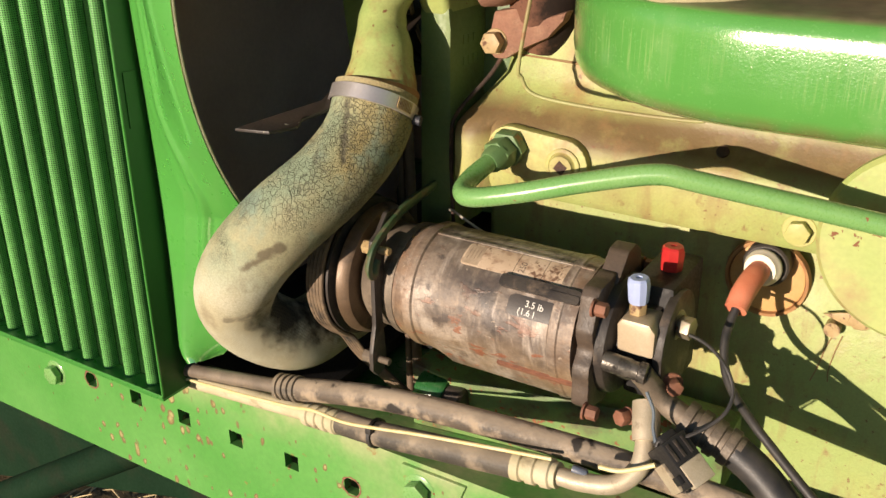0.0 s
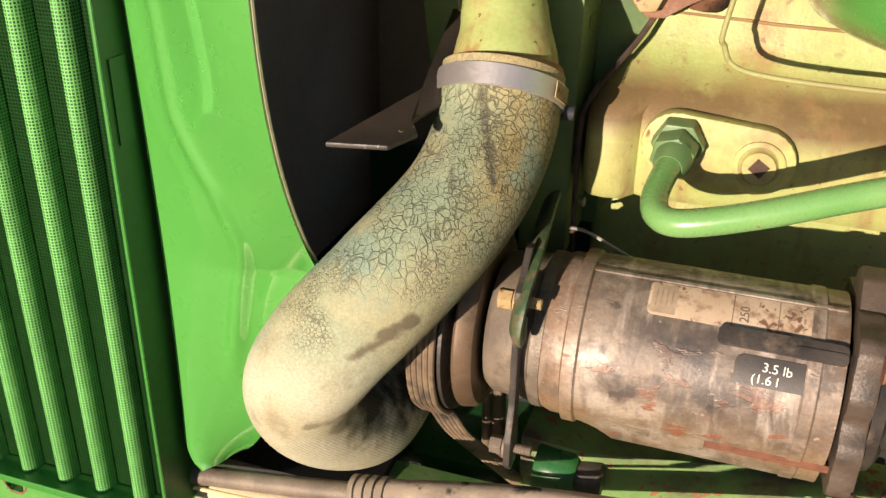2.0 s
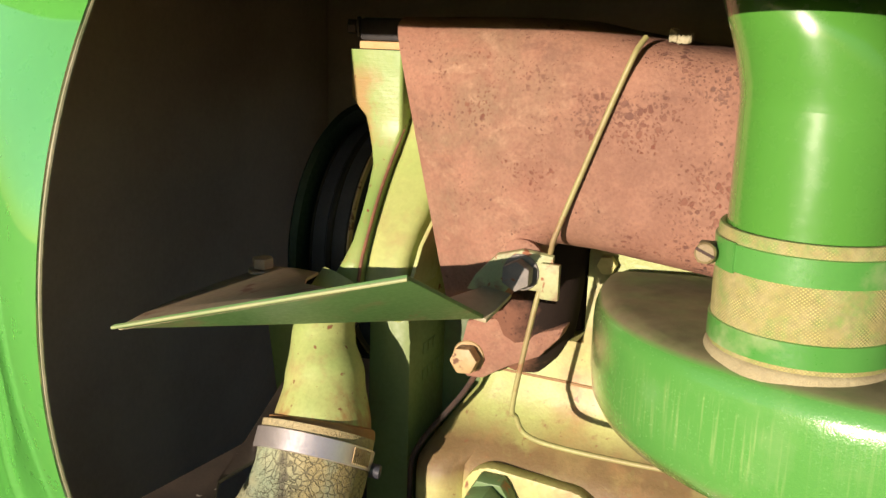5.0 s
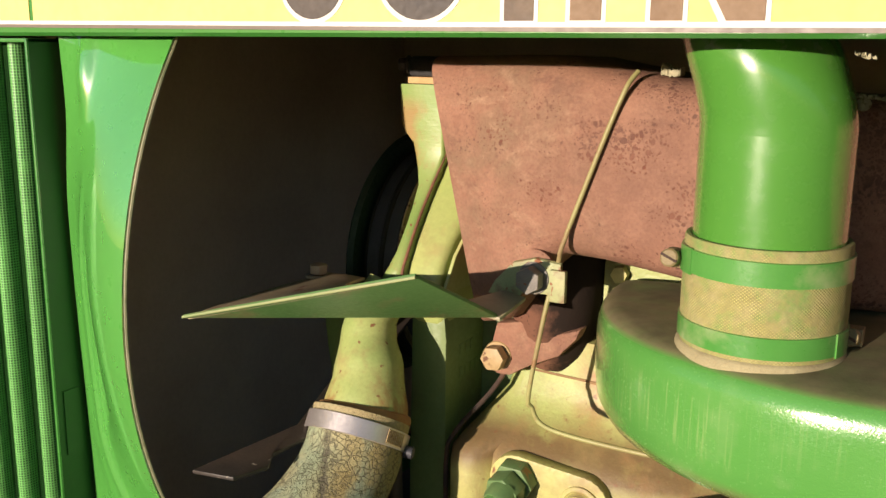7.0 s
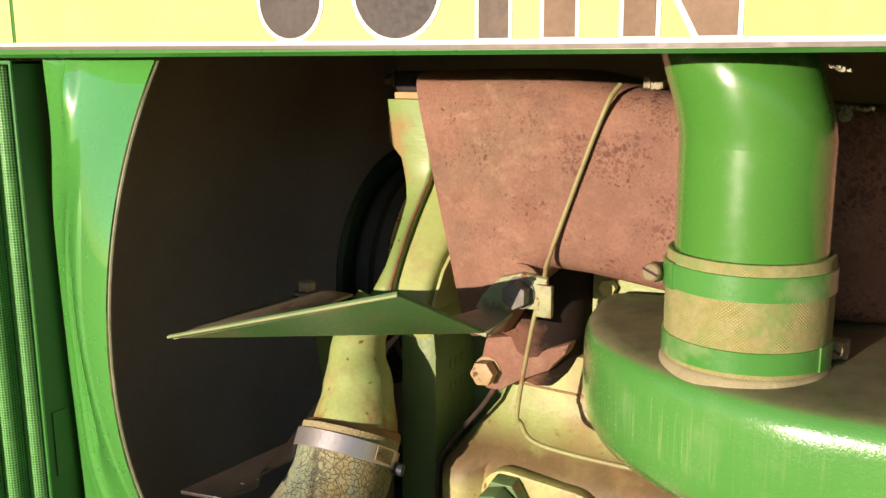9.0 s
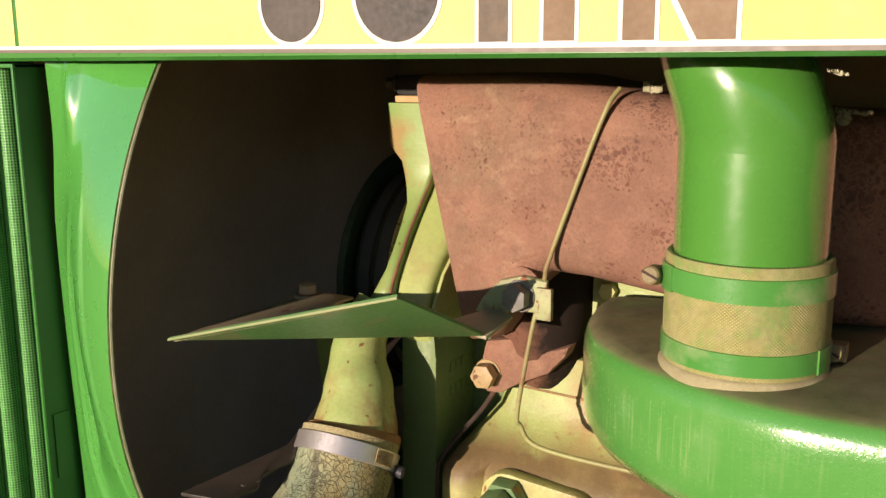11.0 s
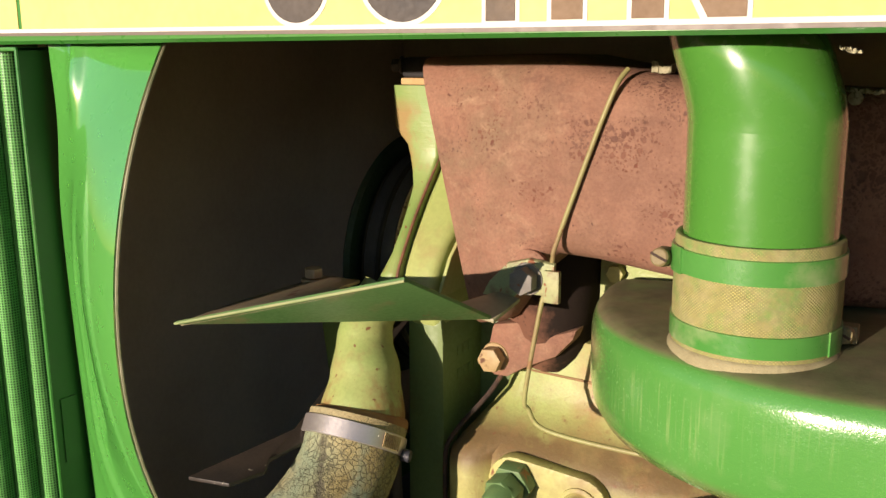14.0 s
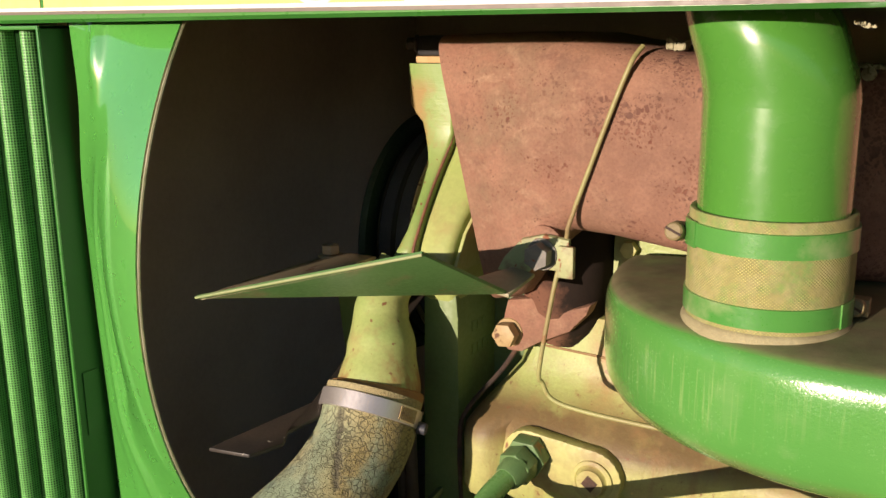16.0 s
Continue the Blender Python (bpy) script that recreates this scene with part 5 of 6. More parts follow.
def exhaust_manifold():
    m = thing("exhaust_manifold", (-0.3, 0.85, 1.3), "brown heat rusted cast iron exhaust manifold", "manifold")
    bm = bmesh.new()
    secs = [(-0.484, 1.270, 1.4855, 0.786), (-0.482, 1.266, 1.4865, 0.780), (-0.462, 1.266, 1.487, 0.775), (-0.44, 1.272, 1.4875, 0.770), (-0.42, 1.285, 1.488, 0.767), (-0.39, 1.313, 1.488, 0.764), (-0.36, 1.333, 1.487, 0.762), (-0.33, 1.332, 1.4815, 0.762), (-0.28, 1.326, 1.4735, 0.762), (-0.22, 1.318, 1.4675, 0.764), (-0.165, 1.316, 1.464, 0.772), (-0.13, 1.314, 1.463, 0.795), (-0.09, 1.310, 1.462, 0.815), (0.5, 1.29, 1.46, 0.82)]
    n, rings = 36, []
    for x, lo, hi, yf in secs:
        c, hh = (lo + hi) / 2, (hi - lo) / 2
        ring = []
        for i in range(n):
            a = 2 * math.pi * i / n
            ca, sa = math.cos(a), math.sin(a)
            ex = 0.22 if x < -0.47 else 0.42
            y = 0.84 - (0.84 - yf) * math.copysign(abs(ca) ** ex, ca)
            z = c + hh * math.copysign(abs(sa) ** ex, sa)
            # the lower left edge leans over to the port
            ring.append(bm.verts.new((x + 0.044 * max(0, (1.479 - z) / 0.19) * max(0, min(1, (-0.36 - x) / 0.12)), y, z)))
        rings.append(ring)
    for p, q in zip(rings, rings[1:]):
        for i in range(n):
            bm.faces.new((p[i], p[(i + 1) % n], q[(i + 1) % n], q[i]))
    bm.faces.new(rings[0][::-1]), bm.faces.new(rings[-1])
    part("body", bm, rust_iron, m)
    part("port", tube([(-0.388, 0.845, 1.345), (-0.390, 0.846, 1.30), (-0.393, 0.850, 1.262), (-0.40, 0.865, 1.235)], [0.041, 0.039, 0.037, 0.034], 24), port_iron, m, "rusty exhaust port with painted dark shade")
    part("port", box(-0.427, -0.352, 0.862, 0.93, 1.215, 1.335, 0.018), port_iron, m)
    fl = slab([(-0.434, 0.816, 1.260), (-0.440, 0.816, 1.233), (-0.441, 0.816, 1.222), (-0.433, 0.816, 1.213), (-0.420, 0.816, 1.214), (-0.403, 0.816, 1.225), (-0.375, 0.816, 1.239), (-0.360, 0.816, 1.256), (-0.356, 0.816, 1.266), (-0.378, 0.816, 1.258), (-0.403, 0.816, 1.266)], (0, 0.018, 0), 0.003)
    part("flange", fl, rust_iron, m)
    bolt(m, (-0.4315, 0.816, 1.2305), (0, -1, 0), 0.0114, 0.011, tan_bolt, 0.1, 1.15)
    bolt(m, (-0.333, 0.846, 1.311), (0, -1, 0), 0.0075, 0.008, block_green, 0.1)
    bolt(m, (-0.4655, 0.862, 1.318), (0, -1, 0), 0.0085, 0.010, block_green, 0.3)
    part("pad", lathe([(0, 0.017), (0.004, 0.017), (0.006, 0.014), (0.006, 0.001)], (-0.377, 0.769, 1.324), (0, -1, 0), 24), rust_iron, m)
    return m


exhaust_manifold()

# ---- air canister and intake pipe ----
dusty_foot = worn("dusty weld", (0.30, 0.26, 0.14), (0.40, 0.36, 0.20), 0.8, 50, relief=0.001)


def air_canister():
    c = thing("air_canister", (-0.1, 0.72, 1.225), "glossy green painted air canister, dusty on top", "canister")
    x0, yc, back, LONG, WIDE = -0.332, 0.820, 0.827, 0.20, 0.194
    prof = [(1.226, 0.050), (1.227, 0.030), (1.229, 0.016), (1.234, 0.007), (1.243, 0.002), (1.258, 0.0), (1.290, 0.0), (1.298, 0.0007), (1.3035, 0.0024), (1.3078, 0.0055), (1.3103, 0.0098), (1.3114, 0.016), (1.3124, 0.030), (1.3138, 0.055), (1.3149, 0.085), (1.3154, 0.12)]
    bm = bmesh.new()
    rings = []
    for z, inset in prof:
        ring = [(x0 + inset, back)] + [(x0 + LONG + (LONG - inset) * math.cos(a), yc + (WIDE - inset) * math.sin(a)) for a in [math.pi * (1 + 0.5 * i / 28) for i in range(29)]]
        xr = 0.55
        ring += [(xr, yc - WIDE + inset), (xr, back)]
        rings.append([bm.verts.new((x, y, z)) for x, y in ring])
    n = len(rings[0])
    for p, q in zip(rings, rings[1:]):
        for i in range(n):
            bm.faces.new((p[i], p[(i + 1) % n], q[(i + 1) % n], q[i]))
    bm.faces.new(rings[0][::-1]), bm.faces.new(rings[-1])
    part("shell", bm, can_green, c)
    part("weld_ring", lathe([(1.3085, 0.0522), (1.3140, 0.0512), (1.3158, 0.0495), (1.3164, 0.0458)], (-0.1935, 0.699, 0), (0, 0, 1), 56, False), dusty_foot, c, "dusty weld ring under the pipe")
    return c


air_canister()


def f_turn(a):
    return a > 90


def intake_pipe():
    p = thing("intake_pipe", (-0.19, 0.70, 1.3), "glossy green intake pipe clamped with a cloth coupling", "pipe")
    x, y, r = -0.1935, 0.699, 0.0450
    mitre = lambda a: 1.446 - 0.02 * r * math.cos(a)
    sweep = [2 * math.pi * i / 64 for i in range(64)]
    low, high = bmesh.new(), bmesh.new()
    # the straight length ends in a mitre; the elbow leans forward and inward from there
    straight = [[low.verts.new((x + r * math.cos(a), y + r * math.sin(a), z)) for a in sweep] for z in (1.30, 1.38, 1.42)]
    straight.append([low.verts.new((x + r * math.cos(a), y + r * math.sin(a), mitre(a))) for a in sweep])
    bend = []
    for z, dx, dy, grow in ((0.0, 0.0, 0.0, 0.0), (0.002, 0.0, 0.0, 0.0001), (0.006, -0.0003, -0.0001, 0.0001), (0.012, -0.0012, -0.0007, 0.0002), (0.024, -0.0038, -0.0017, 0.0004), (0.034, -0.0070, -0.0022, 0.0006), (0.041, -0.0094, -0.0020, 0.0008), (0.050, -0.0128, -0.0006, 0.0010), (0.075, -0.028, 0.008, 0.001), (0.10, -0.048, 0.024, 0.001)):
        bend.append([high.verts.new((x + dx + (r + grow) * math.cos(a), y + dy + (r + grow) * math.sin(a), mitre(a) + z * (1 - 0.05 * math.cos(a)))) for a in sweep])
    for bm, rings in ((low, straight), (high, bend)):
        for q0, q1 in zip(rings, rings[1:]):
            for i in range(64):
                bm.faces.new((q0[i], q0[(i + 1) % 64], q1[(i + 1) % 64], q1[i]))
    part("pipe", low, green_gloss_pipe, p)
    part("elbow", high, green_gloss_pipe, p)
    up = (0, 0, 1)
    part("coupling", lathe([(1.307, r), (1.308, r + 0.0038), (1.322, r + 0.0042), (1.345, r + 0.0046), (1.376, r + 0.0042), (1.3815, r + 0.0040), (1.3825, r + 0.0034), (1.3828, r + 0.0016), (1.3822, r)], (x, y, 0), up, 56, False), cloth, p, "woven cloth coupling sleeve, dusty")
    for z0, z1, tilt, a in ((1.361, 1.376, 0.04, 200), (1.3185, 1.332, -0.02, 20)):
        bm = lathe([(z0, r + 0.0042), (z0 + 0.0004, r + 0.0056), (z1 - 0.0004, r + 0.0056), (z1, r + 0.0042)], (x, y, 0), up, 56, False)
        part("band", bm, band_green, p, "dusty green painted clamp band")
        d = Vector((math.cos(radians(a)), math.sin(radians(a)), 0))
        side = Vector((-d.y, d.x, 0))
        s = Vector((x, y, (z0 + z1) / 2 - (0.003 if f_turn(a) else 0.004))) + d * (r + 0.0100)
        f = -1 if d.x < 0 else 1
        buckle = bmesh.new()
        grid = []
        for rad in (r + 0.0054, r + 0.0066):
            for z in (z0 - 0.0006, z1 + 0.0006):
                grid.append([buckle.verts.new((x + rad * math.cos(radians(b)), y + rad * math.sin(radians(b)), z)) for b in ((a + 4, a + 9, a + 14, a + 19, a + 24) if f_turn(a) else (a - 44, a - 40, a - 36, a - 32, a - 28))])
        lo_in, hi_in, lo_out, hi_out = grid
        for i in range(4):
            for p0, p1 in ((lo_out, hi_out), (hi_out, hi_in), (hi_in, lo_in), (lo_in, lo_out)):
                buckle.faces.new((p0[i], p0[i + 1], p1[i + 1], p1[i]))
        for i in (0, 4):
            buckle.faces.new((lo_out[i], hi_out[i], hi_in[i], lo_in[i]))
        bmesh.ops.recalc_face_normals(buckle, faces=buckle.faces)
        part("buckle", buckle, band_green, p)
        aim = Vector((0.35 * f + (0.3 if f < 0 else -0.55), -1, 0.25)).normalized()
        sc = part("screw", joined(lathe([(-0.008, 0.0040), (0.004, 0.0040), (0.004, 0.0058), (0.010, 0.0058), (0.0112, 0.0047), (0.0112, 0.001)], s, aim, 20), box(s.x - 0.0055, s.x + 0.0055, s.y - 0.001, s.y + 0.010, s.z - 0.0055, s.z + 0.0055, 0.001)), cloth_bolt, p)
        across = aim.cross(Vector((0.4, 0, 1))).normalized()
        other, c = aim.cross(across), s + aim * 0.0111
        part("slot", slab([c + across * 0.0055 + other * 0.0008, c - across * 0.0055 + other * 0.0008, c - across * 0.0055 - other * 0.0008, c + across * 0.0055 - other * 0.0008], aim * 0.0004), gasket, sc)
    return p


green_gloss_pipe = worn("glossy green pipe paint", (0.066, 0.24, 0.032), (0.076, 0.265, 0.037), 0.25, 5, coat=1.0, grain=0.03, relief=0.00008, spots=(0.35, 0.30, 0.12), spot_at=(0.80, 0.82), spot_scale=50)
band_green = worn("dusty green band paint", (0.060, 0.25, 0.042), (0.080, 0.28, 0.055), 0.32, 20, coat=0.5, dirt=(0.25, 0.34, 0.145), dirt_at=(0.50, 0.62), dirt_scale=13, grain=0.08, relief=0.0002)
cloth_bolt = worn("dusty green screw", (0.20, 0.15, 0.068), (0.29, 0.24, 0.115), 0.6, 60, relief=0.0006)
green_gloss_pipe.node_tree.nodes["Principled BSDF"].inputs["Coat Roughness"].default_value = 0.09
intake_pipe()

# ---- small lines on the block ----
def oil_line():
    o = thing("oil_line", (-0.3, 0.72, 1.13), "green painted steel oil line with a hexagon fitting", "pipe")
    pts = [(-0.396, 0.758, 1.133), (-0.400, 0.735, 1.127), (-0.402, 0.712, 1.1205), (-0.397, 0.693, 1.1165), (-0.380, 0.684, 1.1175), (-0.337, 0.688, 1.1285), (-0.285, 0.699, 1.1440), (-0.240, 0.710, 1.1555), (-0.220, 0.7145, 1.1590), (-0.208, 0.717, 1.1590), (-0.192, 0.721, 1.1565), (-0.103, 0.744, 1.1430), (0.09, 0.79, 1.114), (0.4, 0.85, 1.068)]
    part("tube", tube(pts, 0.0092, 20, 6), line_green, o)
    part("nut", oriented((-0.396, 0.773, 1.135), (-0.12, -1, -0.2), hexagon(0.0165, 0.016, 0.0015, 0.3)), fitting_green, o)
    part("fitting", oriented((-0.396, 0.787, 1.137), (0.0, -1, -0.14), hexagon(0.019, 0.014, 0.0015, 0.0)), fitting_green, o)
    part("ferrule", lathe([(0, 0.0135), (0.012, 0.012), (0.016, 0.010)], (-0.396, 0.760, 1.133), (-0.15, -1, -0.24), 20), fitting_green, o)
    return o


fitting_green = worn("dark green fitting paint", (0.10, 0.19, 0.07), (0.16, 0.25, 0.10), 0.4, 30, spots=(0.36, 0.20, 0.08), spot_at=(0.66, 0.74), spot_scale=90, relief=0.0004)
oil_line()
solo("fuel_leak_line", tube([(-0.3045, 0.772, 1.4775), (-0.3075, 0.7660, 1.4715), (-0.3105, 0.7615, 1.463), (-0.3225, 0.7585, 1.43), (-0.3505, 0.7585, 1.352), (-0.3545, 0.760, 1.338), (-0.3575, 0.7635, 1.326), (-0.3600, 0.7635, 1.312), (-0.3625, 0.7575, 1.300), (-0.3755, 0.758, 1.226), (-0.374, 0.762, 1.212), (-0.366, 0.764, 1.199), (-0.34, 0.766, 1.1935), (-0.28, 0.769, 1.191), (-0.215, 0.772, 1.1915), (-0.20, 0.774, 1.195), (-0.195, 0.785, 1.20)], 0.0019, 10, 6), worn("yellow green line", (0.35, 0.37, 0.135), (0.26, 0.19, 0.09), 0.5, 14, spots=RUST, spot_at=(0.58, 0.7), spot_scale=50), "thin yellow green steel fuel leak line", "pipe")

# ---- compressor ----
CY, CZ, CR = 0.725, 0.998, 0.0625


def round_at(x, a, r):
    return Vector((x, CY - r * math.cos(radians(a)), CZ + r * math.sin(radians(a))))


def curved_patch(x0, x1, a0, a1, r, thick=0.0006, steps=10, corner=0.0):
    bm = bmesh.new()
    inn, out = [], []
    for i in range(steps + 1):
        a = a0 + (a1 - a0) * i / steps
        d = radians(min(a - a0, a1 - a)) * r
        cut = corner * (1 - math.sqrt(max(0.0, 1 - (1 - d / corner) ** 2))) if corner and d < corner else 0.0
        inn.append([bm.verts.new(round_at(x, a, r)) for x in (x0 + cut, x1 - cut)])
        out.append([bm.verts.new(round_at(x, a, r + thick)) for x in (x0 + cut, x1 - cut)])
    for i in range(steps):
        bm.faces.new((out[i][0], out[i][1], out[i + 1][1], out[i + 1][0]))
        for j in (0, 1):
            bm.faces.new((inn[i][j], out[i][j], out[i + 1][j], inn[i + 1][j]))
    for i in (0, steps):
        bm.faces.new((inn[i][0], inn[i][1], out[i][1], out[i][0]))
    return bm


def curved_text(text, x, a, size, r, turn=0.0):
    """Lettering laid round the shell; x, a: its start."""
    cu = bpy.data.curves.new("text", "FONT")
    cu.body, cu.size = text, size
    ob = bpy.data.objects.new("text", cu)
    scene.collection.objects.link(ob)
    bpy.context.view_layer.update()
    me = bpy.data.meshes.new_from_object(ob.evaluated_get(bpy.context.evaluated_depsgraph_get()))
    bpy.data.objects.remove(ob)
    bm = bmesh.new()
    bm.from_mesh(me)
    bpy.data.meshes.remove(me)
    c, s = math.cos(radians(turn)), math.sin(radians(turn))
    for v in bm.verts:
        u, w = v.co.x * c - v.co.y * s, v.co.x * s + v.co.y * c
        v.co = round_at(x + u, a + math.degrees(w / r), r)
    return bm


def compressor():
    k = thing("compressor", (-0.35, CY, 0.93), "grimy cylindrical air conditioning compressor with paper label", "compressor")
    ax = (1, 0, 0)
    o = (0, CY, CZ)
    body = [(-0.462, 0.050), (-0.462, 0.058), (-0.455, 0.0605), (-0.447, 0.0605), (-0.4455, 0.0645), (-0.437, 0.0645), (-0.4355, CR), (-0.292, CR), (-0.2905, CR + 0.0012), (-0.283, CR + 0.0012), (-0.2815, CR), (-0.268, CR), (-0.268, 0.05)]
    bm, n = bmesh.new(), 96
    dense = []
    for (x0, r0), (x1, r1) in zip(body, body[1:]):
        m = max(1, int(abs(x1 - x0) / 0.012))
        dense += [(x0 + (x1 - x0) * i / m, r0 + (r1 - r0) * i / m) for i in range(m)]
    dense.append(body[-1])
    rings = []
    for x, r in dense:
        ring = []
        for i in range(n):
            a = -180 + 360 * i / n
            w = max(0.0, 1 - abs(a + 82) / 44) if r > 0.06 else 0.0
            w = w * w * (3 - 2 * w) * min(1, max(0, (x + 0.430) / 0.016))
            ring.append(bm.verts.new(round_at(x, a, r + 0.014 * w)))
        rings.append(ring)
    for p, q in zip(rings, rings[1:]):
        for i in range(n):
            bm.faces.new((p[i], p[(i + 1) % n], q[(i + 1) % n], q[i]))
    bm.faces.new(rings[0][::-1]), bm.faces.new(rings[-1])
    part("shell", bm, shell, k, smooth=30)
    part("front_head", lathe([(-0.505, 0.035), (-0.505, 0.050), (-0.500, 0.054), (-0.472, 0.056), (-0.470, 0.059), (-0.462, 0.059)], o, ax, 56), alloy_dark, k)
    part("seam", curved_patch(-0.44, -0.27, 78, 80.5, CR, 0.0014), shell, k)
    part("strap", curved_patch(-0.300, -0.268, 40.5, 47, CR, 0.0052, 14, 0.003), black_grime, k)
    part("rib", curved_patch(-0.348, -0.268, 41, 52, CR, 0.0042, 18, 0.004), black_grime, k)
    lb = part("label_sticker", curved_patch(-0.396, -0.286, 52, 77, CR, 0.0005, 28, 0.004), paper, k, "yellowed torn paper label")
    part("text", curved_text("250", -0.3305, 56.5, 0.0085, CR + 0.0008, 90), ink, lb)
    rng = random.Random(3)
    part("print_block", curved_patch(-0.3940, -0.3775, 53.5, 74.5, CR + 0.0005, 0.0002, 6), block_ink, lb, "faded printed block")
    for i in range(4):
        part("print_bar", curved_patch(-0.3915 + 0.0035 * i, -0.3906 + 0.0035 * i, 57 + rng.uniform(0, 5), 72, CR + 0.0007, 0.0002, 4), faded_ink, lb)
    for i in range(4):
        for b in range(3):
            a0 = 55.5 + 6 * b + rng.uniform(0, 2)
            part("print_bar", curved_patch(-0.325 + 0.0095 * i, -0.3241 + 0.0095 * i + rng.uniform(-0.0002, 0.0006), a0, a0 + rng.uniform(1.5, 4.5), CR + 0.0005, 0.0002, 4), faded_ink, lb)
    for x in (-0.341, -0.312):
        part("border", curved_patch(x, x + 0.0005, 52.5, 76.5, CR + 0.0005, 0.0002), ink, lb)
    st = part("capacity_sticker", curved_patch(-0.335, -0.283, 20, 38, CR, 0.0005, 28, 0.006), plate_black, k, "black printed capacity sticker")
    part("text", curved_text("3.5 lb", -0.318, 29.5, 0.0085, CR + 0.0009, -2), white_ink, st)
    part("text", curved_text("(1.6 l", -0.324, 22.5, 0.0085, CR + 0.0009, -2), white_ink, st)
    part("lower_strap", curved_patch(-0.345, -0.262, -37, -32, CR, 0.003), rust_bolt, k, "rust streaked lower strap")
    # rear head: a lobed plate
    pts = []
    for i in range(48):
        a = 360 * i / 48
        pts.append(round_at(-0.265, a, 0.068 + 0.012 * math.cos(radians(a * 4 - 200)) ** 3))
    part("rear_head", slab(pts, (0.017, 0, 0), 0.003), head_dark, k)
    part("top_lug", slab([round_at(-0.264, 70, 0.060), round_at(-0.264, 92, 0.080), round_at(-0.264, 104, 0.084), round_at(-0.264, 116, 0.080), round_at(-0.264, 132, 0.060)], (0.020, 0, 0), 0.003), head_dark, k)
    # assumed block, added so its shadow closes the lit gap on the wall
    part("shadow_block", box(-0.238, -0.197, 0.718, 0.805, 0.94, 1.056, 0.006), black, k)
    part("rear_cover", lathe([(-0.248, 0.058), (-0.240, 0.056), (-0.236, 0.050), (-0.235, 0.041), (-0.206, 0.040), (-0.206, 0.001)], o, ax, 48), black_grime, k)
    for a, r in ((40, 0.079), (-37, 0.083), (142, 0.073), (232, 0.073)):
        bolt(k, round_at(-0.249, a, r), ax, 0.0068, 0.010, rust_bolt, 0.1, 1.2)
    # clutch pulley
    part("pulley", lathe([(-0.552, 0.02), (-0.552, 0.060), (-0.549, 0.0745), (-0.544, 0.0765), (-0.541, 0.0765), (-0.538, 0.066), (-0.535, 0.066), (-0.532, 0.0745), (-0.529, 0.0745), (-0.526, 0.060), (-0.521, 0.056), (-0.521, 0.03)], o, ax, 64), black_grime, k)
    part("clutch_ring", lathe([(-0.523, 0.05), (-0.523, 0.0690), (-0.521, 0.0705), (-0.512, 0.0690), (-0.509, 0.066), (-0.509, 0.045)], o, ax, 64), pulley_tan, k, "worn tan steel clutch ring")
    part("clutch_plate", lathe([(-0.560, 0.02), (-0.560, 0.052), (-0.555, 0.054), (-0.552, 0.054)], o, ax, 48), black_grime, k)
    # mounting ear plate
    ear = slab([(-0.480, 0.657, 1.062), (-0.480, 0.668, 1.068), (-0.480, 0.682, 1.084), (-0.480, 0.690, 1.084), (-0.480, 0.678, 1.05), (-0.480, 0.668, 0.99), (-0.480, 0.674, 0.93), (-0.480, 0.670, 0.915), (-0.480, 0.658, 0.913), (-0.480, 0.650, 0.922), (-0.480, 0.650, 0.942), (-0.480, 0.657, 0.97), (-0.480, 0.657, 1.02), (-0.480, 0.654, 1.045)], (0.005, 0, 0), 0.001)
    part("mount_plate", ear, black_grime, k)
    bolt(k, (-0.481, 0.668, 1.050), (-1, 0, 0), 0.0075, 0.010, tan_bolt, 0.3, 1.2, 0.019)
    bolt(k, (-0.481, 0.660, 0.932), (-1, 0, 0), 0.0070, 0.009, alloy_dark, 0.3, 1.3, 0.020)
    return k


black_grime = worn("oily black grime", (0.022, 0.018, 0.016), (0.06, 0.05, 0.04), 0.5, 30, dirt=(0.16, 0.12, 0.085), dirt_at=(0.55, 0.75), dirt_scale=40, relief=0.0006)
alloy_dark = worn("dark stained alloy", (0.13, 0.105, 0.078), (0.25, 0.20, 0.145), 0.55, 30, metal=0.15, dirt=(0.05, 0.04, 0.03), dirt_at=(0.52, 0.70), dirt_scale=36, relief=0.0008)
pulley_tan = worn("rust dusted steel", (0.13, 0.085, 0.05), (0.22, 0.15, 0.095), 0.45, 30, metal=0.3, dirt=(0.05, 0.04, 0.03), dirt_at=(0.52, 0.7), dirt_scale=30, relief=0.0004)
compressor()


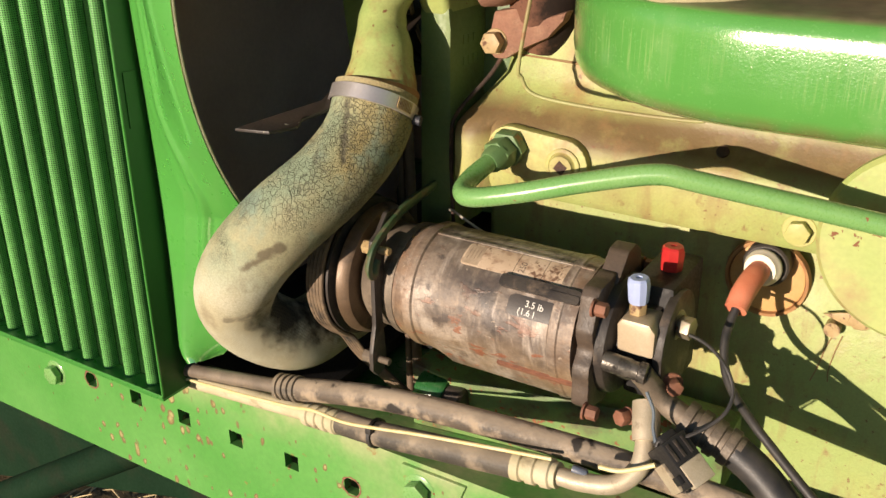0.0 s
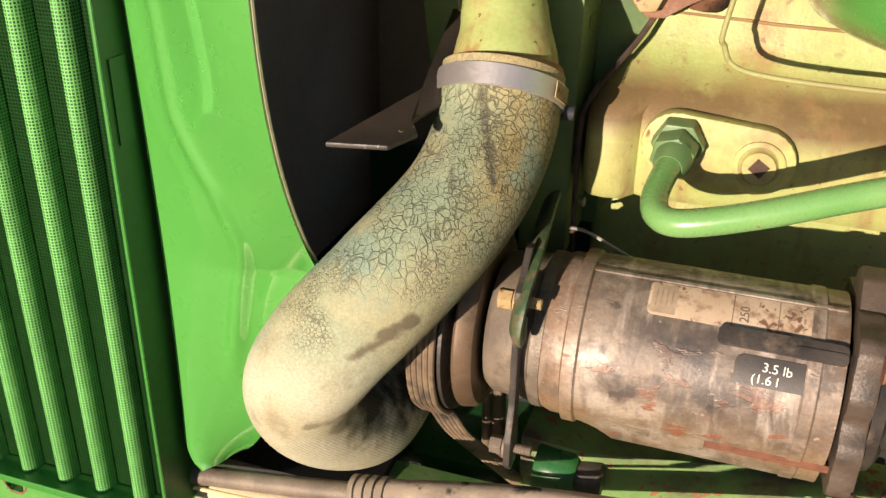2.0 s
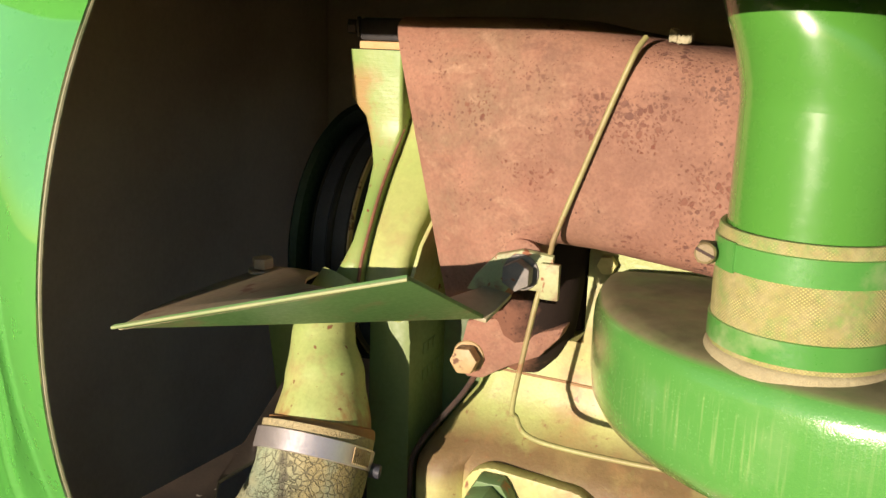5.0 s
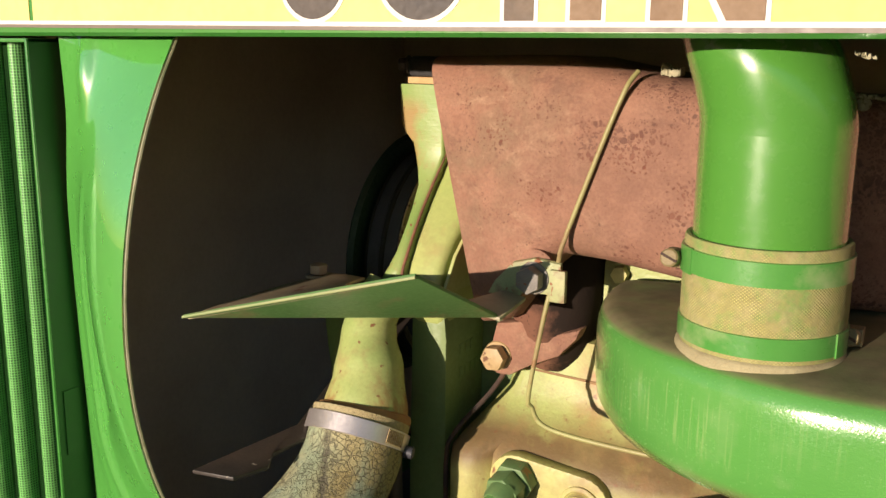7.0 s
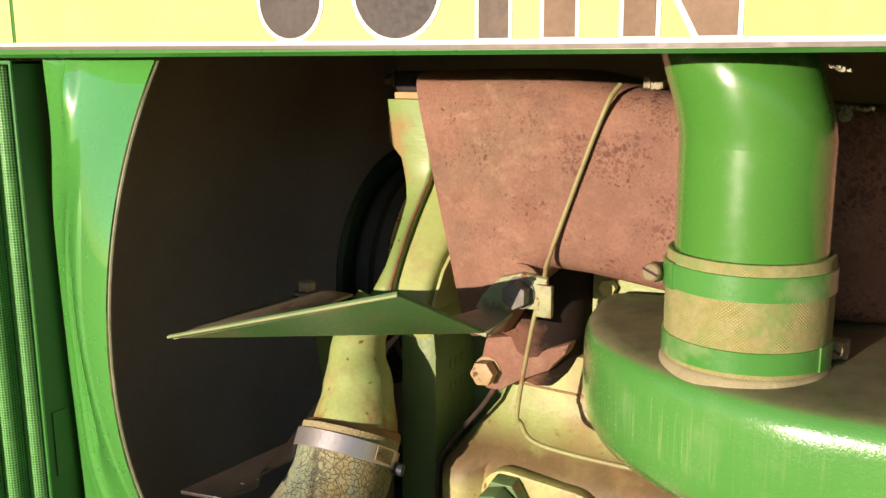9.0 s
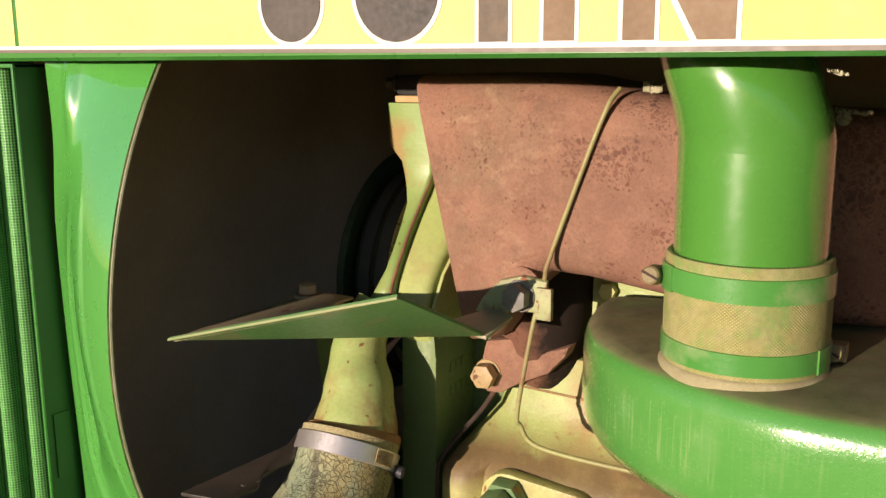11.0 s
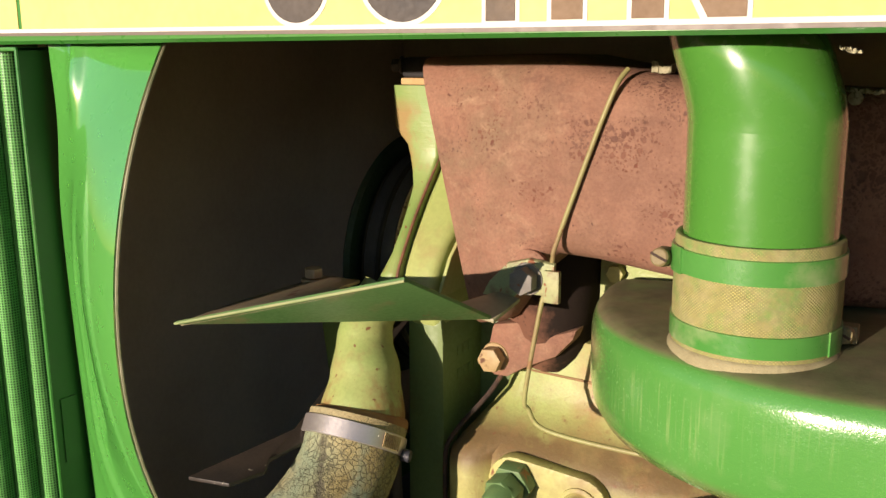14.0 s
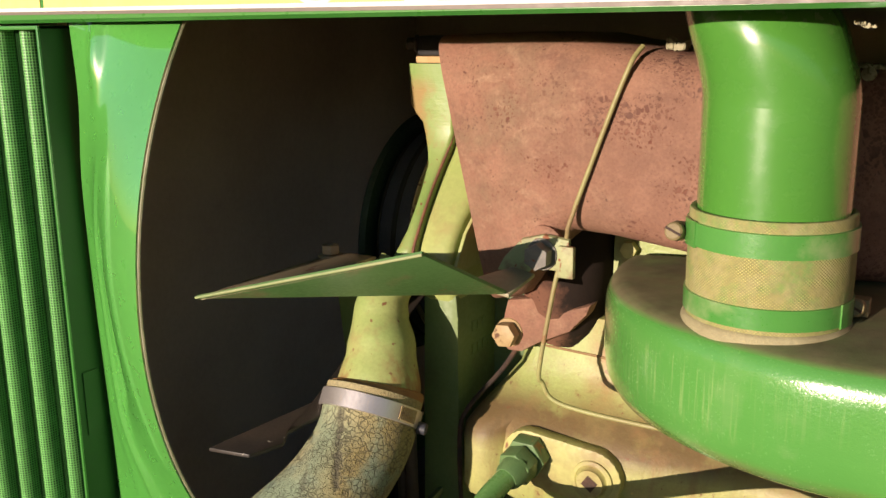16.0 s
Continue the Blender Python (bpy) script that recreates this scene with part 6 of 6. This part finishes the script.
def compressor_bracket():
    b = thing("compressor_bracket", (-0.43, 0.76, 0.86), "green painted compressor mounting bracket with black cap", "bracket")
    part("arm", slab([(-0.486, 0.735, 0.885), (-0.43, 0.735, 0.884), (-0.25, 0.775, 0.882), (-0.15, 0.785, 0.875), (-0.15, 0.785, 0.806), (-0.486, 0.735, 0.806)], (0, 0.06, 0), 0.004), arm_green, b)
    part("spigot", lathe([(0, 0.02), (0.002, 0.021), (0.03, 0.021), (0.034, 0.018)], (-0.470, 0.734, 0.861), (1, -0.05, -0.03), 24), dark_green, b)
    part("cap", joined(lathe([(0, 0.016), (0.006, 0.0165), (0.018, 0.0165), (0.021, 0.013)], (-0.436, 0.7325, 0.860), (1, -0.05, -0.03), 10)), black_grime, b, "black ribbed cap")
    hook = [(-0.474, 0.662, 1.042), (-0.475, 0.653, 1.030), (-0.476, 0.650, 1.038), (-0.475, 0.658, 1.056), (-0.475, 0.684, 1.070), (-0.478, 0.720, 1.078), (-0.483, 0.775, 1.080)]
    part("hook", tube(hook, [0.004, 0.007, 0.0085, 0.0085, 0.0095, 0.0105, 0.010], 12, 6, True, 0.45), dark_hook, b, "green strap hook")
    return b


arm_green = worn("oil dulled green bracket paint", (0.10, 0.22, 0.06), (0.19, 0.29, 0.09), 0.5, 14, dirt=(0.10, 0.08, 0.045), dirt_at=(0.48, 0.66), dirt_scale=22, spots=RUST, spot_at=(0.68, 0.73), spot_scale=120)
dark_hook = worn("chipped green strap", (0.03, 0.07, 0.03), (0.055, 0.10, 0.038), 0.5, 40, dirt=(0.13, 0.10, 0.055), dirt_at=(0.5, 0.62), dirt_scale=55, spots=(0.3, 0.24, 0.12), spot_at=(0.66, 0.72), spot_scale=70)
compressor_bracket()


def drive_belt():
    b = thing("drive_belt", (-0.54, 0.66, 0.99), "ribbed brown-worn drive belt round the clutch pulley", "belt")
    for i in range(5):
        x = -0.5515 + 0.0042 * i
        arc = [round_at(x, a, 0.0775) for a in (95, 70, 45, 20, -5, -30, -55)]
        pts = [Vector((x + 0.003, 0.80, 1.16))] + arc + [round_at(x, -66, 0.080) + Vector((0.003, 0, 0)), Vector((x + 0.012, 0.706, 0.897)), Vector((x + 0.036, 0.724, 0.862)), Vector((x + 0.06, 0.745, 0.825))]
        part("rib", tube(pts, 0.0024, 8, 5), belt_worn, b)
    part("back", tube([p + Vector((0, 0.0015, 0)) for p in [Vector((-0.540, 0.80, 1.16))] + [round_at(-0.543, a, 0.0765) for a in (95, 70, 45, 20, -5, -30, -55)] + [Vector((-0.531, 0.709, 0.899)), Vector((-0.507, 0.727, 0.864)), Vector((-0.483, 0.748, 0.827))]], 0.0022, 8, 5), wire_black, b)
    return b


belt_worn = worn("worn belt", (0.15, 0.105, 0.065), (0.25, 0.18, 0.11), 0.7, 40, dirt=(0.04, 0.035, 0.03), dirt_at=(0.5, 0.7), dirt_scale=60)


drive_belt()


def service_block():
    s = thing("service_port_block", (-0.21, 0.70, 0.97), "alloy compressor port block with red and blue valve caps", "valve")
    part("flange", slab([(-0.201, CY + 0.045 * math.sin(a) + 0.004, 1.004 + 0.046 * math.cos(a) * (1.0 if math.cos(a) > 0 else 1.25)) for a in [2 * math.pi * i / 28 for i in range(28)]], (0.009, 0, 0), 0.002), black_grime, s)
    part("block", slab([(-0.232, 0.681, 1.004), (-0.199, 0.681, 1.004), (-0.199, 0.681, 1.028), (-0.205, 0.681, 1.036), (-0.230, 0.681, 1.036), (-0.234, 0.681, 1.030)], (0, 0.034, 0), 0.003), alloy_bright, s)
    part("neck", oriented((-0.222, 0.698, 1.036), (0, 0, 1), hexagon(0.008, 0.012, 0.001, 0.0)), tan_bolt, s)
    cap = lathe([(0, 0.0084), (0.003, 0.0092), (0.018, 0.0100), (0.022, 0.0094), (0.024, 0.0078), (0.024, 0.003), (0.023, 0.0026), (0.023, 0.0005)], (-0.222, 0.698, 1.047), (-0.03, -0.05, 1), 10)
    part("blue_cap", cap, blue_plastic, s, "pale blue plastic cap", 25)
    part("red_cap", lathe([(0, 0.0090), (0.003, 0.0100), (0.024, 0.0108), (0.029, 0.0100), (0.031, 0.0085), (0.031, 0.003), (0.030, 0.0026), (0.030, 0.0005)], (-0.215, 0.760, 1.048), (0.02, -0.03, 1), 8), red_plastic, s, "red plastic cap", 25)
    part("post", lathe([(0, 0.008), (0.05, 0.008)], (-0.2155, 0.761, 1.004), (0, 0, 1), 12), alloy_dark, s)
    bolt(s, (-0.192, 0.722, 1.0215), (1, -0.15, 0), 0.0105, 0.012, zinc, 0.1)
    part("spigot", lathe([(0, 0.006), (0.001, 0.0090), (0.024, 0.0090), (0.026, 0.0082), (0.032, 0.0082), (0.033, 0.0096), (0.039, 0.0096), (0.040, 0.008)], (-0.239, 0.668, 0.999), (1, 0.1, -0.12), 18), worn("oily dark steel", (0.09, 0.085, 0.075), (0.20, 0.18, 0.15), 0.32, 40, metal=0.5, dirt=(0.03, 0.026, 0.022), dirt_at=(0.48, 0.62), dirt_scale=70), s)
    return s


alloy_bright = worn("cream stained alloy", (0.44, 0.35, 0.23), (0.54, 0.44, 0.30), 0.45, 30, metal=0.15, dirt=(0.20, 0.14, 0.08), dirt_at=(0.6, 0.8), dirt_scale=50, relief=0.0004)
service_block()

# ---- hoses, wires and plugs ----
def crimp(parent, a, b, r, mat, rings=4):
    a, b = Vector(a), Vector(b)
    L = (b - a).length
    prof = [(0, r * 0.8)]
    for i in range(rings):
        h = L * i / rings
        prof += [(h, r), (h + L / rings * 0.55, r), (h + L / rings * 0.65, r * 0.86), (h + L / rings * 0.95, r * 0.86)]
    prof += [(L, r * 0.86)]
    return part("crimp", lathe(prof, a, b - a, 24), mat, parent, "ribbed metal crimp sleeve")


def suction_hose():
    h = thing("upper_refrigerant_hose", (-0.45, 0.64, 0.88), "dirt coated refrigerant hose with a crimped joint", "hose")
    part("steel_end", tube([(-0.80, 0.640, 0.838), (-0.752, 0.640, 0.845), (-0.66, 0.639, 0.860), (-0.575, 0.637, 0.876)], 0.0082, 16, 5), alloy_dark, h)
    crimp(h, (-0.592, 0.637, 0.8735), (-0.560, 0.637, 0.8795), 0.0145, rubber)
    part("hose", tube([(-0.563, 0.637, 0.879), (-0.50, 0.638, 0.894), (-0.44, 0.640, 0.904), (-0.35, 0.648, 0.907), (-0.27, 0.656, 0.906), (-0.20, 0.667, 0.90), (-0.1, 0.68, 0.885), (0.15, 0.70, 0.85)], 0.0125, 20, 6), hose_grey, h)
    return h


cream_pipe = worn("cream coated pipe", (0.46, 0.41, 0.25), (0.56, 0.50, 0.34), 0.6, 30, dirt=(0.20, 0.15, 0.09), dirt_at=(0.56, 0.72), dirt_scale=40, relief=0.0005)


def pressure_hose():
    h = thing("lower_refrigerant_hose", (-0.4, 0.64, 0.86), "dirt coated pressure hose ending in a bent alloy pipe", "hose")
    part("steel_end", tube([(-0.80, 0.652, 0.815), (-0.735, 0.650, 0.826), (-0.64, 0.644, 0.839), (-0.54, 0.639, 0.8525)], 0.0098, 16, 5), cream_pipe, h)
    crimp(h, (-0.556, 0.639, 0.850), (-0.505, 0.634, 0.858), 0.0135, cream_pipe)
    part("hose", tube([(-0.508, 0.635, 0.8575), (-0.46, 0.631, 0.8640), (-0.38, 0.630, 0.876), (-0.30, 0.630, 0.887)], 0.0128, 20, 6), rubber, h)
    crimp(h, (-0.302, 0.630, 0.887), (-0.258, 0.630, 0.8925), 0.0140, cream_pipe, 3)
    part("bent_pipe", tube([(-0.262, 0.630, 0.892), (-0.235, 0.632, 0.893), (-0.208, 0.638, 0.898), (-0.193, 0.650, 0.912), (-0.193, 0.664, 0.930), (-0.200, 0.680, 0.948)], [0.0085, 0.0088, 0.0088, 0.0088, 0.0088, 0.0088], 18, 6), alloy, h, "bent alloy pipe")
    part("sleeve", tube([(-0.193, 0.666, 0.932), (-0.197, 0.674, 0.942), (-0.203, 0.688, 0.956)], 0.0125, 18, 5), alloy, h)
    bolt(h, (-0.218, 0.686, 0.938), (-0.4, -0.8, 0.1), 0.0078, 0.010, rust_bolt, 0.2, 1.1)
    tie = lathe([(0, 0.0132), (0, 0.0155), (0.004, 0.0155), (0.004, 0.0132)], (-0.462, 0.6312, 0.8637), (0.08, -0.003, 0.012), 20, False)
    part("cable_tie", joined(tie, box(-0.463, -0.456, 0.615, 0.621, 0.872, 0.880, 0.001)), wire_black, h, "black cable tie")
    return h


def heater_hose():
    h = thing("black_return_hose", (-0.13, 0.69, 0.93), "thick black hose with dirty crimp ring at the compressor", "hose")
    part("pipe", tube([(-0.207, 0.676, 0.992), (-0.200, 0.684, 0.978), (-0.190, 0.690, 0.962), (-0.165, 0.692, 0.948)], 0.0105, 16, 6), alloy_dark, h)
    crimp(h, (-0.170, 0.692, 0.950), (-0.118, 0.690, 0.932), 0.0175, alloy_dark, 4)
    part("hose", tube([(-0.122, 0.690, 0.933), (-0.098, 0.685, 0.921), (-0.06, 0.672, 0.895), (0.0, 0.655, 0.85), (0.08, 0.65, 0.79)], 0.0152, 20, 6), wire_black, h)
    bolt(h, (-0.186, 0.700, 0.975), (0.6, -0.8, 0), 0.0078, 0.009, rust_bolt)
    return h


suction_hose(), pressure_hose(), heater_hose()


def wires():
    w = thing("yellow_wire", (-0.45, 0.62, 0.89), "thin yellow wire running along the hoses", "wire")
    part("strand", tube([(-0.74, 0.636, 0.836), (-0.66, 0.627, 0.850), (-0.57, 0.622, 0.864), (-0.53, 0.616, 0.876), (-0.49, 0.613, 0.878), (-0.455, 0.614, 0.883), (-0.40, 0.618, 0.892), (-0.33, 0.622, 0.902), (-0.265, 0.628, 0.909)], 0.0018, 8, 6), wire_yellow, w)
    part("lead", tube([(-0.222, 0.632, 0.915), (-0.205, 0.634, 0.916), (-0.19, 0.637, 0.922), (-0.175, 0.640, 0.930)], 0.0022, 8, 5), wire_yellow, w)
    part("butt_splice", lathe([(0, 0.004), (0.012, 0.0045), (0.014, 0.003)], (-0.247, 0.634, 0.902), (1, 0.06, -0.1), 12), worn("blue splice", (0.10, 0.12, 0.16), (0.14, 0.16, 0.2), 0.4, 40), w, "dark blue butt splice")
    c = thing("switch_cable", (-0.14, 0.73, 0.95), "black cable hanging from the orange switch boot", "cable")
    part("strand", tube([(-0.156, 0.778, 1.026), (-0.158, 0.768, 1.013), (-0.158, 0.756, 1.000), (-0.152, 0.742, 0.981), (-0.138, 0.728, 0.965), (-0.115, 0.710, 0.953), (-0.095, 0.700, 0.941), (-0.058, 0.682, 0.920), (0.0, 0.66, 0.885)], 0.0042, 12, 6), wire_black, c)
    d = thing("thin_black_wire", (-0.17, 0.70, 0.98), "thin black wires looped beside the compressor", "wire")
    part("strand", tube([(-0.190, 0.716, 1.0190), (-0.171, 0.712, 1.0184), (-0.1551, 0.705, 1.0154), (-0.1403, 0.695, 1.0084), (-0.1311, 0.688, 0.9958), (-0.1293, 0.680, 0.9842), (-0.1341, 0.672, 0.9731), (-0.1487, 0.662, 0.9598), (-0.1646, 0.654, 0.9508), (-0.1776, 0.650, 0.9467), (-0.1770, 0.648, 0.936)], 0.0017, 8, 6), wire_black, d)
    part("strand", tube([(-0.195, 0.66, 0.985), (-0.186, 0.655, 0.972), (-0.184, 0.652, 0.958), (-0.180, 0.650, 0.945)], 0.0015, 8, 6), worn("blue grey wire", (0.09, 0.12, 0.15), (0.12, 0.15, 0.18), 0.5, 40), d)
    return w


wires()


def stay_rods():
    k = worn("rusty rod", (0.10, 0.075, 0.05), (0.15, 0.10, 0.065), 0.6, 30)
    for x, r in ((-0.532, 0.0045), (-0.521, 0.0060)):
        solo("stay_rod", tube([(x, 0.800, 0.80), (x, 0.796, 0.95), (x + 0.001, 0.788, 1.15)], r, 14, 4), k, "thin rusty steel rod behind the radiator hose", "rod", "stay rods")
    s = worn("worn steel stud", (0.40, 0.36, 0.30), (0.52, 0.48, 0.40), 0.35, 60, metal=0.6)
    for x in (-0.5082, -0.490, -0.4726):
        solo("stud", lathe([(0, 0.0035), (0.002, 0.0045), (0.007, 0.0045), (0.008, 0.003)], (x - 0.004, 0.848, 1.050), (1, -0.1, 0), 12), s, "small worn steel stud behind the compressor", "stud", "studs")
    w = worn("bare grey wire", (0.36, 0.33, 0.28), (0.28, 0.25, 0.2), 0.5, 30)
    solo("loose_wire", tube([(-0.470, 0.79, 1.052), (-0.455, 0.775, 1.058), (-0.435, 0.77, 1.052), (-0.415, 0.775, 1.040)], 0.0014, 8, 6), w, "short loose grey wire above the compressor", "wire")


stay_rods()


def connector():
    c = thing("wire_connector", (-0.155, 0.65, 0.93), "black plastic wire connector with a worn grey face", "connector")
    m = Matrix.Translation((-0.158, 0.652, 0.930)) @ Euler((radians(20), radians(38), radians(-15))).to_matrix().to_4x4()
    def bx(*a):
        b = box(*a)
        bmesh.ops.transform(b, matrix=m, verts=b.verts)
        return b
    part("housing", joined(bx(-0.022, 0.020, -0.012, 0.014, -0.017, 0.017, 0.002), bx(-0.028, -0.020, -0.006, 0.010, -0.010, 0.010, 0.0015), bx(0.006, 0.014, -0.017, -0.012, 0.006, 0.015, 0.001)), black, c)
    part("insert", bx(0.001, 0.0225, -0.0095, 0.0125, 0.0100, 0.0192, 0.0012), alloy, c, "scuffed pale grey insert")
    for q in (-0.008, 0.004):
        part("notch", bx(0.0215, 0.0235, -0.006, 0.006, q - 0.003, q + 0.003, 0.0005), black, c)
    for i in range(3):
        part("slot", bx(-0.019, -0.003, -0.009 + 0.008 * i, -0.0060 + 0.008 * i, 0.0160, 0.0180, 0.0005), black_grime, c)
    part("face", bx(-0.008, 0.019, -0.0150, -0.0115, -0.016, 0.002, 0.001), alloy, c, "scuffed grey face")
    return c


connector()


def sender():
    s = thing("temperature_sender", (-0.14, 0.79, 1.05), "orange booted sender switch on an orange primed disc", "sensor")
    part("disc", lathe([(0, 0.036), (0.002, 0.036), (0.003, 0.034), (0.003, 0.001)], (-0.151, 0.868, 1.019), (0, -1, 0), 40), orange_seal, s)
    part("rust_rim", lathe([(0.0, 0.0415), (0.0060, 0.0400), (0.0060, 0.0372), (0.0, 0.0360)], (-0.151, 0.868, 1.019), (0, -1, 0), 48, False), seal_rust, s, "rust stained raised rim")
    part("base", lathe([(0, 0.022), (0.020, 0.022), (0.022, 0.020), (0.022, 0.001)], (-0.150, 0.866, 1.0405), (0, -1, 0), 32), black_grime, s)
    part("collar", lathe([(0, 0.0165), (0.002, 0.0178), (0.006, 0.0178), (0.008, 0.0165), (0.014, 0.0150), (0.014, 0.001)], (-0.150, 0.842, 1.041), (-0.1, -1, 0.1), 32), cream, s, "cream ceramic collar")
    part("boot", tube([(-0.1515, 0.832, 1.041), (-0.153, 0.812, 1.040), (-0.1555, 0.791, 1.033), (-0.157, 0.776, 1.022)], [0.0105, 0.0109, 0.0109, 0.0103], 22, 5), orange_rubber, s, "faded orange rubber boot")
    return s


sender()


def lining_strip():
    k = worn("frayed pale cloth", (0.48, 0.45, 0.29), (0.30, 0.28, 0.17), 0.9, 160, spots=(0.16, 0.15, 0.08), spot_at=(0.52, 0.60), spot_scale=420, relief=0.002)
    g = "heat lining strips"
    def frayed(x0, x1, y, za, zb, h, deep):
        rng = random.Random(int(x0 * 1000) + 7)
        n = 24
        top = [(x0 + (x1 - x0) * i / n, y, za + (zb - za) * i / n + h + rng.uniform(-0.0012, 0.0012)) for i in range(n + 1)]
        low = [(x0 + (x1 - x0) * i / n, y, za + (zb - za) * i / n + rng.uniform(-0.0008, 0.0008)) for i in range(n, -1, -1)]
        return slab(low + top, (0, deep, 0))
    tuft = lambda: frayed(-0.2935, -0.2885, 0.790, 1.4752, 1.4745, 0.0075, 0.010)
    solo("lining_strip", joined(tuft(), frayed(-0.2890, -0.2795, 0.791, 1.4738, 1.4744, 0.0052, 0.012)), k, "frayed pale lining strip under the hood", "lining", g, smooth=20)
    for q in ((-0.1476, -0.1372, 0.632, 1.4908, 1.4886, 0.0015, 0.004), (-0.1592, -0.1380, 0.760, 1.4645, 1.4632, 0.0018, 0.012)):
        solo("lining_strip", frayed(*q), k, "frayed pale lining strip under the hood", "lining", g, smooth=20)
    stud = thing("lining_stud", (-0.154, 0.76, 1.46), "pale round stud under the lining strip", "stud")
    part("head", lathe([(0, 0.0046), (0.002, 0.0044), (0.003, 0.0028), (0.0033, 0.0005)], (-0.1540, 0.764, 1.4605), (0, -1, 0), 20), k, stud)
    part("shank", lathe([(0, 0.0022), (0.030, 0.0022)], (-0.1540, 0.764, 1.4605), (0, 1, 0), 12), black, stud)


lining_strip()
